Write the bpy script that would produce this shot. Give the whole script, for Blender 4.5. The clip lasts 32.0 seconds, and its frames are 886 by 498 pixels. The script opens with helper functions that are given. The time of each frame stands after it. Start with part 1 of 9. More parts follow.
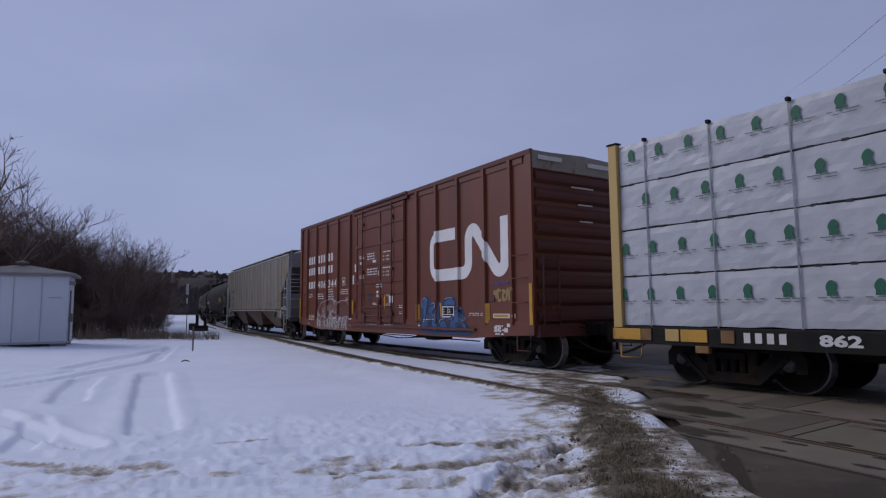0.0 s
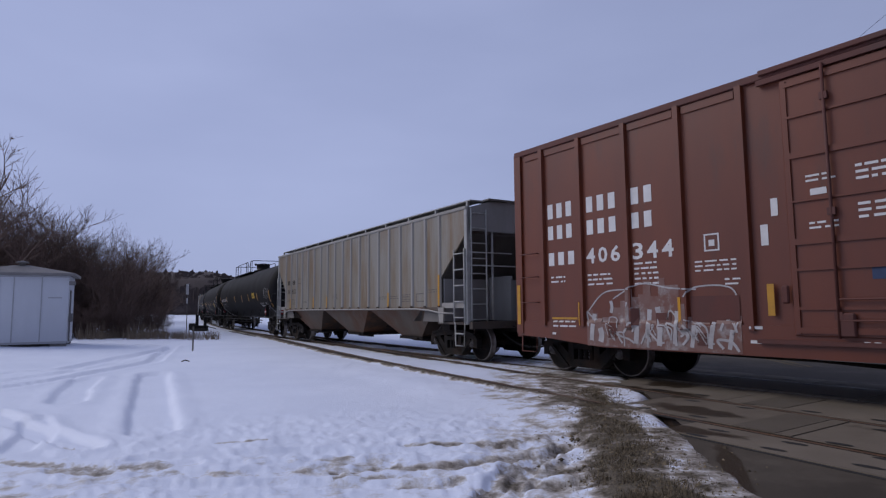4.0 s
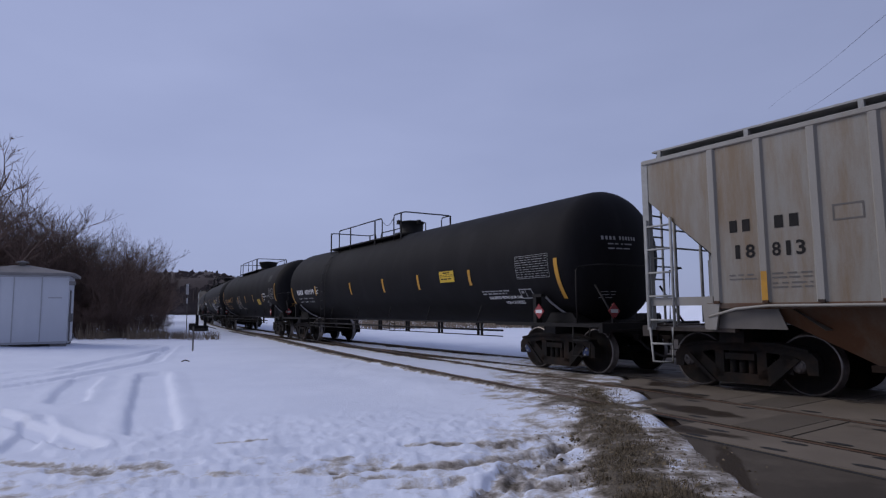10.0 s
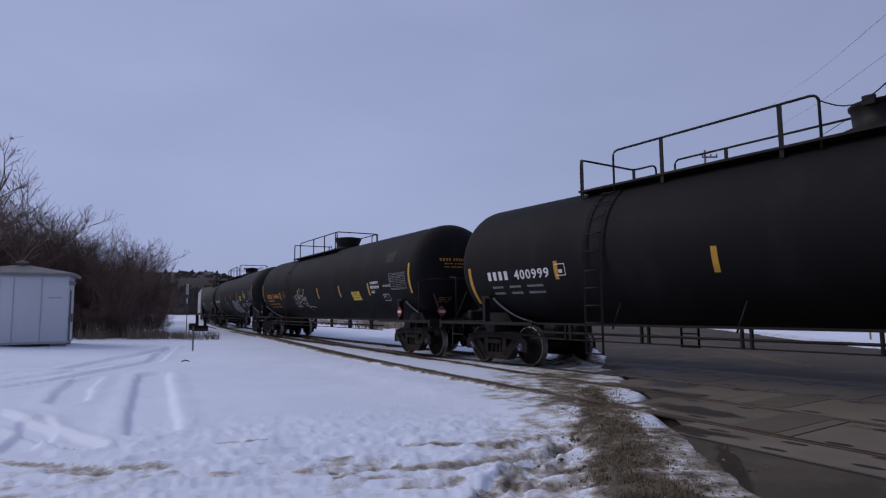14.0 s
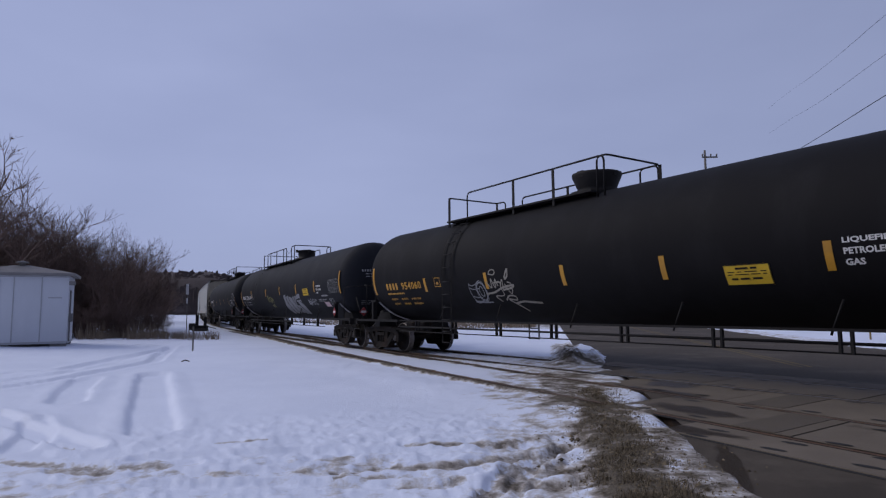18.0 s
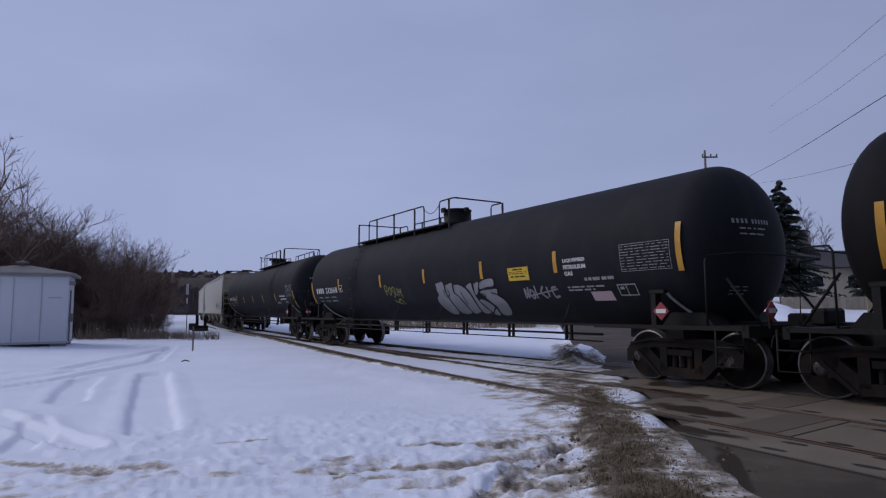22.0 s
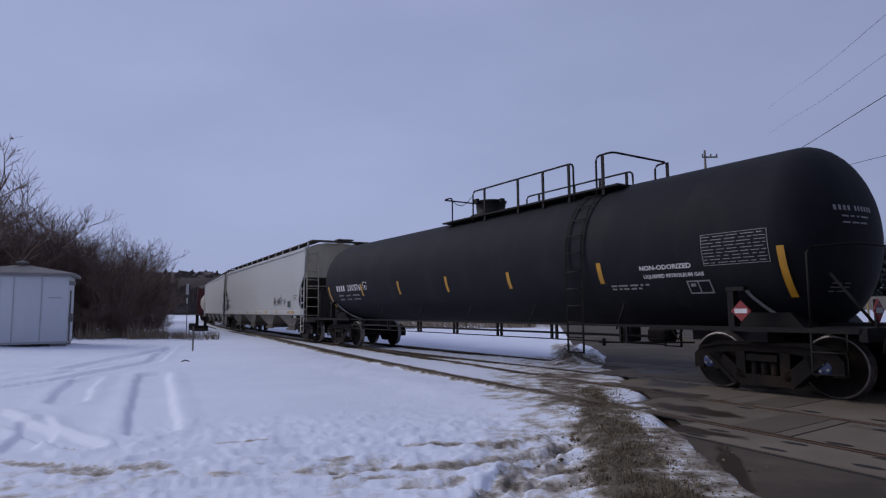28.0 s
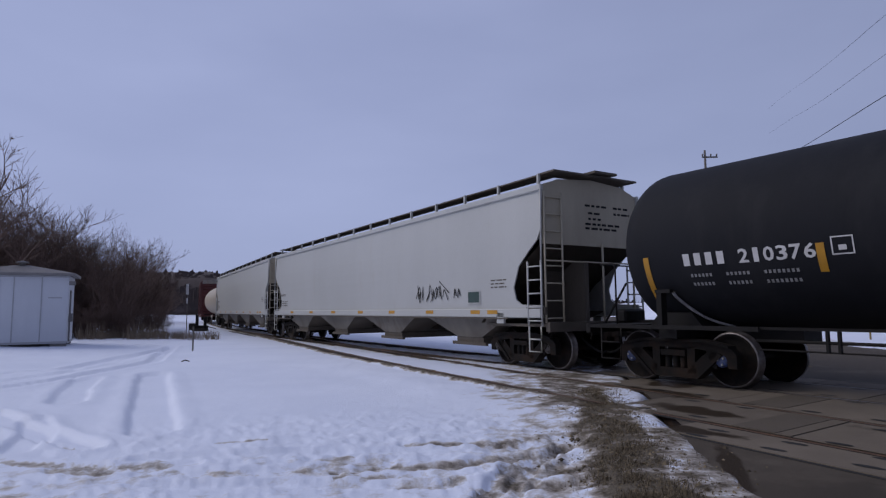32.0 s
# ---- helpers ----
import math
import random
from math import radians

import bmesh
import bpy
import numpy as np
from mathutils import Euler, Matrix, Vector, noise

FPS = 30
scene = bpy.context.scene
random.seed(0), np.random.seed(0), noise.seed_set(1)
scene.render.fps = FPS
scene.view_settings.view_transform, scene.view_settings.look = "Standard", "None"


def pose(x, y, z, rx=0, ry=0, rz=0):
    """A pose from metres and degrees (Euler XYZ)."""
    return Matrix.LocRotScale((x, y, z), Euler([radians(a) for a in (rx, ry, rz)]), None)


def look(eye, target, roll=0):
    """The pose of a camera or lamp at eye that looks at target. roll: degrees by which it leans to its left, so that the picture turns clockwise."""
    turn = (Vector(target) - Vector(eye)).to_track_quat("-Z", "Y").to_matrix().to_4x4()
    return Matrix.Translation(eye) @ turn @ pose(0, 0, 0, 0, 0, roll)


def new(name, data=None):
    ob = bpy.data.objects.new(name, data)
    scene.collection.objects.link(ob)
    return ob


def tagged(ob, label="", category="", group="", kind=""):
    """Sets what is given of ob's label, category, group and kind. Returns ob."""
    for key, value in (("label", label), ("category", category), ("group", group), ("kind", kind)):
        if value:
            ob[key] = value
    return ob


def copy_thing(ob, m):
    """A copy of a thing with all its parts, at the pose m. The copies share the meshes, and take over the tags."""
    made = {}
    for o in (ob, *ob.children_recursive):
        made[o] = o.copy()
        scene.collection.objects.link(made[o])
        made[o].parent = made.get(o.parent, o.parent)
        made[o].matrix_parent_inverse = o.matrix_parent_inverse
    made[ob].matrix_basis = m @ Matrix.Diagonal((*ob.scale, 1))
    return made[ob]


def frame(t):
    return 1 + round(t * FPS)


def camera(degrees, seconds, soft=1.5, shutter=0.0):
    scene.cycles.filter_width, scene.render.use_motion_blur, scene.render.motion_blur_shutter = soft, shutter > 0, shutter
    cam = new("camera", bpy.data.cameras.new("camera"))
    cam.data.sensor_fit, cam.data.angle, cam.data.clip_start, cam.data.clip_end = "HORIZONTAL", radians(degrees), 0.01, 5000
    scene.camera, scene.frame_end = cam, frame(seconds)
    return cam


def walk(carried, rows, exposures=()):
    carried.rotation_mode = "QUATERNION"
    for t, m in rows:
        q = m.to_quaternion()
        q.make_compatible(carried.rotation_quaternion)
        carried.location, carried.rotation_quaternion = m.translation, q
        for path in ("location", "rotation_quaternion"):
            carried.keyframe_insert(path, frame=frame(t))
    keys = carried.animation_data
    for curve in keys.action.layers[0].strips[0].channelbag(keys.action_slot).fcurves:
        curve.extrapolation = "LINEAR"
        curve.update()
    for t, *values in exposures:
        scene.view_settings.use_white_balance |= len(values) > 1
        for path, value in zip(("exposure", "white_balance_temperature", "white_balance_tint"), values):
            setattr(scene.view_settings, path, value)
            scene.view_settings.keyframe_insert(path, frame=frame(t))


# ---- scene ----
cam = camera(72.88, 32.0, soft=1.25)
EYE = (0.0, 0.0, 1.334)
VIEW = Matrix.Translation(EYE) @ pose(0, 0, 0, 90 + 5.726, 0, 0) @ pose(0, 0, 0, 0, 0, -0.482)
walk(cam, [(0.0, VIEW), (32.0, VIEW)], exposures=[(0.0, 0.0, 6250, 11), (1.0, 0.13, 6250, 11), (2.0, 0.18, 6250, 11), (3.0, 0.20, 6250, 11), (6.0, 0.20, 6250, 11), (9.0, 0.13, 6250, 11), (12.0, 0.11, 6250, 11), (32.0, 0.11, 6250, 11)])

# ---- the line of the rails and the train's way along it ----
KNOTS = [-130, -100, -80, -62, -48, -36, -24, -12, 0, 14]
BENDS = [0.00095, 0.00095, 0.00095, 0.0014, 0.0026, 0.0038, 0.0028, 0.0042, 0.0, 0.0]
STEP = 0.25
RUN = np.arange(-260, 170.01, STEP)


def lay_line():
    bend = np.interp(RUN, KNOTS, BENDS)
    turn = np.concatenate([[0], np.cumsum((bend[1:] + bend[:-1]) / 2 * STEP)])
    i0 = int(np.argmin(abs(RUN)))
    turn = turn - turn[i0] - 0.97183
    xs = np.concatenate([[0], np.cumsum((np.cos(turn[1:]) + np.cos(turn[:-1])) / 2 * STEP)])
    ys = np.concatenate([[0], np.cumsum((np.sin(turn[1:]) + np.sin(turn[:-1])) / 2 * STEP)])
    return xs - xs[i0] + 7.680, ys - ys[i0] + 7.247, turn


LINE = lay_line()


def on_line(s, w=0.0):
    """Plan position and heading at s metres along the main track, w metres to the right of travel."""
    x, y, h = (float(np.interp(s, RUN, c)) for c in LINE)
    return x + w * math.sin(h), y - w * math.cos(h), h


def side_track(s):
    """How far the branch track's centre lies to the right of the main one."""
    if s < -43:
        return 0.0
    if s < -22:
        return 0.0025 * (s + 43) ** 2
    return 1.1025 + 0.105 * (s + 22)


def near_line(x, y):
    """s and w of a plan position."""
    i = int(np.argmin((LINE[0] - x) ** 2 + (LINE[1] - y) ** 2))
    h = LINE[2][i]
    dx, dy = x - LINE[0][i], y - LINE[1][i]
    return float(RUN[i] + dx * math.cos(h) + dy * math.sin(h)), float(dx * math.sin(h) - dy * math.cos(h))


def travelled(t):
    t = t - 16
    return 3.56343 * t + 0.001358 * t * t + 0.00015426 * t ** 3


# ---- world: an even winter overcast ----
world = bpy.data.worlds.new("overcast")
scene.world = world
world.use_nodes = True
wn, wl = world.node_tree.nodes, world.node_tree.links
wn.clear()
w_out, w_bg = wn.new("ShaderNodeOutputWorld"), wn.new("ShaderNodeBackground")
w_sky = wn.new("ShaderNodeTexSky")
w_sky.sky_type, w_sky.sun_disc, w_sky.sun_elevation, w_sky.sun_rotation = "NISHITA", False, radians(28), radians(-120)
w_co, w_map = wn.new("ShaderNodeTexCoord"), wn.new("ShaderNodeMapping")
w_map.inputs["Scale"].default_value = (1.0, 1.0, 3.2)
w_noise = wn.new("ShaderNodeTexNoise")
w_noise.inputs["Scale"].default_value, w_noise.inputs["Detail"].default_value = 1.7, 4.0
w_ramp = wn.new("ShaderNodeValToRGB")
w_ramp.color_ramp.elements[0].position, w_ramp.color_ramp.elements[1].position = 0.3, 0.75
w_ramp.color_ramp.elements[0].color = (3.2, 3.62, 5.65, 1)
w_ramp.color_ramp.elements[1].color = (3.85, 4.3, 6.5, 1)
w_mix = wn.new("ShaderNodeMix")
w_mix.data_type = "RGBA"
w_mix.inputs["Factor"].default_value = 0.93
wl.new(w_co.outputs["Generated"], w_map.inputs["Vector"])
wl.new(w_map.outputs["Vector"], w_noise.inputs["Vector"])
wl.new(w_noise.outputs["Fac"], w_ramp.inputs["Fac"])
wl.new(w_sky.outputs["Color"], w_mix.inputs["A"])
# the cloud is a little brighter towards the hidden sun
w_dot, w_gain, w_glow = wn.new("ShaderNodeVectorMath"), wn.new("ShaderNodeMapRange"), wn.new("ShaderNodeVectorMath")
w_dot.operation, w_glow.operation = "DOT_PRODUCT", "MULTIPLY"
w_dot.inputs[1].default_value = (-0.66, 0.70, 0.26)
w_gain.inputs["From Min"].default_value, w_gain.inputs["From Max"].default_value = -1.0, 1.0
w_gain.inputs["To Min"].default_value, w_gain.inputs["To Max"].default_value = 0.46, 1.10
wl.new(w_co.outputs["Generated"], w_dot.inputs[0])
wl.new(w_dot.outputs["Value"], w_gain.inputs["Value"])
wl.new(w_ramp.outputs["Color"], w_glow.inputs[0])
wl.new(w_gain.outputs["Result"], w_glow.inputs[1])
wl.new(w_glow.outputs["Vector"], w_mix.inputs["B"])
wl.new(w_mix.outputs["Result"], w_bg.inputs["Color"])
wl.new(w_bg.outputs["Background"], w_out.inputs["Surface"])
w_bg.inputs["Strength"].default_value = 0.085

sun = new("sun", bpy.data.lights.new("sun", "SUN"))
sun.data.energy, sun.data.angle, sun.data.color = 1.2, radians(30), (1.0, 0.93, 0.86)
sun.matrix_world = look((0, 0, 50), (38, -10, 19))


# ---- materials ----
def nodes_of(name):
    m = bpy.data.materials.new(name)
    m.use_nodes = True
    nt = m.node_tree
    return m, nt.nodes, nt.links, nt.nodes["Principled BSDF"]


def rgba(c):
    return (c[0], c[1], c[2], 1.0)


def surface(name, base, other=None, scale=3.0, rough=0.6, metal=0.0, bump=0.0, fine=60.0, mix=0.5, stretch=(1, 1, 1),
            third=None, third_scale=0.8, third_at=(0.55, 0.7), spec=0.5, vary=0.0):
    """A worn surface: a base colour broken by patches (other) and rarer stains (third), with grain in bump and gloss."""
    m, n, l, b = nodes_of(name)
    co, mp = n.new("ShaderNodeTexCoord"), n.new("ShaderNodeMapping")
    mp.inputs["Scale"].default_value = stretch
    l.new(co.outputs["Object"], mp.inputs["Vector"])
    n1 = n.new("ShaderNodeTexNoise")
    n1.inputs["Scale"].default_value, n1.inputs["Detail"].default_value, n1.inputs["Roughness"].default_value = scale, 6.0, 0.62
    l.new(mp.outputs["Vector"], n1.inputs["Vector"])
    n2 = n.new("ShaderNodeTexNoise")
    n2.inputs["Scale"].default_value, n2.inputs["Detail"].default_value = fine, 3.0
    l.new(co.outputs["Object"], n2.inputs["Vector"])
    other = other or tuple(c * 0.75 for c in base)
    ramp = n.new("ShaderNodeValToRGB")
    ramp.color_ramp.elements[0].position, ramp.color_ramp.elements[1].position = 0.5 - 0.22, 0.5 + 0.22
    ramp.color_ramp.elements[0].color, ramp.color_ramp.elements[1].color = rgba(other), rgba(base)
    l.new(n1.outputs["Fac"], ramp.inputs["Fac"])
    colour = ramp.outputs["Color"]
    if third:
        n3 = n.new("ShaderNodeTexNoise")
        n3.inputs["Scale"].default_value, n3.inputs["Detail"].default_value, n3.inputs["Roughness"].default_value = third_scale, 8.0, 0.68
        l.new(mp.outputs["Vector"], n3.inputs["Vector"])
        r3 = n.new("ShaderNodeValToRGB")
        r3.color_ramp.elements[0].position, r3.color_ramp.elements[1].position = third_at
        l.new(n3.outputs["Fac"], r3.inputs["Fac"])
        mx = n.new("ShaderNodeMix")
        mx.data_type = "RGBA"
        l.new(r3.outputs["Color"], mx.inputs["Factor"])
        l.new(colour, mx.inputs["A"])
        mx.inputs["B"].default_value = rgba(third)
        colour = mx.outputs["Result"]
    grain = n.new("ShaderNodeMix")
    grain.data_type, grain.blend_type = "RGBA", "OVERLAY"
    grain.inputs["Factor"].default_value = 0.35 * mix
    l.new(colour, grain.inputs["A"])
    l.new(n2.outputs["Color"], grain.inputs["B"])
    desat = n.new("ShaderNodeRGBToBW")
    l.new(n2.outputs["Color"], desat.inputs["Color"])
    l.new(desat.outputs["Val"], grain.inputs["B"])
    colour = grain.outputs["Result"]
    if vary:
        info, hsv, rng = n.new("ShaderNodeObjectInfo"), n.new("ShaderNodeHueSaturation"), n.new("ShaderNodeMapRange")
        rng.inputs["To Min"].default_value, rng.inputs["To Max"].default_value = 1 - vary, 1 + vary
        l.new(info.outputs["Random"], rng.inputs["Value"])
        l.new(rng.outputs["Result"], hsv.inputs["Value"])
        l.new(colour, hsv.inputs["Color"])
        colour = hsv.outputs["Color"]
    l.new(colour, b.inputs["Base Color"])
    rr = n.new("ShaderNodeMapRange")
    rr.inputs["To Min"].default_value, rr.inputs["To Max"].default_value = max(0.05, rough - 0.12), min(1.0, rough + 0.12)
    l.new(n1.outputs["Fac"], rr.inputs["Value"])
    l.new(rr.outputs["Result"], b.inputs["Roughness"])
    b.inputs["Metallic"].default_value = metal
    b.inputs["Specular IOR Level"].default_value = spec
    if bump:
        bp = n.new("ShaderNodeBump")
        bp.inputs["Strength"].default_value, bp.inputs["Distance"].default_value = bump, 0.02
        l.new(n2.outputs["Fac"], bp.inputs["Height"])
        l.new(bp.outputs["Normal"], b.inputs["Normal"])
    return m


M = {}
M["snow"] = None
M["oxide"] = surface("oxide_red_paint", (0.142, 0.0300, 0.0085), (0.104, 0.0235, 0.008), 1.2, 0.46, fine=90, stretch=(1, 1, 0.25),
                     third=(0.075, 0.027, 0.016), third_scale=1.5, third_at=(0.54, 0.74), spec=0.55)
# darker copy of the oxide red: grime and shade are both in its colour
M["oxide_dark"] = surface("oxide_red_shadowed_grime", (0.12, 0.032, 0.022), (0.07, 0.025, 0.02), 1.6, 0.7, stretch=(1, 1, 0.4))
M["end_plate"] = surface("weathered_bare_plate", (0.30, 0.27, 0.23), (0.21, 0.185, 0.155), 2.2, 0.65, stretch=(1, 1, 0.5), third=(0.16, 0.055, 0.035), third_scale=2.6, third_at=(0.56, 0.66))
M["galv"] = surface("galvanised_steel", (0.33, 0.33, 0.31), (0.2, 0.2, 0.19), 3.0, 0.45, metal=0.4)
M["white"] = surface("white_stencil_paint", (0.68, 0.67, 0.66), (0.55, 0.54, 0.53), 4.0, 0.6)
M["stencil"] = surface("faded_grey_stencil_paint", (0.36, 0.36, 0.36), (0.2, 0.2, 0.2), 9.0, 0.6)
M["logo"] = surface("white_logo_paint", (0.72, 0.71, 0.70), (0.6, 0.58, 0.56), 2.0, 0.6, third=(0.42, 0.3, 0.26), third_scale=2.0, third_at=(0.68, 0.8))
M["yellow"] = surface("yellow_reflective_strip", (0.55, 0.275, 0.013), (0.38, 0.19, 0.016), 5.0, 0.45)
M["yellow_sign"] = surface("yellow_placard", (0.70, 0.45, 0.02), (0.55, 0.36, 0.02), 6.0, 0.5)
M["bulkhead"] = surface("yellow_steel_paint", (0.56, 0.30, 0.03), (0.42, 0.22, 0.03), 1.5, 0.55, third=(0.16, 0.075, 0.03), third_scale=2.2, third_at=(0.56, 0.7))
M["bulkhead_faded"] = surface("sun_faded_yellow_paint", (0.50, 0.345, 0.12), (0.42, 0.28, 0.09), 1.2, 0.6, stretch=(1, 1, 0.3), third=(0.30, 0.14, 0.05), third_scale=2.0, third_at=(0.62, 0.74))
M["rust_plate"] = surface("rusted_yellow_plate", (0.24, 0.13, 0.045), (0.13, 0.065, 0.03), 3.0, 0.75, third=(0.40, 0.25, 0.06), third_scale=4.0, third_at=(0.55, 0.7))
M["hose"] = surface("pale_rubber_hose", (0.36, 0.35, 0.35), (0.22, 0.21, 0.21), 9, 0.6)
M["print_grey"] = surface("slate_print", (0.16, 0.175, 0.19), (0.11, 0.12, 0.135), 8, 0.6)
M["hopper_grey"] = surface("weathered_grey_hopper_paint", (0.240, 0.224, 0.190), (0.198, 0.172, 0.122), 0.9, 0.4, fine=70, stretch=(1, 1, 0.16),
                           third=(0.165, 0.105, 0.045), third_scale=1.3, third_at=(0.46, 0.62), spec=0.8)
M["hopper_rib"] = surface("grey_rib_paint", (0.310, 0.298, 0.272), (0.245, 0.222, 0.184), 1.5, 0.45, stretch=(1, 1, 0.2), third=(0.32, 0.2, 0.09), third_scale=1.3, third_at=(0.62, 0.8))
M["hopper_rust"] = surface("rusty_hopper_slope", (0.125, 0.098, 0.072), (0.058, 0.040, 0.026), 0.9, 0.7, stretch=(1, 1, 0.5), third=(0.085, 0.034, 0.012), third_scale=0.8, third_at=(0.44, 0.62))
# rust of the rib feet; on the chutes' end slopes it also carries their shade
M["rust_and_chute_shade"] = surface("deep_rust_and_shade_brown", (0.048, 0.025, 0.014), (0.026, 0.017, 0.011), 1.4, 0.85, third=(0.15, 0.055, 0.018), third_scale=1.0, third_at=(0.5, 0.7))
M["hop_chute"] = surface("dirty_grey_chute", (0.22, 0.20, 0.165), (0.11, 0.095, 0.077), 1.1, 0.75, stretch=(1, 1, 0.5), third=(0.10, 0.075, 0.055), third_scale=0.9, third_at=(0.52, 0.72))
M["hopper_end"] = surface("sooty_grey_end_paint", (0.15, 0.135, 0.12), (0.085, 0.078, 0.068), 1.3, 0.7, stretch=(1, 1, 0.4))
M["hopper_floor"] = surface("rusty_dark_platform", (0.075, 0.058, 0.046), (0.04, 0.031, 0.026), 2.5, 0.8, third=(0.12, 0.06, 0.03), third_scale=3.0, third_at=(0.56, 0.7))
M["ladder"] = surface("light_grey_ladder_paint", (0.36, 0.36, 0.34), (0.25, 0.245, 0.23), 6, 0.55)
M["tank"] = surface("black_tank_paint", (0.0082, 0.0074, 0.0082), (0.0054, 0.0049, 0.0055), 1.1, 0.72, fine=40, stretch=(1, 1, 0.3), third=(0.0140, 0.0132, 0.0145), third_scale=1.3, third_at=(0.50, 0.78), spec=0.15)
M["tank_grey"] = surface("dark_grey_tank_paint", (0.0165, 0.0172, 0.0212), (0.0110, 0.0115, 0.0143), 1.1, 0.72, fine=40, stretch=(1, 1, 0.3), third=(0.0245, 0.0244, 0.0270), third_scale=1.3, third_at=(0.50, 0.78), spec=0.15)
M["black"] = surface("black_steel", (0.010, 0.0095, 0.0095), (0.016, 0.0135, 0.012), 4, 0.65, spec=0.2)
M["under"] = surface("dirty_running_gear", (0.010, 0.0076, 0.0066), (0.0055, 0.0046, 0.0042), 5, 0.85, third=(0.026, 0.0155, 0.010), third_scale=2.5, third_at=(0.46, 0.66), bump=0.2, spec=0.25)
M["tread"] = surface("worn_wheel_steel", (0.26, 0.24, 0.23), (0.12, 0.10, 0.09), 8, 0.4, metal=0.7)
M["cap"] = surface("blue_bearing_cap", (0.04, 0.07, 0.2), (0.03, 0.035, 0.06), 20, 0.5)
M["cap_plain"] = surface("greasy_bearing_cap", (0.05, 0.04, 0.035), (0.025, 0.02, 0.02), 20, 0.5)
M["wrap"] = surface("white_lumber_wrap", (0.46, 0.47, 0.50), (0.41, 0.42, 0.45), 2.0, 0.36, fine=4.5, bump=0.35)
M["green"] = surface("green_print", (0.012, 0.125, 0.065), (0.012, 0.085, 0.048), 9, 0.5)
M["dunnage"] = surface("weathered_lumber_spacer", (0.05, 0.045, 0.04), (0.02, 0.02, 0.02), 6, 0.8)
M["strap"] = surface("grey_steel_strap", (0.27, 0.28, 0.30), (0.19, 0.20, 0.22), 6, 0.4, metal=0.5)
M["hop_white"] = surface("white_hopper_paint", (0.475, 0.475, 0.452), (0.43, 0.43, 0.405), 0.8, 0.45, fine=50, stretch=(1, 1, 0.2), third=(0.40, 0.37, 0.32), third_scale=0.9, third_at=(0.6, 0.85))
M["hop_cream"] = surface("dirty_cream_end_paint", (0.46, 0.41, 0.31), (0.35, 0.305, 0.225), 1.4, 0.6, stretch=(1, 1, 0.35))
M["hop_brown"] = surface("brown_grime_and_chute_shade", (0.115, 0.094, 0.072), (0.066, 0.055, 0.043), 1.6, 0.75, stretch=(1, 1, 0.4))
M["soot"] = surface("dark_road_grime", (0.035, 0.032, 0.03), (0.02, 0.019, 0.018), 1.6, 0.75)
M["tan_tank"] = surface("tan_tank_paint", (0.42, 0.36, 0.28), (0.33, 0.28, 0.21), 1.0, 0.55, stretch=(1, 1, 0.3))
M["dark_red"] = surface("dark_red_paint", (0.11, 0.02, 0.018), (0.07, 0.016, 0.015), 1.2, 0.6, stretch=(1, 1, 0.3))
M["red"] = surface("red_placard", (0.30, 0.028, 0.028), (0.2, 0.022, 0.025), 8, 0.5)
M["blue_paint"] = surface("blue_spray_paint", (0.035, 0.11, 0.27), (0.02, 0.055, 0.15), 3.0, 0.55)
M["pale_paint"] = surface("whitish_spray_paint", (0.48, 0.46, 0.46), (0.30, 0.28, 0.28), 4.0, 0.55)
M["pale_blue"] = surface("pale_blue_spray_paint", (0.30, 0.38, 0.48), (0.18, 0.25, 0.36), 5.0, 0.55)
M["wash_paint"] = surface("thin_grey_paint_wash", (0.20, 0.125, 0.11), (0.15, 0.055, 0.035), 3.5, 0.6, third=(0.30, 0.27, 0.26), third_scale=3.0, third_at=(0.52, 0.66))
M["navy_paint"] = surface("navy_spray_paint", (0.022, 0.05, 0.13), (0.012, 0.02, 0.05), 4.0, 0.55)
M["purple_paint"] = surface("purple_spray_paint", (0.13, 0.09, 0.30), (0.1, 0.06, 0.2), 4.0, 0.55)
M["silver_paint"] = surface("silver_spray_paint", (0.25, 0.25, 0.26), (0.165, 0.165, 0.175), 3.0, 0.5)
M["ochre_paint"] = surface("ochre_spray_paint", (0.34, 0.24, 0.09), (0.25, 0.17, 0.06), 3.0, 0.6)
M["rail"] = surface("rusty_rail", (0.045, 0.029, 0.021), (0.026, 0.019, 0.016), 4, 0.7, third=(0.14, 0.07, 0.03), third_scale=1.2, third_at=(0.52, 0.7))
M["rail_top"] = surface("polished_rail_head", (0.11, 0.092, 0.078), (0.07, 0.052, 0.04), 3, 0.5, metal=0.3)
M["tie"] = surface("creosoted_tie", (0.05, 0.04, 0.032), (0.03, 0.025, 0.02), 6, 0.85, vary=0.25)
M["asphalt"] = surface("wet_asphalt", (0.082, 0.067, 0.052), (0.056, 0.046, 0.036), 0.8, 0.82, fine=160, bump=0.25, third=(0.118, 0.098, 0.076), third_scale=0.45, third_at=(0.5, 0.68), spec=0.15)
M["panel"] = surface("concrete_crossing_panel", (0.178, 0.148, 0.114), (0.128, 0.106, 0.082), 1.3, 0.8, fine=120, bump=0.2, third=(0.055, 0.044, 0.034), third_scale=0.7, third_at=(0.60, 0.72), vary=0.14, spec=0.15)


M["joint_fill"] = surface("worn_asphalt_patch", (0.128, 0.106, 0.082), (0.098, 0.082, 0.064), 2.0, 0.8, fine=120, bump=0.2, spec=0.15)


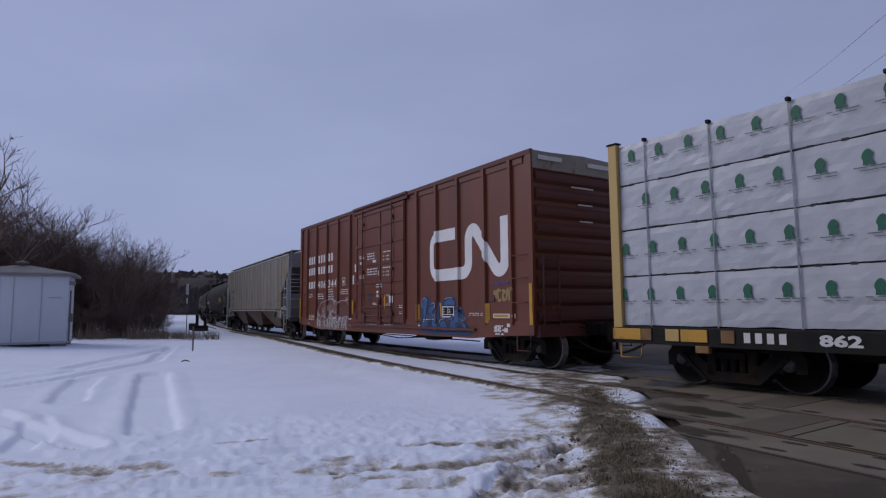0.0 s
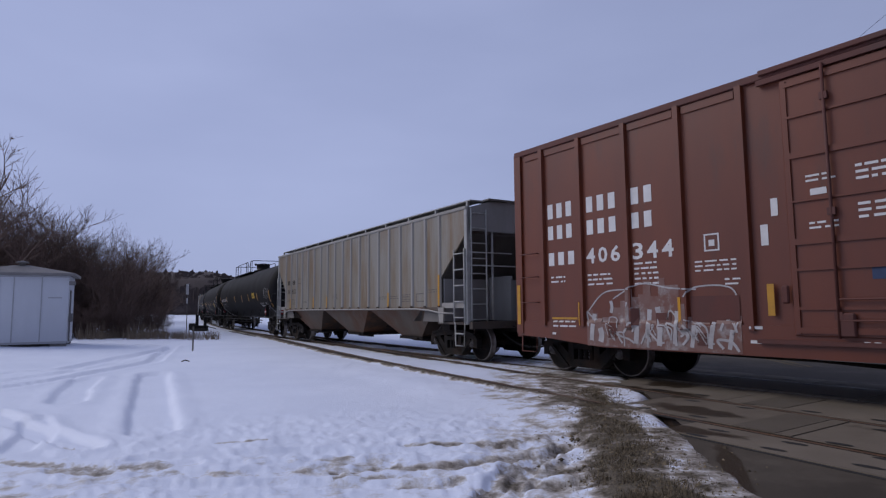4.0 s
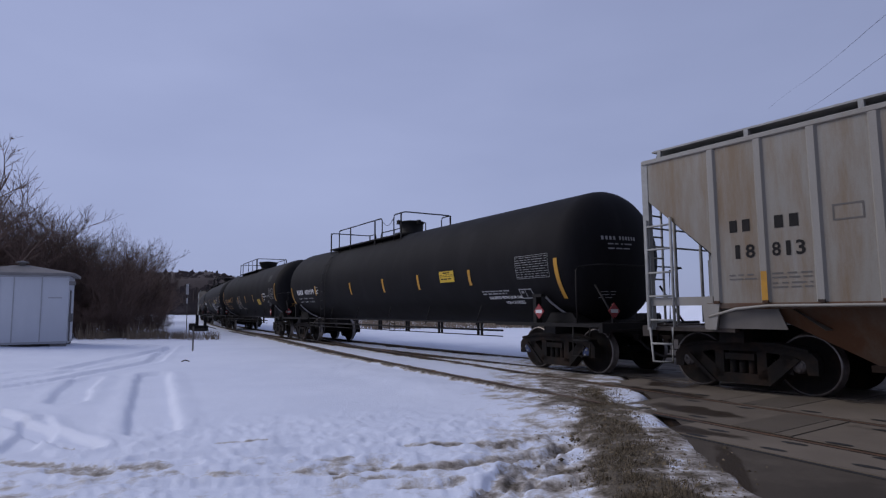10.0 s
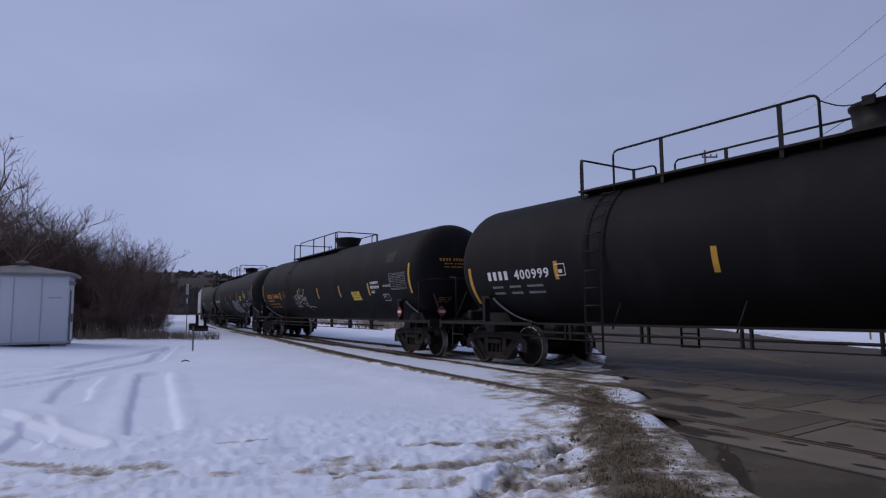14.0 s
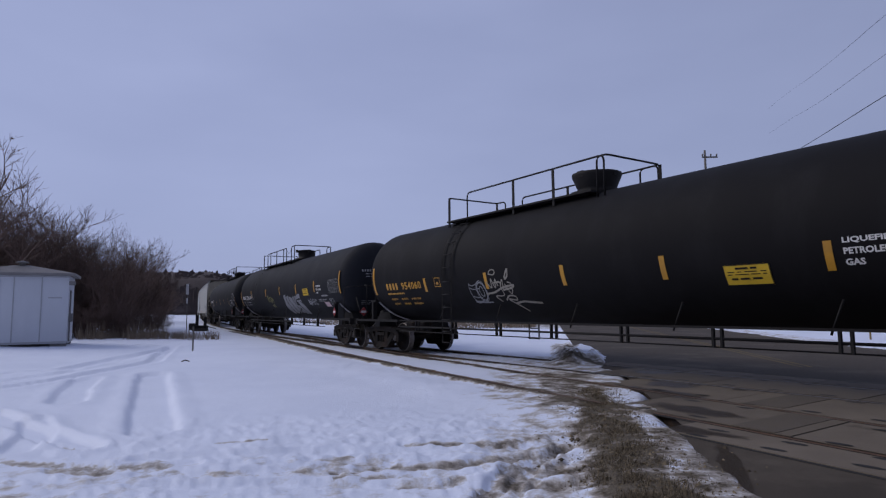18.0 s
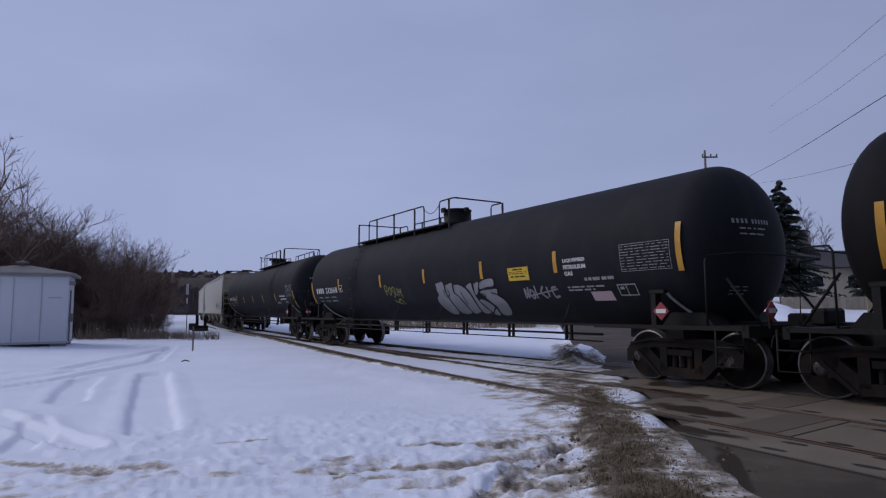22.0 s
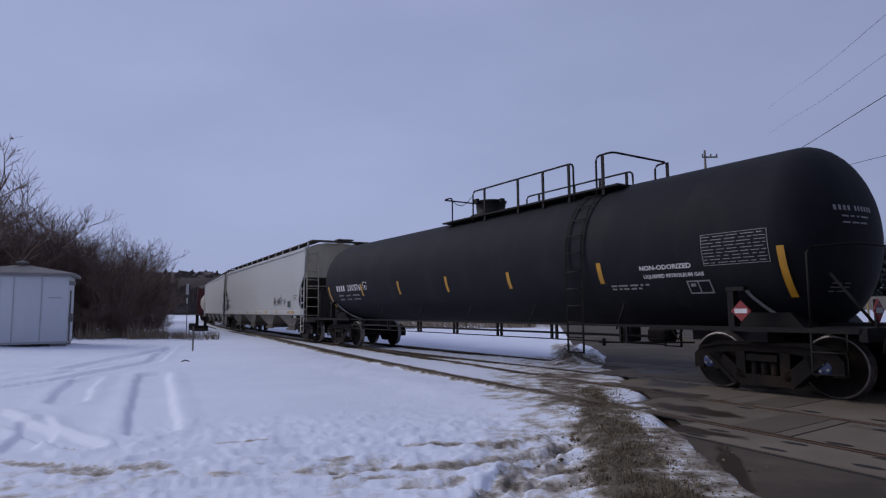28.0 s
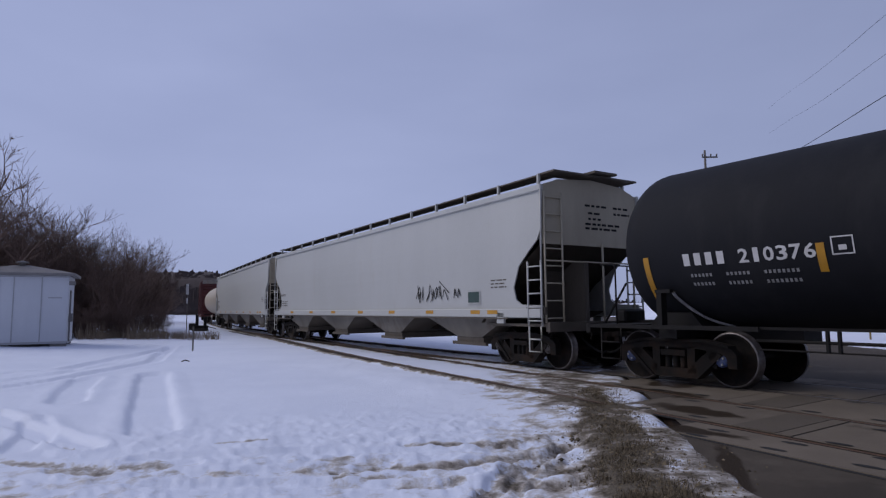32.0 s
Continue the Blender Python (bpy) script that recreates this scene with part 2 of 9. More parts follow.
def wetted(m, pools):
    """Soaks a material with muddy melt water round plan places (x, y, long, short, turn): ragged dark glossy film."""
    n, l = m.node_tree.nodes, m.node_tree.links
    b = n["Principled BSDF"]
    base, rough = b.inputs["Base Color"].links[0].from_socket, b.inputs["Roughness"].links[0].from_socket
    co, tex = n.new("ShaderNodeTexCoord"), n.new("ShaderNodeTexNoise")
    tex.inputs["Scale"].default_value, tex.inputs["Detail"].default_value, tex.inputs["Roughness"].default_value = 2.6, 7.0, 0.6
    l.new(co.outputs["Object"], tex.inputs["Vector"])
    mask = None
    for x, y, a, c, turn in pools:
        mp, ln = n.new("ShaderNodeMapping"), n.new("ShaderNodeVectorMath")
        mp.vector_type = "TEXTURE"
        mp.inputs["Location"].default_value, mp.inputs["Rotation"].default_value, mp.inputs["Scale"].default_value = (x, y, 0), (0, 0, turn), (a, c, 1)
        ln.operation = "LENGTH"
        l.new(co.outputs["Object"], mp.inputs["Vector"])
        l.new(mp.outputs["Vector"], ln.inputs[0])
        if mask is None:
            mask = ln.outputs["Value"]
        else:
            least = n.new("ShaderNodeMath")
            least.operation = "MINIMUM"
            l.new(mask, least.inputs[0])
            l.new(ln.outputs["Value"], least.inputs[1])
            mask = least.outputs["Value"]
    wob, total, ramp = n.new("ShaderNodeMath"), n.new("ShaderNodeMath"), n.new("ShaderNodeValToRGB")
    wob.operation, wob.inputs[1].default_value, total.operation = "MULTIPLY", 1.7, "ADD"
    l.new(tex.outputs["Fac"], wob.inputs[0])
    l.new(wob.outputs["Value"], total.inputs[0])
    l.new(mask, total.inputs[1])
    half_way = n.new("ShaderNodeMath")
    half_way.operation, half_way.inputs[1].default_value = "MULTIPLY", 0.5
    l.new(total.outputs["Value"], half_way.inputs[0])
    ramp.color_ramp.elements[0].position, ramp.color_ramp.elements[1].position = 0.76, 0.90
    ramp.color_ramp.elements[0].color, ramp.color_ramp.elements[1].color = (1, 1, 1, 1), (0, 0, 0, 1)
    l.new(half_way.outputs["Value"], ramp.inputs["Fac"])
    dark, gloss = n.new("ShaderNodeMix"), n.new("ShaderNodeMix")
    dark.data_type, gloss.data_type = "RGBA", "FLOAT"
    l.new(ramp.outputs["Color"], dark.inputs["Factor"])
    l.new(base, dark.inputs["A"])
    dark.inputs["B"].default_value = (0.036, 0.025, 0.015, 1)
    l.new(dark.outputs["Result"], b.inputs["Base Color"])
    l.new(ramp.outputs["Color"], gloss.inputs["Factor"])
    l.new(rough, gloss.inputs["A"])
    gloss.inputs["B"].default_value = 0.5
    l.new(gloss.outputs["Result"], b.inputs["Roughness"])


POOLS = [(3.45, 9.6, 1.1, 0.34, -1.15), (3.2, 8.0, 0.75, 0.36, -0.97), (2.65, 6.75, 0.75, 0.20, -0.97), (3.9, 10.6, 0.5, 0.4, -0.6), (4.3, 12.6, 0.5, 0.4, -0.9)]
wetted(M["panel"], POOLS)
wetted(M["asphalt"], [(2.42, 5.2, 1.0, 0.12, 1.25), (2.75, 6.5, 0.7, 0.2, -0.97), (4.25, 13.4, 0.8, 0.4, 1.3)])
M["gap"] = surface("grimy_flangeway", (0.022, 0.019, 0.016), (0.012, 0.011, 0.01), 5, 0.8)
M["road_yellow"] = surface("worn_yellow_line", (0.19, 0.135, 0.055), (0.085, 0.07, 0.048), 3, 0.85, spec=0.15)
M["shed_white"] = surface("white_sheet_metal", (0.60, 0.62, 0.66), (0.54, 0.56, 0.60), 1.2, 0.45, stretch=(1, 1, 0.3))
M["shed_seam"] = surface("grey_seam", (0.42, 0.43, 0.45), (0.34, 0.345, 0.36), 4, 0.6)
M["shed_roof"] = surface("grey_roof_sheet", (0.25, 0.235, 0.225), (0.17, 0.16, 0.155), 2.5, 0.75, fine=30)
M["concrete"] = surface("concrete_block", (0.25, 0.245, 0.235), (0.18, 0.175, 0.17), 3, 0.85, bump=0.2)
M["twig"] = surface("dark_bare_twigs", (0.150, 0.096, 0.074), (0.092, 0.061, 0.048), 3, 0.85, vary=0.25)
M["bark"] = surface("grey_brown_bark", (0.085, 0.068, 0.058), (0.05, 0.04, 0.034), 4, 0.85, vary=0.2)
M["bare_far"] = surface("greyish_far_branches", (0.13, 0.115, 0.115), (0.09, 0.08, 0.082), 3, 0.9)
M["reed"] = surface("dry_tan_reeds", (0.25, 0.195, 0.135), (0.14, 0.105, 0.075), 3, 0.85, vary=0.2)
M["needle"] = surface("dark_spruce_needles", (0.016, 0.026, 0.022), (0.010, 0.016, 0.013), 3, 0.8)
M["wood"] = surface("grey_weathered_pole", (0.16, 0.14, 0.12), (0.10, 0.09, 0.08), 4, 0.85)
M["beige"] = surface("beige_house_siding", (0.58, 0.52, 0.40), (0.50, 0.44, 0.33), 2, 0.7)
M["roof"] = surface("dark_shingles", (0.06, 0.06, 0.065), (0.04, 0.04, 0.045), 3, 0.85)
M["glass"] = surface("dark_window_glass", (0.02, 0.022, 0.026), (0.015, 0.016, 0.02), 2, 0.12)
# distance haze is mixed into the woods' brown
M["hill"] = surface("hazy_far_woods", (0.085, 0.066, 0.062), (0.056, 0.044, 0.042), 0.25, 0.95, fine=2.5, mix=1.0)
M["rail_rust"] = surface("rusty_rail_head", (0.12, 0.062, 0.030), (0.06, 0.034, 0.020), 3, 0.65)
M["hopper_top"] = surface("mid_grey_end_paint", (0.27, 0.27, 0.265), (0.2, 0.195, 0.185), 1.4, 0.6, stretch=(1, 1, 0.3))


# ---- mesh helpers ----
def mesh_of(name, bm, mat):
    me = bpy.data.meshes.new(name)
    bm.to_mesh(me)
    bm.free()
    for m in (mat if isinstance(mat, (list, tuple)) else [mat]):
        me.materials.append(m)
    return me


def part(name, bm, mat, parent=None, label=""):
    """One mesh object, under a thing or under a part."""
    ob = new(name, bm if isinstance(bm, bpy.types.Mesh) else mesh_of(name, bm, mat))
    if parent:
        ob.parent = parent
    if label:
        ob["label"] = label
    return ob


def thing(name, label, category, group="", at=None, kind=""):
    ob = new(name)
    ob.empty_display_size = 0.3
    if at is not None:
        ob.matrix_basis = at
    return tagged(ob, label, category, group, kind)


def box(bm, x0, x1, y0, y1, z0, z1, mi=0, m=None):
    vs = [bm.verts.new((x, y, z)) for x in (x0, x1) for y in (y0, y1) for z in (z0, z1)]
    fs = [bm.faces.new([vs[i] for i in q]) for q in ((0, 1, 3, 2), (4, 6, 7, 5), (0, 4, 5, 1), (2, 3, 7, 6), (0, 2, 6, 4), (1, 5, 7, 3))]
    for f in fs:
        f.material_index = mi
    if m is not None:
        bmesh.ops.transform(bm, matrix=m, verts=vs)
    return vs


def boxes(*rows, m=None):
    bm = bmesh.new()
    for r in rows:
        box(bm, *r, m=m)
    return bm


def bevelled(bm, width, segments=1):
    bmesh.ops.bevel(bm, geom=list(bm.edges), offset=width, segments=segments, affect="EDGES", profile=0.6)
    return bm


def prism(bm, outline, axis, a, b, mi=0):
    """A plan outline drawn out along an axis from a to b. The outline's pairs are the other two axes, in xyz order."""
    def at(p, d):
        return {"x": (d, p[0], p[1]), "y": (p[0], d, p[1]), "z": (p[0], p[1], d)}[axis]
    lo, hi = [bm.verts.new(at(p, a)) for p in outline], [bm.verts.new(at(p, b)) for p in outline]
    n = len(outline)
    fs = [bm.faces.new([lo[i], lo[(i + 1) % n], hi[(i + 1) % n], hi[i]]) for i in range(n)]
    fs += [bm.faces.new(lo[::-1]), bm.faces.new(hi)]
    for f in fs:
        f.material_index = mi
    bmesh.ops.recalc_face_normals(bm, faces=fs)
    return fs


def tube(bm, points, r, sides=6, r_end=None, mi=0, cap=True):
    """A round bar along a chain of points, tapering to r_end."""
    pts = [Vector(p) for p in points]
    r_end = r if r_end is None else r_end
    rings, n = [], len(pts)
    for i, p in enumerate(pts):
        d = ((pts[min(i + 1, n - 1)] - p).normalized() + (p - pts[max(i - 1, 0)]).normalized())
        d = d.normalized() if d.length > 1e-6 else Vector((0, 0, 1))
        up = Vector((0, 0, 1)) if abs(d.z) < 0.9 else Vector((1, 0, 0))
        e = d.cross(up).normalized()
        g = e.cross(d)
        rad = r + (r_end - r) * i / max(1, n - 1)
        rings.append([bm.verts.new(p + (e * math.cos(k * 2 * math.pi / sides) + g * math.sin(k * 2 * math.pi / sides)) * rad) for k in range(sides)])
    for a, b in zip(rings, rings[1:]):
        for k in range(sides):
            f = bm.faces.new([a[k], a[(k + 1) % sides], b[(k + 1) % sides], b[k]])
            f.material_index, f.smooth = mi, True
    if cap:
        for ring in (rings[0][::-1], rings[-1]):
            bm.faces.new(ring).material_index = mi


def turned(bm, profile, sides=32, mi=0, axis="y", centre=(0, 0, 0), smooth=True, close=True):
    """A lathe form: profile of (along, radius) about an axis through centre."""
    rings = []
    for a, r in profile:
        ring = []
        for k in range(sides):
            c, s = r * math.cos(2 * math.pi * k / sides), r * math.sin(2 * math.pi * k / sides)
            p = {"x": (a, c, s), "y": (c, a, s), "z": (c, s, a)}[axis]
            ring.append(bm.verts.new(Vector(p) + Vector(centre)))
        rings.append(ring)
    fs = []
    for p, q in zip(rings, rings[1:]):
        for k in range(sides):
            fs.append(bm.faces.new([p[k], p[(k + 1) % sides], q[(k + 1) % sides], q[k]]))
    if close:
        fs += [bm.faces.new(rings[0][::-1]), bm.faces.new(rings[-1])]
    for f in fs:
        f.material_index, f.smooth = mi, smooth
    bmesh.ops.recalc_face_normals(bm, faces=fs)
    return rings


# ---- ground ----
def road_left(y):
    """The plan x of the road's left edge."""
    return 2.25 + 0.172 * (y - 4.3) if y < 40 else 8.39 + 0.172 * (y - 40)


ROAD_W = 8.2


def smooth(a, b, x):
    t = min(1.0, max(0.0, (x - a) / (b - a)))
    return t * t * (3 - 2 * t)


def ground_height(x, y, s, w):
    """Snow level; the rails' tops are at 0."""
    z = -0.13 + 0.035 * noise.noise((x * 0.22, y * 0.22, 0)) + 0.014 * noise.noise((x * 1.3, y * 1.3, 3))
    # chopped-up snow in the foreground, smooth crust further off
    rough = (1 - smooth(7.5, 9.5, y - 0.12 * x)) * smooth(-6, -1, x + 3)
    rough = max(rough, 0.8 * (1 - smooth(5.8, 7.5, y)))
    z += rough * (0.024 * noise.noise((x * 2.2, y * 3.0, 5)) + 0.030 * noise.noise((x * 5.2, y * 6.8, 9)) + 0.024 * noise.noise((x * 12, y * 14, 10)))
    # the field climbs gently towards the hut and the thicket
    z += 0.22 * smooth(5, 16, w) * smooth(5, 22, y) + 0.9 * smooth(22, 60, w)
    e = x - road_left(y)
    wob = 0.16 * noise.noise((y * 0.9, x * 0.4, 21)) + 0.06 * noise.noise((y * 3.2, x * 2.0, 22))
    # verge of matted dead grass and clods
    verge = smooth(-1.15, -0.95, e + wob) * (1 - smooth(-0.55, -0.3, e + wob)) * (1 - smooth(9.0, 10.5, y))
    z += verge * (0.035 + 0.03 * noise.noise((x * 5, y * 5, 13)) + 0.02 * noise.noise((x * 13, y * 13, 14)))
    track = max(1 - smooth(1.5, 2.6, abs(w)), 1 - smooth(1.5, 2.6, abs(w - side_track(s))) if s > -43 else 0)
    z = z * (1 - track) + (-0.075 + 0.055 * smooth(-17, -9, s) + 0.010 * smooth(-2.4, -1.2, e) * smooth(-13, -9, s) + 0.025 * noise.noise((x * 1.1, y * 1.1, 7)) + 0.012 * noise.noise((x * 4, y * 4, 8))) * track
    # snow lies lower on the field side of the branch rail
    if s > -43:
        z -= 0.05 * smooth(0.82, 0.95, w - side_track(s)) * (1 - smooth(2.4, 3.6, w - side_track(s))) * (1 - smooth(-2.6, -1.2, e)) * track
    # ploughed bank of dirty snow beyond the tracks
    bank = smooth(-1.5, -0.9, e) * (1 - smooth(-0.3, 0.35, e)) * smooth(14.2, 15.4, y) * (1 - smooth(20, 24, y))
    z += bank * (0.20 + 0.10 * noise.noise((x * 1.9, y * 1.9, 30)) + 0.08 * noise.noise((x * 5, y * 5, 31)))
    chunks = smooth(-1.5, -1.2, e) * (1 - smooth(-0.75, -0.5, e)) * smooth(14.4, 15.2, y) * (1 - smooth(19, 22, y))
    z += chunks * (0.10 * abs(noise.noise((x * 4, y * 4, 34))) + 0.10 * noise.noise((x * 9, y * 9, 35)))
    far_side = smooth(ROAD_W + 1.0, ROAD_W + 6.0, e)
    z += far_side * (0.25 * smooth(18, 30, y) + 2.1 * smooth(33, 58, y))
    heap = math.exp(-(((x - 20.9) / 1.5) ** 2 + ((y - 38) / 1.6) ** 2))
    z += heap * (1.35 + 0.2 * noise.noise((x, y, 40)))
    right_bank = smooth(ROAD_W - 0.1, ROAD_W + 0.5, e + 0.4 * wob) * (1 - smooth(ROAD_W + 1.3, ROAD_W + 2.2, e)) * smooth(16, 20, y)
    z += right_bank * (0.16 + 0.08 * noise.noise((x * 1.4, y * 1.4, 33)))
    on_road = smooth(-0.06, 0.12, e + 1.0 * wob - 0.35 * smooth(13, 15, y) * (1 - smooth(24, 32, y))) * (1 - smooth(ROAD_W - 0.2, ROAD_W + 0.1, e - wob))
    beyond = smooth(8.2, 9.6, y)
    z = max(z, -0.13 + (0.135 * smooth(-1.6, -0.75, e) * (1 - beyond) + 0.118 * smooth(-1.0, -0.5, e) * beyond) * (1 - smooth(0.3, 1.0, e)))
    near_rails = track * smooth(-0.2, 0.08, e + 1.6 * wob) * (1 - smooth(ROAD_W + 0.2, ROAD_W + 0.8, e))
    on_road = max(on_road, near_rails)
    return z * (1 - on_road) - 0.13 * on_road


def ground_material():
    m, n, l, b = nodes_of("snowy_ground")
    co = n.new("ShaderNodeTexCoord")
    at_dirt = n.new("ShaderNodeAttribute")
    at_dirt.attribute_name = "soil"

    def noise_of(scale, detail=6.0, rough=0.6):
        t = n.new("ShaderNodeTexNoise")
        t.inputs["Scale"].default_value, t.inputs["Detail"].default_value, t.inputs["Roughness"].default_value = scale, detail, rough
        l.new(co.outputs["Object"], t.inputs["Vector"])
        return t.outputs["Fac"]

    def ramp_of(fac, *stops):
        r = n.new("ShaderNodeValToRGB")
        while len(r.color_ramp.elements) < len(stops):
            r.color_ramp.elements.new(0.5)
        for e, (p, c) in zip(r.color_ramp.elements, stops):
            e.position, e.color = p, rgba(c)
        l.new(fac, r.inputs["Fac"])
        return r.outputs["Color"]

    def blend(fac, a, c):
        x = n.new("ShaderNodeMix")
        x.data_type = "RGBA"
        l.new(fac, x.inputs["Factor"])
        l.new(a, x.inputs["A"])
        l.new(c, x.inputs["B"])
        return x.outputs["Result"]

    big, mid, fine = noise_of(0.35), noise_of(3.2, 8, 0.68), noise_of(38, 4, 0.7)
    snow = ramp_of(big, (0.3, (0.70, 0.745, 0.865)), (0.7, (0.785, 0.825, 0.935)))
    soil = ramp_of(fine, (0.3, (0.042, 0.034, 0.025)), (0.5, (0.10, 0.082, 0.058)), (0.72, (0.20, 0.165, 0.12)))
    add = n.new("ShaderNodeMath")
    add.operation = "ADD"
    l.new(at_dirt.outputs["Fac"], add.inputs[0])
    scaled = n.new("ShaderNodeMapRange")
    scaled.inputs["From Min"].default_value, scaled.inputs["From Max"].default_value = 0.3, 0.7
    scaled.inputs["To Min"].default_value, scaled.inputs["To Max"].default_value = -0.5, 0.5
    scaled.clamp = False
    l.new(mid, scaled.inputs["Value"])
    # the breaking-up fades out where the snow is clean
    grip, prod = n.new("ShaderNodeMapRange"), n.new("ShaderNodeMath")
    grip.inputs["From Max"].default_value, prod.operation = 0.5, "MULTIPLY"
    l.new(at_dirt.outputs["Fac"], grip.inputs["Value"])
    l.new(grip.outputs["Result"], prod.inputs[0])
    l.new(scaled.outputs["Result"], prod.inputs[1])
    l.new(prod.outputs["Value"], add.inputs[1])
    # clean snow, tan slush, grey-brown ice, then earth
    slush = ramp_of(fine, (0.3, (0.40, 0.365, 0.32)), (0.7, (0.56, 0.53, 0.50)))
    ice = ramp_of(fine, (0.3, (0.19, 0.163, 0.135)), (0.7, (0.34, 0.305, 0.27)))
    to_slush = ramp_of(add.outputs["Value"], (0.24, (0, 0, 0)), (0.42, (1, 1, 1)))
    to_ice = ramp_of(add.outputs["Value"], (0.40, (0, 0, 0)), (0.58, (1, 1, 1)))
    gate = ramp_of(add.outputs["Value"], (0.60, (0, 0, 0)), (0.80, (1, 1, 1)))
    l.new(blend(gate, blend(to_ice, blend(to_slush, snow, slush), ice), soil), b.inputs["Base Color"])
    rr = ramp_of(gate, (0.0, (0.55, 0.55, 0.55)), (1.0, (0.9, 0.9, 0.9)))
    l.new(rr, b.inputs["Roughness"])
    b.inputs["Specular IOR Level"].default_value = 0.3
    bp = n.new("ShaderNodeBump")
    bp.inputs["Strength"].default_value, bp.inputs["Distance"].default_value = 0.4, 0.06
    mixn = n.new("ShaderNodeMath")
    mixn.operation = "MULTIPLY_ADD"
    mixn.inputs[1].default_value = 0.25
    l.new(fine, mixn.inputs[0])
    l.new(mid, mixn.inputs[2])
    l.new(mixn.outputs["Value"], bp.inputs["Height"])
    l.new(bp.outputs["Normal"], b.inputs["Normal"])
    return m


def soil_at(x, y, s, w, z):
    """How far bare earth shows through the snow, 0 to 1."""
    d = 0.0
    e = x - road_left(y)
    wob = 0.16 * noise.noise((y * 0.9, x * 0.4, 21)) + 0.06 * noise.noise((y * 3.2, x * 2.0, 22))
    # verge strip of dead grass beside the road, thin grey ice towards the asphalt
    d = max(d, 0.90 * smooth(-1.4, -0.98, e + wob) * (1 - smooth(-0.62, -0.28, e + wob)) * (1 - smooth(9.2, 10.6, y)))
    d = max(d, 0.61 * smooth(-0.7, -0.4, e + wob) * (1 - smooth(1.0, 1.4, e)) * (1 - smooth(9, 11, y)))
    d = max(d, 0.36 * smooth(-3.6, -1.2, e) * (1 - smooth(9.2, 10.8, y)) * (1 - smooth(-0.5, 0.2, e)))
    # trampled ice by the crossing, streaked along the rails, and the muddy band that carries the verge over the tracks
    streak = noise.noise((s * 0.7, w * 3.2, 60)) + 0.6 * noise.noise((s * 2.4, w * 7, 61))
    near_road = smooth(-4.0, -1.6, e) * smooth(-15, -9, s) * smooth(-3.0, -1.6, w) * (1 - smooth(4.2, 5.2, w))
    d = max(d, near_road * (0.40 + 0.16 * streak))
    band = smooth(-2.1, -1.5, e + wob) * (1 - smooth(-0.8, -0.4, e + wob)) * smooth(8.2, 8.9, y) * (1 - smooth(12.4, 13.6, y))
    d = max(d, band * (0.70 + 0.24 * streak))
    # clean snow strips left by the plough at the panels' ends
    clean = smooth(-0.72, -0.58, e) * (1 - smooth(0.0, 0.2, e)) * smooth(8.0, 8.5, y) * (1 - smooth(9.8, 10.6, y))
    clean = max(clean, smooth(-0.55, -0.45, e) * (1 - smooth(-0.1, 0.1, e)) * smooth(6.7, 6.9, y) * (1 - smooth(7.7, 7.95, y)))
    d = d * (1 - clean) + 0.27 * clean
    # beside the rails
    near = min(abs(abs(w) - 0.75), abs(abs(w - side_track(s)) - 0.75) if s > -43 else 9)
    d = max(d, 0.36 * (1 - smooth(0.08, 0.4, near)), 0.85 * (1 - smooth(0.10, 0.18, near)))
    d = max(d, 0.22 * (1 - smooth(1.2, 2.2, abs(w))))
    # dirty bank beyond the tracks
    d = max(d, (0.60 + 0.2 * noise.noise((x * 2.5, y * 2.5, 36))) * smooth(-1.6, -1.2, e) * (1 - smooth(-0.75, -0.45, e + wob)) * smooth(13.6, 14.6, y) * (1 - smooth(23, 27, y)))
    d = max(d, 0.30 * smooth(ROAD_W - 0.2, ROAD_W + 0.3, e) * (1 - smooth(ROAD_W + 1.2, ROAD_W + 2, e)) * smooth(16, 20, y))
    d = max(d, (0.21 + 0.10 * noise.noise((x * 0.7, y * 1.6, 62))) * (1 - smooth(5.8, 7.4, y)))
    # under the thicket
    d = max(d, 0.8 * smooth(10, 14, w) * smooth(32.0, 34.5, y) * (1 - smooth(60, 80, y)))
    # dry field beyond the tracks
    if w < -12 and e < 0:
        d = max(d, 0.55 * smooth(14, 24, -w))
    return d


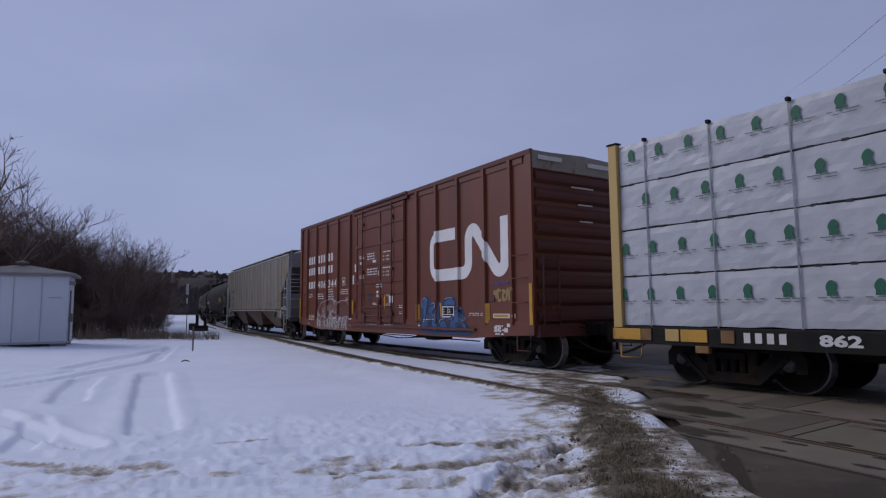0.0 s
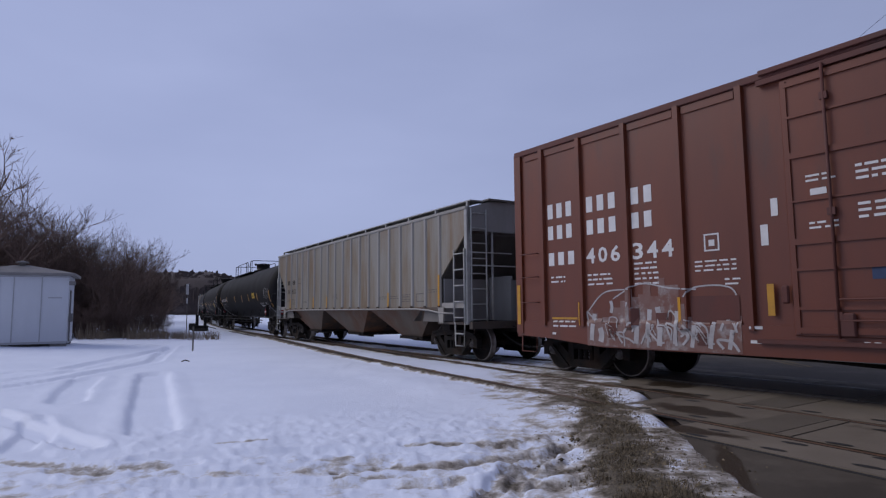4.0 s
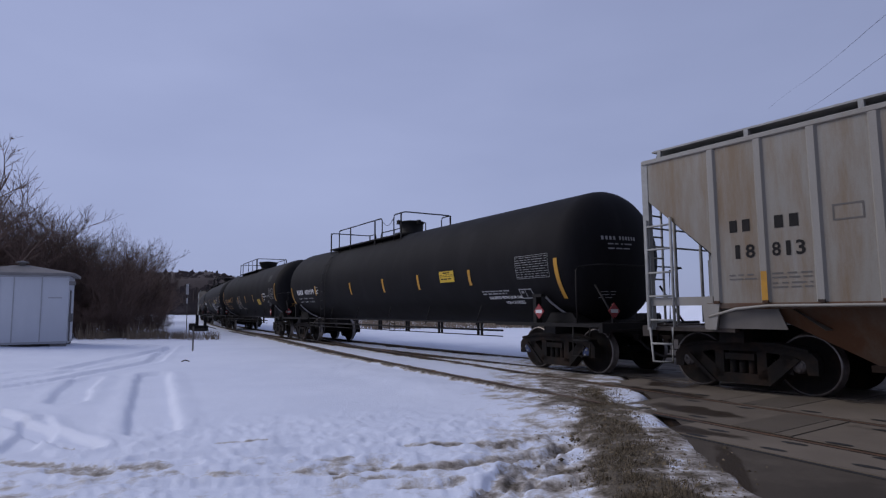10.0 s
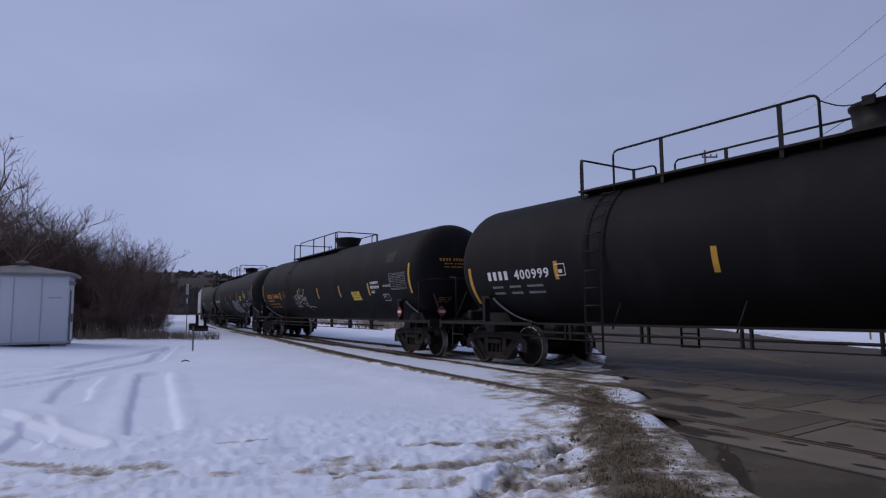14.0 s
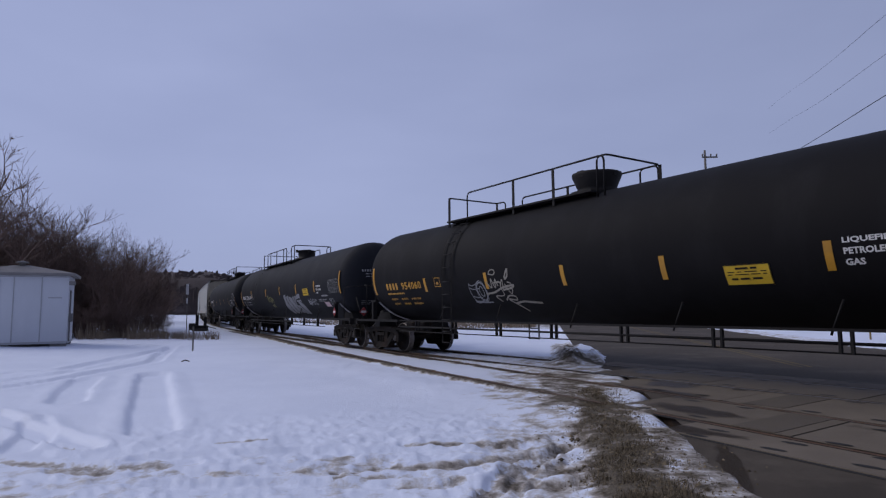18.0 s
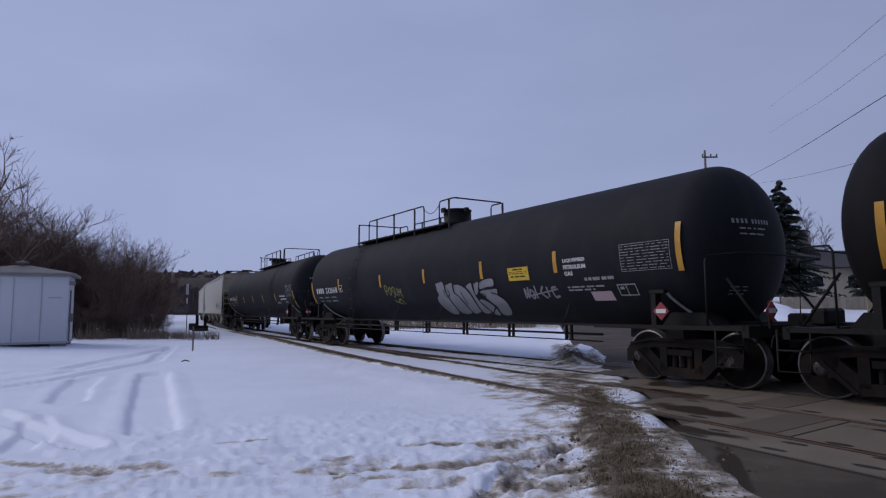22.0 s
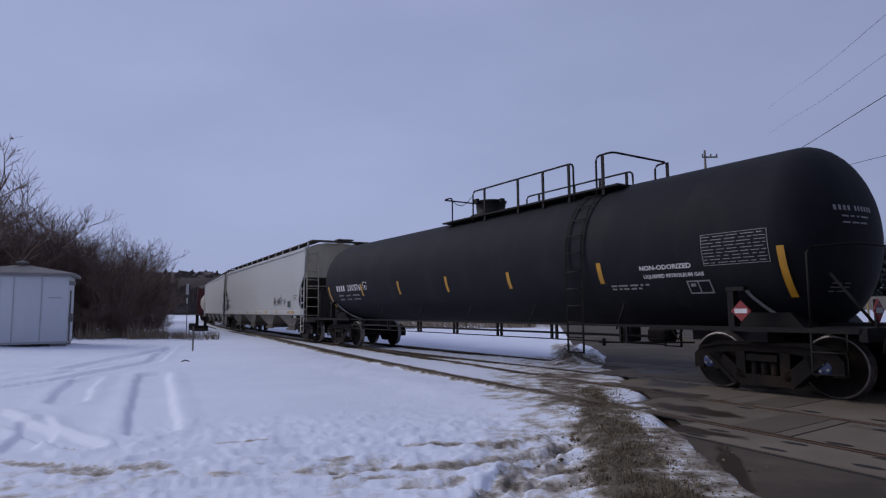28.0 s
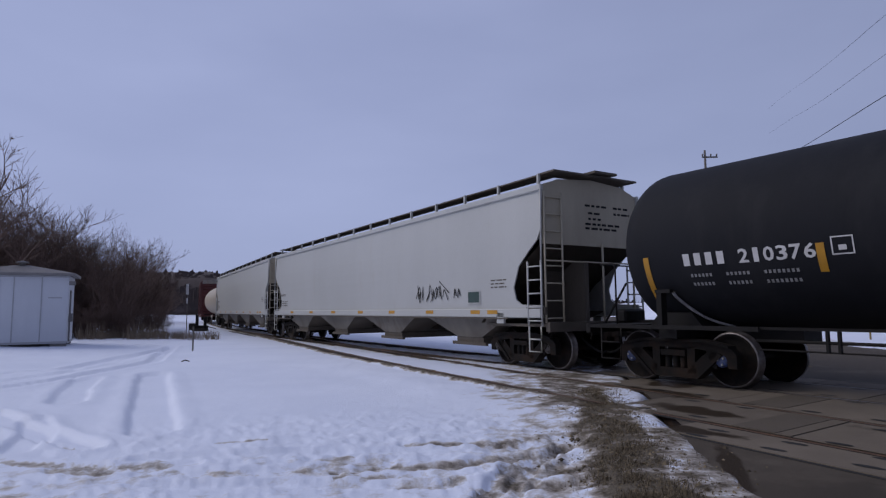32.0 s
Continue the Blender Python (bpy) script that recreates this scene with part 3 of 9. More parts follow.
def build_ground():
    angles = [radians(a) for a in np.concatenate([np.linspace(-47, 47, 430), np.linspace(52, 308, 58)])]
    radii = [3.2]
    while radii[-1] < 80:
        radii.append(radii[-1] * (1.011 if radii[-1] < 26 else 1.022))
    while radii[-1] < 2600:
        radii.append(radii[-1] * 1.25)
    verts, soil, faces = [], [], []
    for r in radii:
        for a in angles:
            x, y = r * math.sin(a), r * math.cos(a)
            if r < 82:
                s, w = near_line(x, y)
                z = ground_height(x, y, s, w)
                z, so = ruts(x, y, z, soil_at(x, y, s, w, z))
            else:
                z, so = ground_height(x, y, *near_line(x, y)) if r < 240 and abs(a) < 1.0 else 0.3, 0.12
            verts.append((x, y, z))
            soil.append(so)
    k = len(angles)
    verts.append((0, 0, -0.13))
    soil.append(0.0)
    for i in range(len(radii) - 1):
        for j in range(k):
            a, b2 = i * k + j, i * k + (j + 1) % k
            faces.append((a, b2, b2 + k, a + k))
    faces += [(len(verts) - 1, (j + 1) % k, j) for j in range(k)]
    me = bpy.data.meshes.new("ground")
    me.from_pydata(verts, [], [f[::-1] for f in faces])
    me.attributes.new("soil", "FLOAT", "POINT").data.foreach_set("value", np.array(soil, dtype=np.float32))
    me.polygons.foreach_set("use_smooth", [True] * len(me.polygons))
    me.materials.append(ground_material())
    return tagged(new("ground", me), "trodden snow with tyre ruts and bare earth showing through", "snow", kind="structure")


# plan chains with width, depth and bare soil: tyre ruts in the field, muddy lines near the verge
RUTS = [
    ([(-6.62, 13.9), (-5.02, 10.5), (-3.58, 7.55)], 0.34, 0.06, 0.0),
    ([(-8.5, 11.3), (-8.1, 12.8), (-8.2, 15.1), (-8.4, 17.6), (-11.4, 25.5)], 0.22, 0.055, 0.0),
    ([(-10.6, 13.6), (-9.4, 15.2), (-9.9, 18.3), (-11.0, 24.4)], 0.22, 0.055, 0.0),
    ([(-9.3, 12.4), (-8.9, 14.2), (-9.2, 16.7), (-11.2, 25.0)], 0.2, 0.035, 0.0),
    ([(-6.1, 9.9), (-6.9, 11.4), (-7.6, 13.0)], 0.3, 0.045, 0.0),
    ([(-6.6, 8.9), (-5.0, 7.6), (-3.9, 6.7)], 0.2, 0.05, 0.0),
    ([(-5.6, 8.4), (-4.9, 7.4), (-4.6, 6.6)], 0.2, 0.04, 0.0),
    ([(-4.9, 6.25), (-3.9, 5.95), (-3.3, 5.85)], 0.09, 0.012, 0.36),
    ([(-3.6, 5.82), (-3.1, 5.72), (-2.5, 6.0)], 0.16, 0.02, 0.42),
    ([(-2.7, 5.62), (-1.9, 5.55), (-1.2, 5.7), (-0.6, 5.9)], 0.16, 0.02, 0.32),
    ([(-4.4, 6.9), (-3.9, 6.72)], 0.1, 0.015, 0.40),
    ([(-1.3, 5.95), (-0.95, 6.1)], 0.1, 0.015, 0.38),
    ([(0.0, 5.75), (0.7, 5.85), (1.2, 5.8)], 0.12, 0.015, 0.42),
    ([(-0.95, 5.58), (-0.56, 5.76), (-0.04, 5.68), (0.61, 5.93), (1.5, 6.45)], 0.12, 0.025, 0.48),
    ([(0.2, 4.55), (0.5, 5.3), (0.87, 5.86), (1.25, 6.35)], 0.12, 0.03, 0.52),
    ([(0.35, 4.5), (0.68, 5.2), (1.1, 5.75)], 0.11, 0.025, 0.52),
    ([(-2.5, 6.9), (-2.0, 6.9)], 0.09, 0.012, 0.44),
    ([(0.6, 5.55), (1.3, 5.45)], 0.13, 0.02, 0.56),
    ([(-0.4, 6.62), (0.49, 6.58), (1.03, 6.8), (1.51, 6.96)], 0.09, 0.02, 0.46),
    ([(0.05, 4.4), (0.12, 4.49), (0.3, 4.8), (0.52, 5.05), (0.68, 5.45), (1.02, 5.98)], 0.08, 0.02, 0.56),
    ([(0.74, 5.14), (1.08, 5.11), (1.31, 5.22)], 0.07, 0.015, 0.54),
    ([(-0.93, 5.4), (-0.5, 5.42), (-0.19, 5.49)], 0.06, 0.012, 0.48),
    ([(-0.34, 5.07), (-0.02, 5.16), (0.4, 5.57)], 0.06, 0.012, 0.42),
    ([(-3.0, 6.15), (-1.5, 6.35), (0.2, 6.3), (1.4, 6.7)], 0.16, 0.03, 0.1),
    ([(-2.6, 5.2), (-1.2, 5.25), (0.3, 5.1), (1.2, 5.0)], 0.13, 0.03, 0.2),
]


def ruts(x, y, z, so):
    if y > 27 or y < 3 or x > 2.5:
        return z, so
    for pts, width, deep, dirty in RUTS:
        best = 9.0
        for (ax, ay), (bx, by) in zip(pts, pts[1:]):
            dx, dy = bx - ax, by - ay
            t = min(1, max(0, ((x - ax) * dx + (y - ay) * dy) / (dx * dx + dy * dy)))
            best = min(best, math.hypot(x - ax - t * dx, y - ay - t * dy))
        best *= 1 + (0.12 if dirty == 0 else 0.35) * noise.noise((x * 1.7, y * 1.7, 11))
        inside = 1 - smooth(width * 0.72, width, best)
        lip = smooth(width * 0.8, width * 1.2, best) * (1 - smooth(width * 1.2, width * 2.2, best))
        z += -deep * inside + deep * 0.45 * lip
        so = max(so, dirty * inside)
    return z, so


build_ground()


# ---- road and level crossing ----
def build_road():
    bm = bmesh.new()
    ys = [-60, -20, -8, 0, 2, 4, 6, 7, 8, 10, 12, 13, 14, 17, 20, 25, 30, 40, 55, 80, 120, 200]
    rows = []
    for y in ys:
        # the asphalt stops short of the ice where the rails come in
        x0 = road_left(y) - (0.0 if 6.5 < y < 13.5 else 0.6)
        rows.append([bm.verts.new((x0 + (road_left(y) + ROAD_W + 0.6 - x0) * k / 8, y, -0.010)) for k in range(9)])
    for p, q in zip(rows, rows[1:]):
        for k in range(8):
            bm.faces.new([p[k], p[k + 1], q[k + 1], q[k]])
    road = tagged(part("road", bm, M["asphalt"]), "grey worn wet asphalt road over the tracks", "road", kind="structure")
    for off in (-0.11, 0.11):
        bm = bmesh.new()
        pts = []
        for y in np.arange(13.5, 60, 1.5):
            pts.append((road_left(y) + 4.2 + off, y))
        for (ax, ay), (bx, by) in zip(pts, pts[1:]):
            vs = [bm.verts.new(p) for p in ((ax - 0.05, ay, -0.006), (ax + 0.05, ay, -0.006), (bx + 0.05, by, -0.006), (bx - 0.05, by, -0.006))]
            bm.faces.new(vs)
        bmesh.ops.remove_doubles(bm, verts=list(bm.verts), dist=0.001)
        part("centre_line", bm, M["road_yellow"], road, "worn yellow centre line")


build_road()


def rail_points(side, track, s0, s1, step=1.0):
    """Plan points along one rail: side -1 far, +1 near."""
    n = max(2, int((s1 - s0) / step))
    pts = []
    for i in range(n + 1):
        s = s0 + (s1 - s0) * i / n
        pts.append(on_line(s, side * 0.7525 + (side_track(s) if track else 0))[:2])
    return pts


def sweep_section(bm, pts, section, mi_of=None):
    """A cross-section (offset, z) swept along a plan chain."""
    rings = []
    for i, p in enumerate(pts):
        a, b2 = Vector(pts[max(0, i - 1)]), Vector(pts[min(len(pts) - 1, i + 1)])
        d = (b2 - a).normalized()
        nrm = Vector((d.y, -d.x))
        rings.append([bm.verts.new((p[0] + nrm.x * o, p[1] + nrm.y * o, z)) for o, z in section])
    k = len(section)
    fs = []
    for p, q in zip(rings, rings[1:]):
        for j in range(k):
            f = bm.faces.new([p[j], p[(j + 1) % k], q[(j + 1) % k], q[j]])
            f.material_index = mi_of(j) if mi_of else 0
            fs.append(f)
    fs += [bm.faces.new(rings[0]), bm.faces.new(rings[-1][::-1])]
    bmesh.ops.recalc_face_normals(bm, faces=fs)


RAIL = [(-0.036, 0.0), (0.036, 0.0), (0.036, -0.035), (0.010, -0.055), (0.010, -0.15), (0.07, -0.17), (-0.07, -0.17), (-0.010, -0.15), (-0.010, -0.055), (-0.036, -0.035)]


def build_tracks():
    for label, track, s0 in (("steel running rails of the main track", 0, -250), ("rusty steel rails of the branch track", 1, -43)):
        t = thing("rail_track", label, "railway track", "tracks over the crossing")
        for side in (1, -1):
            bm = bmesh.new()
            sweep_section(bm, rail_points(side, track, s0, 60, 1.0), RAIL, lambda j: 1 if j == 0 else 0)
            part("rail", bm, [M["rail"], M["rail_rust"] if track else M["rail_top"]], t)
        rng = random.Random(track + 1)
        s = -58.0 if not track else -20.0
        tie = None
        while s < -7.5 and not track:
            x, y, h = on_line(s, side_track(s) if track else 0.0)
            if tie is None:
                tie = mesh_of("tie", bevelled(boxes((-0.11, 0.11, -1.3, 1.3, -0.2, 0.0)), 0.012), M["tie"])
            p = part("tie", tie, None, t)
            p.matrix_basis = Matrix.Translation((x, y, -0.118 + rng.uniform(-0.02, 0.02))) @ Matrix.Rotation(h + rng.uniform(-0.03, 0.03), 4, "Z")
            s += 0.55


build_tracks()


def strip_on(bm, s0, s1, wa, wb, z0, z1, track):
    """A slab between two offsets from a track's centre, following the track."""
    n = max(1, int((s1 - s0) / 0.8))
    rings = []
    for i in range(n + 1):
        s = s0 + (s1 - s0) * i / n
        off = side_track(s) if track else 0.0
        (xa, ya, _), (xb, yb, _) = on_line(s, wa(s) if callable(wa) else off + wa), on_line(s, wb(s) if callable(wb) else off + wb)
        rings.append([bm.verts.new(p) for p in ((xa, ya, z0), (xb, yb, z0), (xb, yb, z1), (xa, ya, z1))])
    fs = []
    for p, q in zip(rings, rings[1:]):
        for j in range(4):
            fs.append(bm.faces.new([p[j], p[(j + 1) % 4], q[(j + 1) % 4], q[j]]))
    fs += [bm.faces.new(rings[0]), bm.faces.new(rings[-1])]
    bmesh.ops.recalc_face_normals(bm, faces=fs)


def road_span(track, w):
    """Where a line beside a track enters and leaves the road."""
    inside = []
    for s in np.arange(-20, 20, 0.1):
        x, y, _ = on_line(s, w + (side_track(s) if track else 0))
        if -0.1 < x - road_left(y) < ROAD_W + 0.2:
            inside.append(float(s))
    return inside[0], inside[-1]


JOINTS = (-3.02, -2.24)


def build_crossing():
    crossing = thing("level_crossing", "concrete-panel level crossing with lifting holes, wet and muddy", "level crossing")
    rng = random.Random(3)
    lanes = [(0, -1.55, -0.84), (0, -0.665, 0.665), (0, 0.84, lambda s: side_track(s) - 0.84), (1, -0.665, 0.665), (1, 0.84, 1.5)]
    for track, wa, wb in lanes:
        mid = (wa + (wb if not callable(wb) else 1.6)) / 2
        s0, s1 = road_span(track, mid)
        s = s0
        while s < s1 - 0.2:
            e = min(s1, s + 2.44)
            bm = bmesh.new()
            wa2 = wa if not callable(wb) else (lambda q: 0.84)
            strip_on(bm, s + 0.012, e - 0.012, wa2, wb, -0.12, 0.004 - rng.uniform(0, 0.005), track)
            panel = part("crossing_panel", bm, M["panel"], crossing)
            # dark lifting holes in pairs near both long edges
            lo = wa
            hi = wb if not callable(wb) else side_track((s + e) / 2) - 0.84
            off = side_track((s + e) / 2) if track else 0.0
            for k in (0.18, 0.5, 0.82):
                for edge in (lo + 0.13, hi - 0.13):
                    q = s + (e - s) * k
                    x, y, h = on_line(q, edge + (off if not callable(wb) else 0))
                    a = h
                    bm = bmesh.new()
                    ring = [bm.verts.new((x + 0.13 * math.cos(t) * math.cos(a) - 0.045 * math.sin(t) * math.sin(a), y + 0.13 * math.cos(t) * math.sin(a) + 0.045 * math.sin(t) * math.cos(a), 0.0065)) for t in np.linspace(0, 2 * math.pi, 11)[:-1]]
                    bm.faces.new(ring)
                    part("lifting_hole", bm, M["gap"], panel)
            s = e
        if not callable(wb):
            bm = bmesh.new()
            strip_on(bm, s0, s1, wa - (0.18 if wa > -1.5 else 0.05), wb + (0.18 if wb < 1.4 else 0.05), -0.009, -0.005, track)
            part("flangeway", bm, M["gap"], crossing)
    for track, wa, wb, s0, s1 in ((0, 0.86, 2.24, JOINTS[0], JOINTS[0] + 0.55), (1, -0.665, 0.665, JOINTS[1], JOINTS[1] + 0.5)):
        bm = bmesh.new()
        strip_on(bm, s0, s1, wa, wb, 0.0, 0.0085, track)
        part("joint_fill", bm, M["joint_fill"], crossing, "dark asphalt patch between two panels")


build_crossing()


def verge_material():
    m, n, l, b = nodes_of("dead_grass")
    geo, ramp = n.new("ShaderNodeNewGeometry"), n.new("ShaderNodeValToRGB")
    ramp.color_ramp.elements[0].color, ramp.color_ramp.elements[1].color = (0.05, 0.039, 0.026, 1), (0.26, 0.205, 0.13, 1)
    l.new(geo.outputs["Random Per Island"], ramp.inputs["Fac"])
    l.new(ramp.outputs["Color"], b.inputs["Base Color"])
    b.inputs["Roughness"].default_value, b.inputs["Specular IOR Level"].default_value = 0.9, 0.2
    return m


def build_verge():
    """Matted dead grass and frozen clods along the road's edge."""
    rng = random.Random(17)
    mat = verge_material()
    verts, faces = [], []
    while len(faces) < 15000:
        y = 4.3 + 6.0 * rng.random() ** 1.4
        e = rng.gauss(-0.82, 0.21)
        x = road_left(y) + e
        clump = noise.noise((x * 3.1, y * 3.1, 50)) + 0.6 * noise.noise((x * 9, y * 9, 51))
        if clump < rng.uniform(-0.5, 0.25):
            continue
        z = ground_height(x, y, *near_line(x, y)) - 0.004
        a, lean = rng.uniform(0, 6.283), rng.uniform(0.15, 1.0)
        h = rng.uniform(0.02, 0.075) * (0.8 + 0.5 * clump)
        dx, dy = math.cos(a), math.sin(a)
        q = rng.uniform(0.002, 0.005)
        tip = (x + dx * h * lean * 1.3, y + dy * h * lean * 1.3, z + h * (1.15 - lean))
        i = len(verts)
        verts += [(x - dy * q, y + dx * q, z), (x + dy * q, y - dx * q, z), tip]
        faces.append((i, i + 1, i + 2))
    me = bpy.data.meshes.new("verge_grass")
    me.from_pydata(verts, [], faces)
    me.materials.append(mat)
    tagged(new("verge_grass", me), "matted brown dead grass on the road verge", "grass", kind="stuff")
    verts, faces = [], []
    for _ in range(1500):
        y = 4.3 + 6.4 * rng.random() ** 1.3
        e = rng.gauss(-0.75, 0.36)
        x = road_left(y) + e
        z = max(ground_height(x, y, *near_line(x, y)), -0.012 if e > 0 else -1)
        r = rng.uniform(0.006, 0.018) if rng.random() < 0.93 else rng.uniform(0.02, 0.035)
        i = len(verts)
        for u, v, w in ((1, 0, 0), (-1, 0, 0), (0, 1, 0), (0, -1, 0), (0, 0, 1), (0, 0, -1)):
            k = r * rng.uniform(0.6, 1.3)
            verts.append((x + u * k, y + v * k, z + w * k * 0.7))
        faces += [tuple(i + j for j in f) for f in ((0, 2, 4), (2, 1, 4), (1, 3, 4), (3, 0, 4), (2, 0, 5), (1, 2, 5), (3, 1, 5), (0, 3, 5))]
    me = bpy.data.meshes.new("gravel")
    me.from_pydata(verts, [], faces)
    me.materials.append(mat)
    tagged(new("gravel", me), "loose brown gravel and clods on the verge", "gravel", kind="stuff")


build_verge()


# ---- rolling stock: x forward, y to the left of travel, z up from the rail tops ----
SPINNERS = []


def bent_pipe(bm, corners, r=0.022, bend=0.13):
    """A pipe through corner points, each inner corner rounded."""
    pts = [Vector(corners[0])]
    for p, q, n in zip(corners, corners[1:], corners[2:]):
        p, q, n = Vector(p), Vector(q), Vector(n)
        a, b2 = q + (p - q).normalized() * bend, q + (n - q).normalized() * bend
        pts += [a.lerp(q, t).lerp(q.lerp(b2, t), t) for t in (0, 0.25, 0.5, 0.75, 1)]
    tube(bm, pts + [Vector(corners[-1])], r, 6)


def wheel_profile():
    r = 0.457
    return [(-0.085, 0.02), (-0.085, 0.12), (-0.04, 0.17), (-0.03, r - 0.09), (-0.075, r - 0.06), (-0.075, r - 0.03), (-0.075, r - 0.005), (-0.06, r), (0.045, r), (0.055, r + 0.025), (0.066, r + 0.022), (0.07, r - 0.06), (0.02, r - 0.1), (0.02, 0.15), (0.08, 0.1), (0.08, 0.02)]


def make_truck(parent, x, cap="cap_plain"):
    """A two-axle truck: cast side frames with springs, bolster, two wheelsets with bearing caps."""
    truck = new("truck")
    truck.parent = parent
    truck.location = (x, 0, 0)
    for sgn in (-1, 1):
        bm = bmesh.new()
        y0, y1 = (sgn * 1.06 - 0.08, sgn * 1.06 + 0.08)
        top = [(-1.15, 0.56), (-1.04, 0.68), (-0.60, 0.76), (0.60, 0.76), (1.04, 0.68), (1.15, 0.56), (1.15, 0.34), (1.0, 0.34), (0.97, 0.52), (0.80, 0.585), (0.40, 0.64), (-0.40, 0.64), (-0.80, 0.585), (-0.97, 0.52), (-1.0, 0.34), (-1.15, 0.34)]
        prism(bm, top, "y", y0, y1)
        for q in ([(-0.93, 0.56), (-0.68, 0.62), (-0.32, 0.32), (-0.44, 0.14)], [(0.93, 0.56), (0.68, 0.62), (0.32, 0.32), (0.44, 0.14)], [(-0.44, 0.29), (0.44, 0.29), (0.40, 0.13), (-0.40, 0.13)],
                  [(-0.42, 0.66), (-0.27, 0.66), (-0.27, 0.22), (-0.42, 0.22)], [(0.42, 0.66), (0.27, 0.66), (0.27, 0.22), (0.42, 0.22)], [(-0.80, 0.60), (-0.62, 0.62), (-0.72, 0.34), (-0.80, 0.32)], [(0.80, 0.60), (0.62, 0.62), (0.72, 0.34), (0.80, 0.32)]):
            prism(bm, q, "y", y0, y1)
        # raised flange along the top and the slanted legs
        for q in ([(-1.04, 0.66), (-0.60, 0.74), (0.60, 0.74), (1.04, 0.66), (1.04, 0.70), (0.60, 0.785), (-0.60, 0.785), (-1.04, 0.70)], [(-0.92, 0.545), (-0.86, 0.575), (-0.40, 0.15), (-0.46, 0.13)], [(0.92, 0.545), (0.86, 0.575), (0.40, 0.15), (0.46, 0.13)]):
            prism(bm, q, "y", y0 - 0.035, y1 + 0.035)
        part("side_frame", bm, M["under"], truck)
        bm = bmesh.new()
        for k in (-0.15, 0.0, 0.15):
            turned(bm, [(0.28, 0.05), (0.31, 0.062), (0.34, 0.05), (0.37, 0.062), (0.40, 0.05), (0.43, 0.062), (0.46, 0.05), (0.50, 0.062)], 8, axis="z", centre=(k, sgn * 1.06, 0))
        box(bm, -0.24, 0.24, sgn * 1.06 - 0.1, sgn * 1.06 + 0.1, 0.5, 0.6)
        part("spring_nest", bm, M["under"], truck)
    part("bolster", boxes((-0.2, 0.2, -1.0, 1.0, 0.48, 0.76), (-0.75, 0.75, -0.06, 0.06, 0.3, 0.4)), M["under"], truck)
    for k in (-0.89, 0.89):
        axle = bmesh.new()
        for sgn in (-1, 1):
            turned(axle, [(sgn * (0.755 - 0.0) + sgn * -a, r) for a, r in wheel_profile()], 36, 0, "y")
        for f in axle.faces:
            rad = [math.hypot(v.co.x, v.co.z) for v in f.verts]
            if min(rad) > 0.42:
                f.material_index = 1
        turned(axle, [(-1.0, 0.07), (1.0, 0.07)], 12, 0, "y")
        for sgn in (-1, 1):
            turned(axle, [(sgn * 0.92, 0.10), (sgn * 1.13, 0.11), (sgn * 1.145, 0.09), (sgn * 1.15, 0.02)], 14, 2, "y")
            for b2 in range(3):
                a = b2 * 2.0944
                box(axle, 0.06 * math.cos(a) - 0.016, 0.06 * math.cos(a) + 0.016, sgn * 1.155 - 0.012, sgn * 1.155 + 0.012, 0.06 * math.sin(a) - 0.016, 0.06 * math.sin(a) + 0.016, 3)
        ws = part("wheelset", axle, [M["under"], M["tread"], M[cap], M["cap_plain"] if cap == "cap_plain" else M["galv"]], truck)
        ws.location = (k, 0, 0.457)
        SPINNERS.append((ws, k))
    return truck


TRAIN = [(51.3, 73.7), (34.37, 49.51), (16.33, 32.6), (-4.4, 15.4), (-24.75, -4.95), (-44.2, -24.4), (-64.55, -44.75), (-85.1, -65.5), (-106.0, -86.3), (-125.6, -107.2), (-142.5, -127.2)]


def half_gap(u, sgn):
    """Half the free space between the car that ends at u and the next one."""
    gaps = [abs(e[0 if sgn > 0 else 1] - u) for e in TRAIN]
    return min(gaps) / 2 if min(gaps) < 2.5 else 0.5


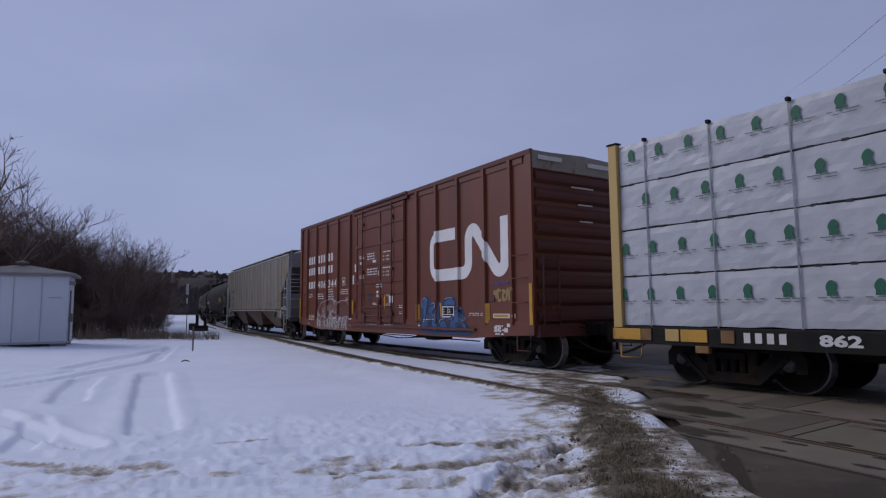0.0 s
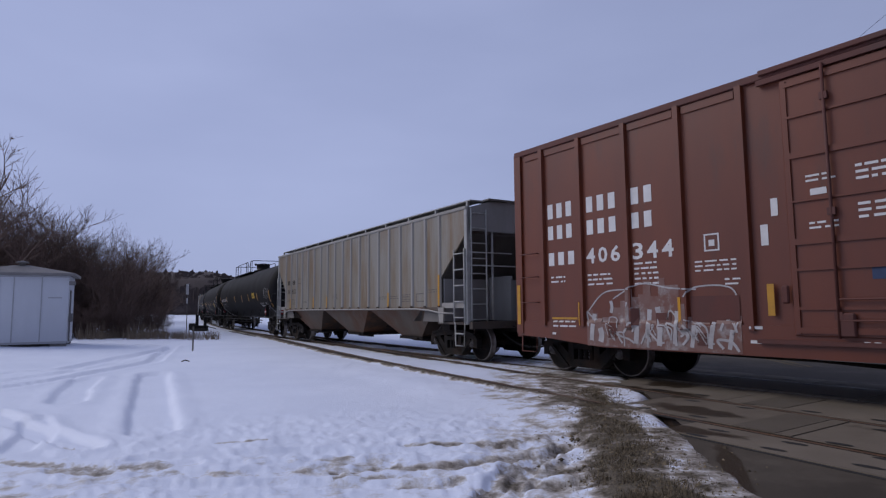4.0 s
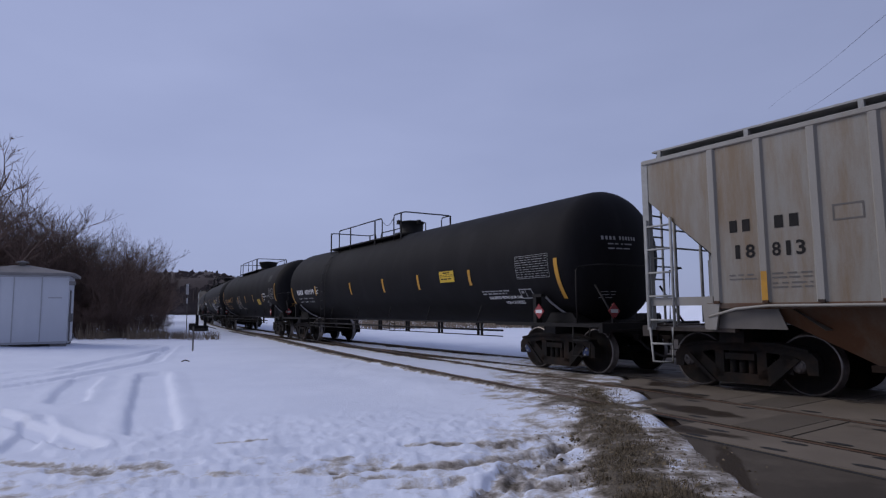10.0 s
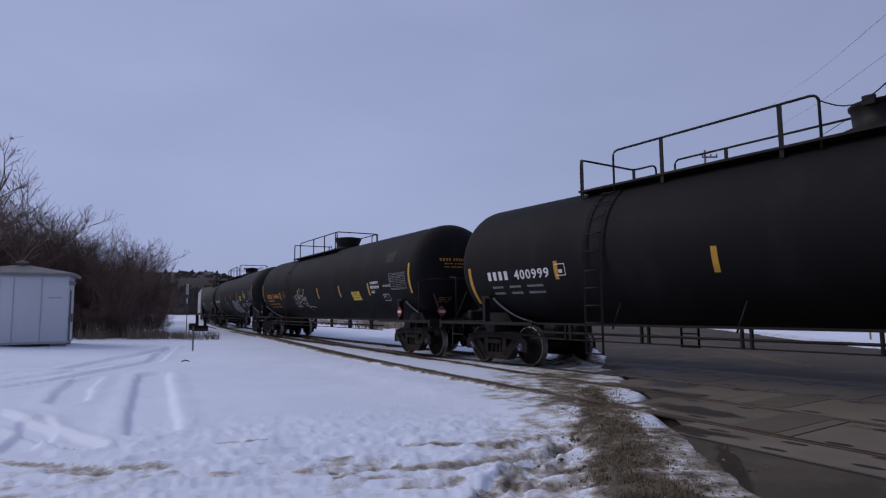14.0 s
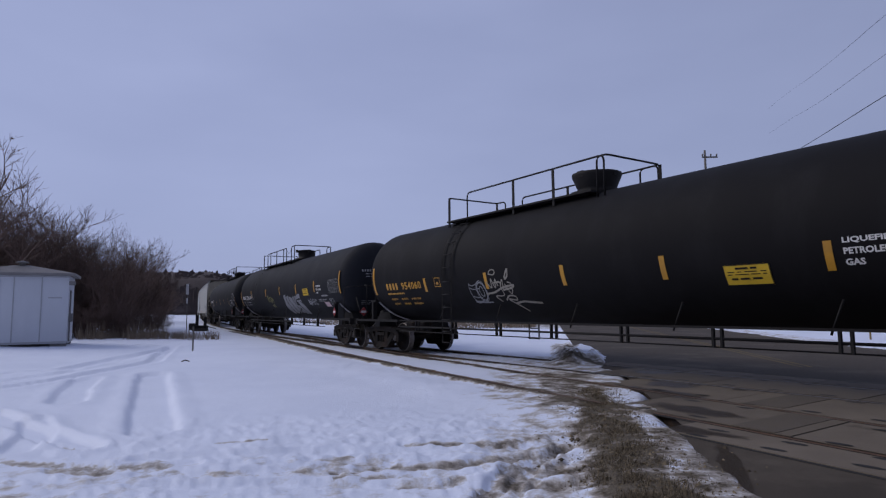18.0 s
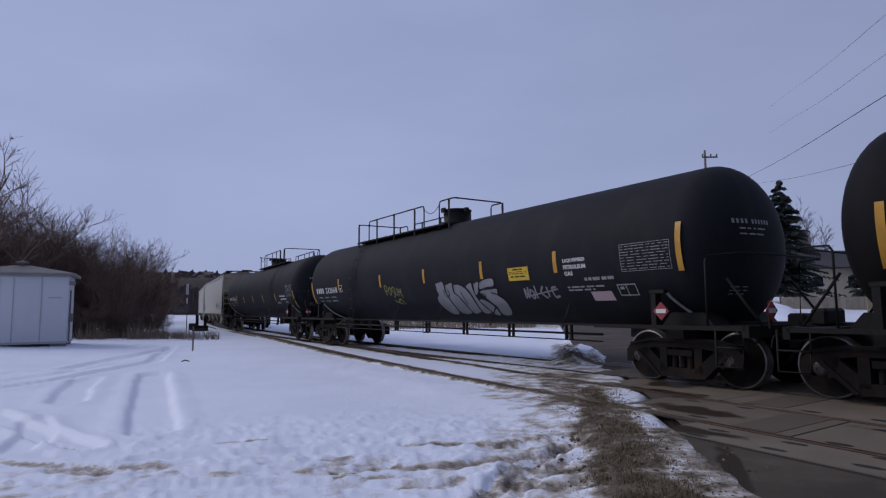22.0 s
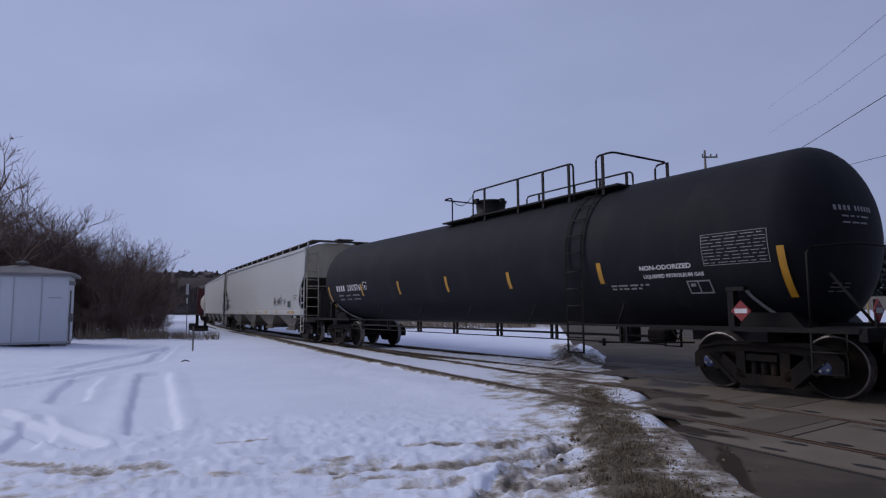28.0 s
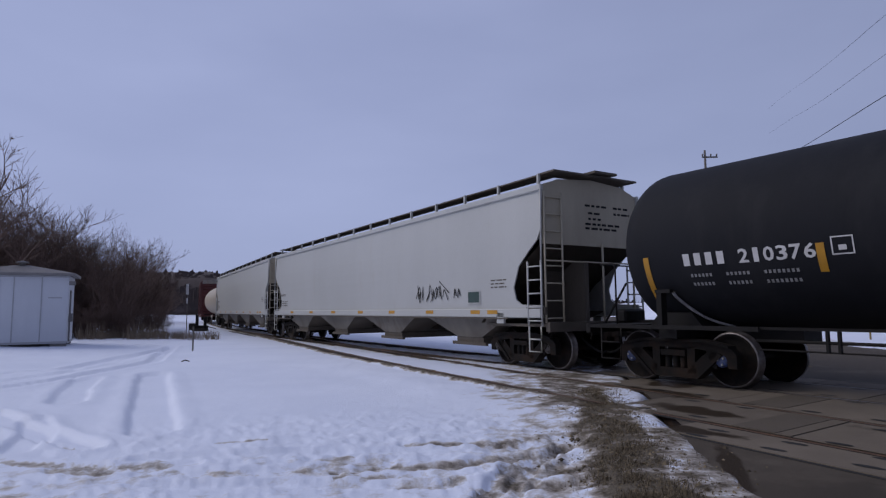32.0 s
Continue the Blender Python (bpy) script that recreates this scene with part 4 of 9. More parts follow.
def make_coupler(parent, x, sgn, reach):
    """Draft pocket, shank, knuckle head and lift lever; reach is the distance from x to the joint."""
    along = lambda a, b2: (min(x + sgn * a, x + sgn * b2), max(x + sgn * a, x + sgn * b2))
    bm = boxes((*along(0, reach - 0.1), -0.07, 0.07, 0.79, 0.93), (*along(0, max(0.12, reach - 0.5)), -0.17, 0.17, 0.74, 1.0))
    prism(bm, [(x + sgn * (reach - 0.32), -0.09), (x + sgn * (reach - 0.20), -0.17), (x + sgn * (reach - 0.02), -0.19), (x + sgn * (reach + 0.06), -0.12), (x + sgn * (reach - 0.06), -0.02), (x + sgn * (reach - 0.04), 0.08), (x + sgn * (reach + 0.10), 0.16), (x + sgn * (reach - 0.10), 0.20), (x + sgn * (reach - 0.32), 0.09)], "z", 0.72, 1.02)
    box(bm, *along(reach - 0.2, reach - 0.08), -0.16, -0.06, 0.60, 0.74)
    part("coupler", bm, M["under"], parent)
    bm = bmesh.new()
    bent_pipe(bm, [(x + sgn * 0.22, -1.36, 0.72), (x + sgn * 0.22, -1.30, 0.90), (x + sgn * 0.30, -0.30, 0.92), (x + sgn * (reach - 0.15), -0.12, 0.70)], 0.014, 0.08)
    part("uncoupling_lever", bm, M["under"], parent)
    bm = bmesh.new()
    pts = [(x + sgn * (0.05 + (reach - 0.03) * k / 10), -0.38 + 0.08 * k / 10, 0.74 - 0.34 * math.sin(math.pi * 0.56 * k / 10)) for k in range(11)]
    tube(bm, pts, 0.026, 7)
    part("air_hose", bm, M["black"], parent)
    part("angle_cock", bevelled(boxes((*along(0.0, 0.14), -0.44, -0.32, 0.68, 0.80)), 0.02), M["under"], parent)


CARS = []
WAGON_GROUP = "cars of the passing train"


def start_car(name, label, category, u0, u1, trucks, cap="cap_plain", couple=0.35):
    """A car's root with trucks and couplers; u0 and u1 are its end places along the train."""
    c, half = (u0 + u1) / 2, (u1 - u0) / 2
    car = thing(name, label, category, WAGON_GROUP)
    for x in trucks:
        make_truck(car, x, cap)
    for sgn in (-1, 1):
        make_coupler(car, sgn * (half - 0.25), sgn, 0.25 + half_gap(u1 if sgn > 0 else u0, sgn))
    CARS.append((car, c, trucks))
    return car, half


# ---- paint, lettering and strips that lie on a side: a map takes (x, z) to the surface ----
def flat_side(y, off=0.005):
    return lambda x, z: Vector((x, -y - off, z))


def ribbed_side(y, ribs, half_w, deep, off=0.005, sill=(-9, 0)):
    """Follows posts that stand out, and below sill[0] the sill's own plane sill[1]."""
    def at(x, z):
        d = min([abs(x - r) for r in ribs])
        k = 1 - smooth(half_w, half_w + 0.03, d)
        return Vector((x, -max(y + deep * k * smooth(0.95, 0.98, z), sill[1] if z < sill[0] else 0) - off, z))
    return at


def drum_side(radius, zc, off=0.006):
    def at(x, z):
        d = max(-0.98, min(0.98, (z - zc) / radius))
        a = math.asin(d)
        return Vector((x, -math.cos(a) * (radius + off), zc + math.sin(a) * (radius + off)))
    return at


def patch(bm, at, x0, x1, z0, z1, mi=0, slant=0.0, cell=0.12):
    """A painted rectangle on a side."""
    nx, nz = max(1, int((x1 - x0) / cell)), max(1, int((z1 - z0) / cell))
    g = [[bm.verts.new(at(x0 + (x1 - x0) * i / nx + slant * j / nz, z0 + (z1 - z0) * j / nz)) for j in range(nz + 1)] for i in range(nx + 1)]
    for i in range(nx):
        for j in range(nz):
            bm.faces.new([g[i][j], g[i + 1][j], g[i + 1][j + 1], g[i][j + 1]]).material_index = mi


def outline_box(bm, at, x0, x1, z0, z1, t=0.02, mi=0):
    for r in ((x0, x1, z0, z0 + t), (x0, x1, z1 - t, z1), (x0, x0 + t, z0 + t, z1 - t), (x1 - t, x1, z0 + t, z1 - t)):
        patch(bm, at, *r, mi)


def stroke(bm, at, pts, width, mi=0, step=0.04, across=2):
    """A painted band of even width along a chain of (x, z)."""
    fine = [Vector(pts[0])]
    for a, b2 in zip(pts, pts[1:]):
        a, b2 = Vector(a), Vector(b2)
        n = max(1, int((b2 - a).length / step))
        fine += [a.lerp(b2, (k + 1) / n) for k in range(n)]
    rows = []
    for i, p in enumerate(fine):
        d = (fine[min(i + 1, len(fine) - 1)] - fine[max(i - 1, 0)]).normalized()
        nrm = Vector((-d.y, d.x)) * width / 2
        rows.append([bm.verts.new(at(*(p + nrm * (2 * k / across - 1)))) for k in range(across + 1)])
    for a, b2 in zip(rows, rows[1:]):
        for k in range(across):
            bm.faces.new([a[k], b2[k], b2[k + 1], a[k + 1]]).material_index = mi


def curve_chain(pts, n=8):
    """Catmull-Rom through the points, for hand-drawn lines."""
    p = [pts[0], *pts, pts[-1]]
    out = []
    for i in range(1, len(p) - 2):
        for k in range(n):
            t = k / n
            out.append(tuple(0.5 * (2 * p[i][d] + (p[i + 1][d] - p[i - 1][d]) * t + (2 * p[i - 1][d] - 5 * p[i][d] + 4 * p[i + 1][d] - p[i + 2][d]) * t * t + (3 * p[i][d] - p[i - 1][d] - 3 * p[i + 1][d] + p[i + 2][d]) * t ** 3) for d in (0, 1)))
    return out + [tuple(pts[-1])]


def blob(bm, at, pts, mi=0):
    """A filled hand-drawn patch: a fan about its middle."""
    ring = curve_chain([*pts, pts[0]], 5)[:-1]
    cx, cz = sum(p[0] for p in ring) / len(ring), sum(p[1] for p in ring) / len(ring)
    mid = bm.verts.new(at(cx, cz))
    loops = [[bm.verts.new(at(cx + (x - cx) * k, cz + (z - cz) * k)) for x, z in ring] for k in (0.4, 0.75, 1.0)]
    n = len(ring)
    for i in range(n):
        bm.faces.new([mid, loops[0][i], loops[0][(i + 1) % n]]).material_index = mi
        for a, b2 in zip(loops, loops[1:]):
            bm.faces.new([a[i], b2[i], b2[(i + 1) % n], a[(i + 1) % n]]).material_index = mi


def lettering(bm, at, text, x, z, height, width=None, mi=0, bold=0.022):
    """Characters of the built-in font, from x, standing on z."""
    cu = bpy.data.curves.new("letters", "FONT")
    cu.body, cu.size, cu.resolution_u, cu.offset = text, 1.0, 2, bold
    ob = bpy.data.objects.new("letters", cu)
    me = bpy.data.meshes.new_from_object(ob)
    co = [v.co.copy() for v in me.vertices]
    x0, x1 = min(c.x for c in co), max(c.x for c in co)
    z0, z1 = min(c.y for c in co), max(c.y for c in co)
    k = height / (z1 - z0)
    kx = (width / (x1 - x0)) if width else k
    vs = [bm.verts.new(at(x + (c.x - x0) * kx, z + (c.y - z0) * k)) for c in co]
    for p in me.polygons:
        f = bm.faces.new([vs[i] for i in p.vertices])
        f.material_index = mi
    bpy.data.objects.remove(ob)
    bpy.data.meshes.remove(me)
    bpy.data.curves.remove(cu)


def spaced(bm, at, text, x, z, height, width, mi=0, fill=0.74):
    """Narrow characters set apart, each in its own cell."""
    cell = width / (len(text) - 1 + fill)
    for i, ch in enumerate(text):
        q = cell * fill * (0.5 if ch == "1" else 1.0)
        lettering(bm, at, ch, x + i * cell + (cell * fill - q) / 2, z, height, q, mi, 0.0 if ch == "1" else 0.02)


def blocks(bm, at, n, x, z, height, width, mi=0):
    """n plain letter-sized bars."""
    w = width / n
    for i in range(n):
        patch(bm, at, x + i * w + w * 0.12, x + i * w + w * 0.70, z + height * 0.04, z + height * 0.96, mi)


def word_bars(bm, at, x0, x1, z, height, seed, mi=0):
    """One unreadable line as a row of plain bars."""
    rng = random.Random(seed)
    x = x0
    while x < x1 - 0.03:
        w = min(rng.uniform(0.06, 0.22), x1 - x)
        patch(bm, at, x, x + w, z, z + height, mi)
        x += w + rng.uniform(0.025, 0.06)


def ladder(bm, x0, x1, y, z0, z1, rungs, r=0.02, bend=None):
    """Two stiles and rungs in an upright plane y."""
    for x in (x0, x1):
        tube(bm, [(x, y, z0), (x, y, z1)], r * 1.3, 6)
    for i in range(rungs):
        z = z0 + 0.12 + (z1 - z0 - 0.24) * i / max(1, rungs - 1)
        tube(bm, [(x0, y, z), (x1, y, z)], r, 6)


def side_ladder(bm, y0, y1, x, z0, z1, rungs, r=0.02):
    for y in (y0, y1):
        tube(bm, [(x, y, z0), (x, y, z1)], r * 1.3, 6)
    for i in range(rungs):
        z = z0 + 0.12 + (z1 - z0 - 0.24) * i / max(1, rungs - 1)
        tube(bm, [(x, y0, z), (x, y1, z)], r, 6)


# ---- lumber flat car ----
def build_lumber_car():
    u0, u1 = 51.3, 73.7
    car, half = start_car("centerbeam_flatcar", "black and yellow centre-beam flat car with yellow end bulkheads", "freight car", u0, u1, (-9.0, 9.0))
    part("deck", bevelled(boxes((-half + 0.15, half - 0.15, -1.45, 1.45, 0.86, 1.0)), 0.015), M["black"], car)
    for sgn in (-1, 1):
        bm = boxes((-half + 0.2, half - 0.2, sgn * 1.47 - 0.04, sgn * 1.47 + 0.04, 0.70, 0.98))
        part("side_sill", bm, M["black"], car)
        for x0, x1, tone in ((-11.03, -10.42, "bulkhead"), (-10.41, -10.20, "rust_plate"), (-9.92, -9.66, "bulkhead_faded"), (-9.63, -9.15, "bulkhead"), (-8.92, -8.70, "rust_plate"), (8.7, 9.15, "bulkhead"), (9.2, 9.7, "bulkhead_faded"), (10.4, 11.03, "bulkhead")):
            part("sill_plate", bevelled(boxes((x0, x1, sgn * 1.52 - 0.012, sgn * 1.52 + 0.012, 0.765, 0.965)), 0.006), M[tone], car, "rust-streaked yellow sill plate")
        for x in (-9.26, 9.26):
            part("jacking_pad", bevelled(boxes((x - 0.12, x + 0.12, sgn * 1.47 - 0.05, sgn * 1.47 + 0.05, 0.59, 0.71)), 0.012), M["rust_plate"], car)
        bm = bmesh.new()
        tube(bm, [(-10.9, sgn * 1.46, 0.80), (-10.88, sgn * 1.50, 0.45), (-10.45, sgn * 1.50, 0.45), (-10.43, sgn * 1.46, 0.80)], 0.018, 6)
        part("sill_step", bm, M["bulkhead"], car)
    part("centre_sill", boxes((-half + 0.6, half - 0.6, -0.3, 0.3, 0.5, 0.88)), M["black"], car)
    part("centre_beam", boxes((-half + 0.4, half - 0.4, -0.04, 0.04, 1.0, 4.36)), M["bulkhead"], car)
    for sgn in (-1, 1):
        bm = boxes((sgn * (half - 0.28) - 0.05, sgn * (half - 0.28) + 0.05, -1.40, 1.40, 1.0, 4.36))
        for y in (-1.42, -0.7, 0, 0.7, 1.42):
            part("bulkhead_post", bevelled(boxes((sgn * (half - 0.25) - 0.10, sgn * (half - 0.25) + 0.10, y - 0.06, y + 0.06, 0.86, 4.40)), 0.012), M["bulkhead_faded"], car)
            part("post_cap", boxes((sgn * (half - 0.25) - 0.115, sgn * (half - 0.25) + 0.115, y - 0.075, y + 0.075, 4.40, 4.43)), M["under"], car)
        part("bulkhead", bm, M["bulkhead_faded"], car, "yellow steel end bulkhead")
        bm = bmesh.new()
        side_ladder(bm, -1.35, -0.95, sgn * (half - 0.08), 1.0, 4.3, 9, 0.016)
        part("end_ladder", bm, M["bulkhead"], car)
    rng = random.Random(4)
    layer = [(1.02, 1.885), (1.915, 2.735), (2.765, 3.575), (3.605, 4.34)]
    first = (-10.83, -10.75, -10.86, -10.55)
    mark_z = (1.57, 2.40, 3.28, 4.12)
    cols = [-half + 0.36 + 3.55 * k for k in range(7)]
    for sgn in (-1, 1):
        for k, x in enumerate(cols[:-1]):
            for z0, z1 in layer:
                bm = bmesh.new()
                nx, nz = 24, 8
                face = {}
                for i in range(nx + 1):
                    for j in range(nz + 1):
                        px, pz = x + 3.558 * i / nx, z0 + (z1 - z0) * j / nz
                        bulge = 0.014 * noise.noise((px * 2, pz * 2, sgn * 5)) + 0.013 * noise.noise((px * 1.2 - pz * 4, pz * 9 + px * 3, z0)) * (1 - j / nz) + 0.009 * noise.noise((px * 3 + pz * 7, pz * 5 - px * 2, z0)) + (0.010 if 0 < j < nz else 0)
                        face[i, j] = bm.verts.new((x + 3.558 * i / nx, sgn * (1.395 + bulge), z0 + (z1 - z0) * j / nz + (0.014 * noise.noise((px * 2.5, z1, 2)) if j in (0, nz) else 0)))
                back = {}
                for i in (0, nx):
                    for j in (0, nz):
                        back[i, j] = bm.verts.new((x + 3.558 * i / nx, sgn * 0.07, z0 + (z1 - z0) * j / nz))
                for i in range(nx):
                    for j in range(nz):
                        bm.faces.new([face[i, j], face[i + 1, j], face[i + 1, j + 1], face[i, j + 1]])
                bm.faces.new([face[i, nz] for i in range(nx + 1)] + [back[nx, nz], back[0, nz]])
                bm.faces.new([face[0, j] for j in range(nz + 1)] + [back[0, nz], back[0, 0]])
                bm.faces.new([face[nx, j] for j in range(nz + 1)] + [back[nx, nz], back[nx, 0]])
                bm.faces.new([face[i, 0] for i in range(nx + 1)] + [back[nx, 0], back[0, 0]])
                bmesh.ops.recalc_face_normals(bm, faces=list(bm.faces))
                bundle = part("lumber_package", bm, M["wrap"], car, "package of lumber in white printed wrap")
                if sgn < 0 and k < 3:
                    at = flat_side(1.418, 0.012)
                    row = layer.index((z0, z1))
                    zc = mark_z[row] - 0.10
                    for n in range(19):
                        px = first[row] + n * 0.582 - 0.08
                        if not x < px + 0.08 <= x + 3.558:
                            continue
                        pr = bmesh.new()
                        blob(pr, at, [(px + q, zc + h) for q, h in ((0.015, 0.0), (0.02, 0.06), (0.005, 0.11), (0.02, 0.165), (0.055, 0.205), (0.09, 0.215), (0.125, 0.19), (0.14, 0.14), (0.125, 0.09), (0.14, 0.045), (0.15, 0.0), (0.105, 0.0), (0.085, 0.03), (0.06, 0.0))])
                        word_bars(pr, at, px - 0.1, px + 0.34, zc - 0.030, 0.015, n + int(z0 * 10) + k, 1)
                        word_bars(pr, at, px - 0.02, px + 0.28, zc - 0.075, 0.013, n + 7 + k, 1)
                        part("printed_mark", pr, [M["green"], M["print_grey"]], bundle, "green printed emblem")
    bm = bmesh.new()
    for z in (1.90, 2.75, 3.59):
        for x in cols[:-1]:
            for q in np.arange(0.2, 3.4, 0.62):
                for sgn in (-1, 1):
                    box(bm, x + q, x + q + 0.09, min(sgn * 0.1, sgn * 1.40), max(sgn * 0.1, sgn * 1.40), z - 0.022, z + 0.022)
            box(bm, x, x + 3.5, -1.37, 1.37, z - 0.016, z + 0.016)
    part("dunnage", bm, M["dunnage"], car, "dark spacer boards between lumber layers")
    for x in (-10.26, -9.01, -7.74, -6.5, -5.2, -3.9, -2.6, -1.0, 1.0, 3.0, 5.0, 7.0, 9.0, 10.4):
        bm = boxes((x - 0.011, x + 0.011, -1.432, -1.424, 0.98, 4.36), (x - 0.014, x + 0.014, -1.43, 0.0, 4.355, 4.362))
        part("load_strap", bm, M["strap"], car)
        part("strap_winch", bevelled(boxes((x - 0.032, x + 0.032, -1.46, -1.37, 4.33, 4.39)), 0.01), M["black"], car)
    bm = bmesh.new()
    at = flat_side(1.513)
    blocks(bm, at, 4, -8.58, 0.78, 0.165, 0.70)
    part("letter_blocks", bm, M["white"], car, "white stencilled letter blocks")
    bm = bmesh.new()
    lettering(bm, at, "862", -7.50, 0.78, 0.165, 0.53, bold=0.04)
    part("lettering", bm, M["white"], car, "white stencilled number")


build_lumber_car()


# ---- brick red boxcar ----
def build_boxcar(name, label, u0, u1, red, dark, plain=False):
    car, half = start_car(name, label, "freight car", u0, u1, (-6.05, 6.25))
    hw, z0, z1 = 1.545, 0.98, 4.77
    ribs = [-6.7, -5.64, -4.52, -3.4, -2.3, 2.5, 3.55, 4.61, 5.77, 6.79]
    bm = boxes((-half + 0.06, half - 0.06, -hw, hw, z0, z1))
    part("shell", bm, red, car)
    for sgn in (-1, 1):
        for x in ribs:
            bm = bmesh.new()
            prism(bm, [(x - 0.07, sgn * hw), (x - 0.05, sgn * (hw + 0.07)), (x + 0.05, sgn * (hw + 0.07)), (x + 0.07, sgn * hw)], "z", z0, z1 - 0.04)
            part("side_post", bm, red, car)
        bm = bmesh.new()
        # side sill, deeper under the door
        prism(bm, [(-half + 0.05, z0 + 0.08), (half - 0.05, z0 + 0.08), (half - 0.05, 0.76), (half - 1.0, 0.72), (5.2, 0.62), (-5.2, 0.60), (-half + 1.0, 0.72), (-half + 0.05, 0.76)], "y", sgn * 1.50, sgn * 1.575)
        part("side_sill", bm, red, car)
        part("top_chord", bevelled(boxes((-half + 0.03, half - 0.03, sgn * 1.55 - 0.05, sgn * 1.55 + 0.05, z1 - 0.06, z1 + 0.06)), 0.012), dark, car)
        # fascia under the eave between the posts, louvre and hinge blocks at the end bays
        for x0, x1 in zip([-half + 0.25, *ribs], [*ribs, half - 0.25]):
            if x1 - x0 < 2:
                part("eave_fascia", boxes((x0 + 0.09, x1 - 0.09, sgn * (hw + 0.012) - 0.012, sgn * (hw + 0.012) + 0.012, z1 - 0.20, z1 - 0.07)), red, car)
        part("end_louvre", bevelled(boxes((5.93, 6.13, sgn * (hw + 0.012) - 0.012, sgn * (hw + 0.012) + 0.012, 1.50, 1.66)), 0.006), dark, car)
        # corner posts
        for e in (-1, 1):
            part("corner_post", boxes((e * (half - 0.12) - 0.10, e * (half - 0.12) + 0.10, sgn * 1.56 - 0.035, sgn * 1.56 + 0.035, 0.80, z1)), red, car)
        # sliding plug door with frame, rails and rods
        door = part("plug_door", bevelled(boxes((-1.68, 1.80, sgn * 1.575 - 0.03, sgn * 1.575 + 0.03, 0.92, 4.60)), 0.01), red, car)
        yy = sgn * 1.612
        for z, t in ((4.50, 0.03), (4.02, 0.018), (3.46, 0.045), (2.80, 0.014), (2.23, 0.045), (1.84, 0.018), (1.30, 0.02), (1.0, 0.04)):
            part("door_stiffener", boxes((-1.62, 1.74, yy - 0.02, yy + (0.035 if t > 0.04 else 0.02), z - t, z + t)), red, door)
        # locking gear: gear boxes, hand lever and keepers
        for x, z, w2, h in ((-1.0, 1.08, 0.11, 0.16), (0.2, 1.02, 0.10, 0.14), (-1.75, 1.50, 0.05, 0.13), (0.2, 1.62, 0.06, 0.10)):
            part("door_gear", bevelled(boxes((x - w2, x + w2, yy + sgn * 0.03 - 0.03, yy + sgn * 0.03 + 0.03, z - h, z + h)), 0.02), dark, door)
        bm = bmesh.new()
        tube(bm, [(0.2, sgn * 1.68, 1.66), (0.22, sgn * 1.69, 1.30), (0.17, sgn * 1.68, 0.98)], 0.022, 6)
        part("hand_lever", bm, dark, door)
        for x in (-1.62, 0.18, 1.74):
            part("door_post", boxes((x - 0.035, x + 0.035, yy - 0.015, yy + 0.035, 0.95, 4.56)), red, door)
        bm = bmesh.new()
        for x in (-1.08, 1.06):
            tube(bm, [(x, sgn * 1.66, 0.90), (x, sgn * 1.66, 4.66)], 0.022, 6)
            for z in (1.2, 2.6, 4.2):
                box(bm, x - 0.05, x + 0.05, sgn * 1.645 - 0.03, sgn * 1.645 + 0.03, z - 0.05, z + 0.05)
        for z in (1.42, 1.14):
            tube(bm, [(-1.1, sgn * 1.66, z), (1.08, sgn * 1.66, z)], 0.016, 6)
        part("locking_rod", bm, dark, door)
        part("lower_door_rail", boxes((-2.2, 5.4, sgn * 1.60 - 0.04, sgn * 1.60 + 0.04, 0.80, 0.86)), dark, car)
        part("upper_door_rail", boxes((-2.0, 2.0, sgn * 1.60 - 0.035, sgn * 1.60 + 0.035, 4.62, 4.70)), dark, car)
        part("door_gutter", bevelled(boxes((-1.96, 1.96, sgn * 1.58 - 0.07, sgn * 1.58 + 0.07, 4.76, 4.84)), 0.01), dark, car)
        # grab irons and sill step at the ends
        bm = bmesh.new()
        for e in (-1, 1):
            for z in (1.46, 2.0, 2.5):
                tube(bm, [(e * 6.86, sgn * 1.56, z), (e * 6.86, sgn * 1.64, z), (e * 7.36, sgn * 1.64, z), (e * 7.36, sgn * 1.56, z)], 0.013, 6)
            tube(bm, [(e * 6.95, sgn * 1.56, 0.8), (e * 6.95, sgn * 1.58, 0.42), (e * 7.4, sgn * 1.58, 0.42), (e * 7.4, sgn * 1.56, 0.8)], 0.018, 6)
        part("grab_iron", bm, dark, car)
    # roof with cross seams
    bm = bmesh.new()
    prism(bm, [(-1.56, z1 + 0.02), (0, z1 + 0.08), (1.56, z1 + 0.02), (1.56, z1 - 0.05), (-1.56, z1 - 0.05)], "x", -half + 0.04, half - 0.04)
    for k in range(13):
        x = -half + 0.3 + k * (2 * half - 0.6) / 12
        for s2 in (-1, 1):
            prism(bm, [(0, z1 + 0.08), (s2 * 1.56, z1 + 0.02), (s2 * 1.56, z1 + 0.05), (0, z1 + 0.11)], "x", x - 0.04, x + 0.04)
    part("roof", bm, M["galv"], car, "galvanised roof sheets")
    # ends: horizontal corrugations under a bare top plate
    for e in (-1, 1):
        bm = bmesh.new()
        x0 = e * (half - 0.06)
        for k in range(9):
            zc = 1.15 + 0.385 * k
            prism(bm, [(x0, zc - 0.15), (x0 + e * 0.075, zc - 0.07), (x0 + e * 0.085, zc), (x0 + e * 0.075, zc + 0.07), (x0, zc + 0.15)], "y", -1.46, 1.46)
        part("end_corrugation", bm, dark, car, "corrugated dark red end wall")
        part("end_plate", boxes((min(x0, x0 + e * 0.05), max(x0, x0 + e * 0.05), -1.55, 1.55, 4.40, 4.80)), M["end_plate"], car, "bare beige-grey top end plate with worn red paint")
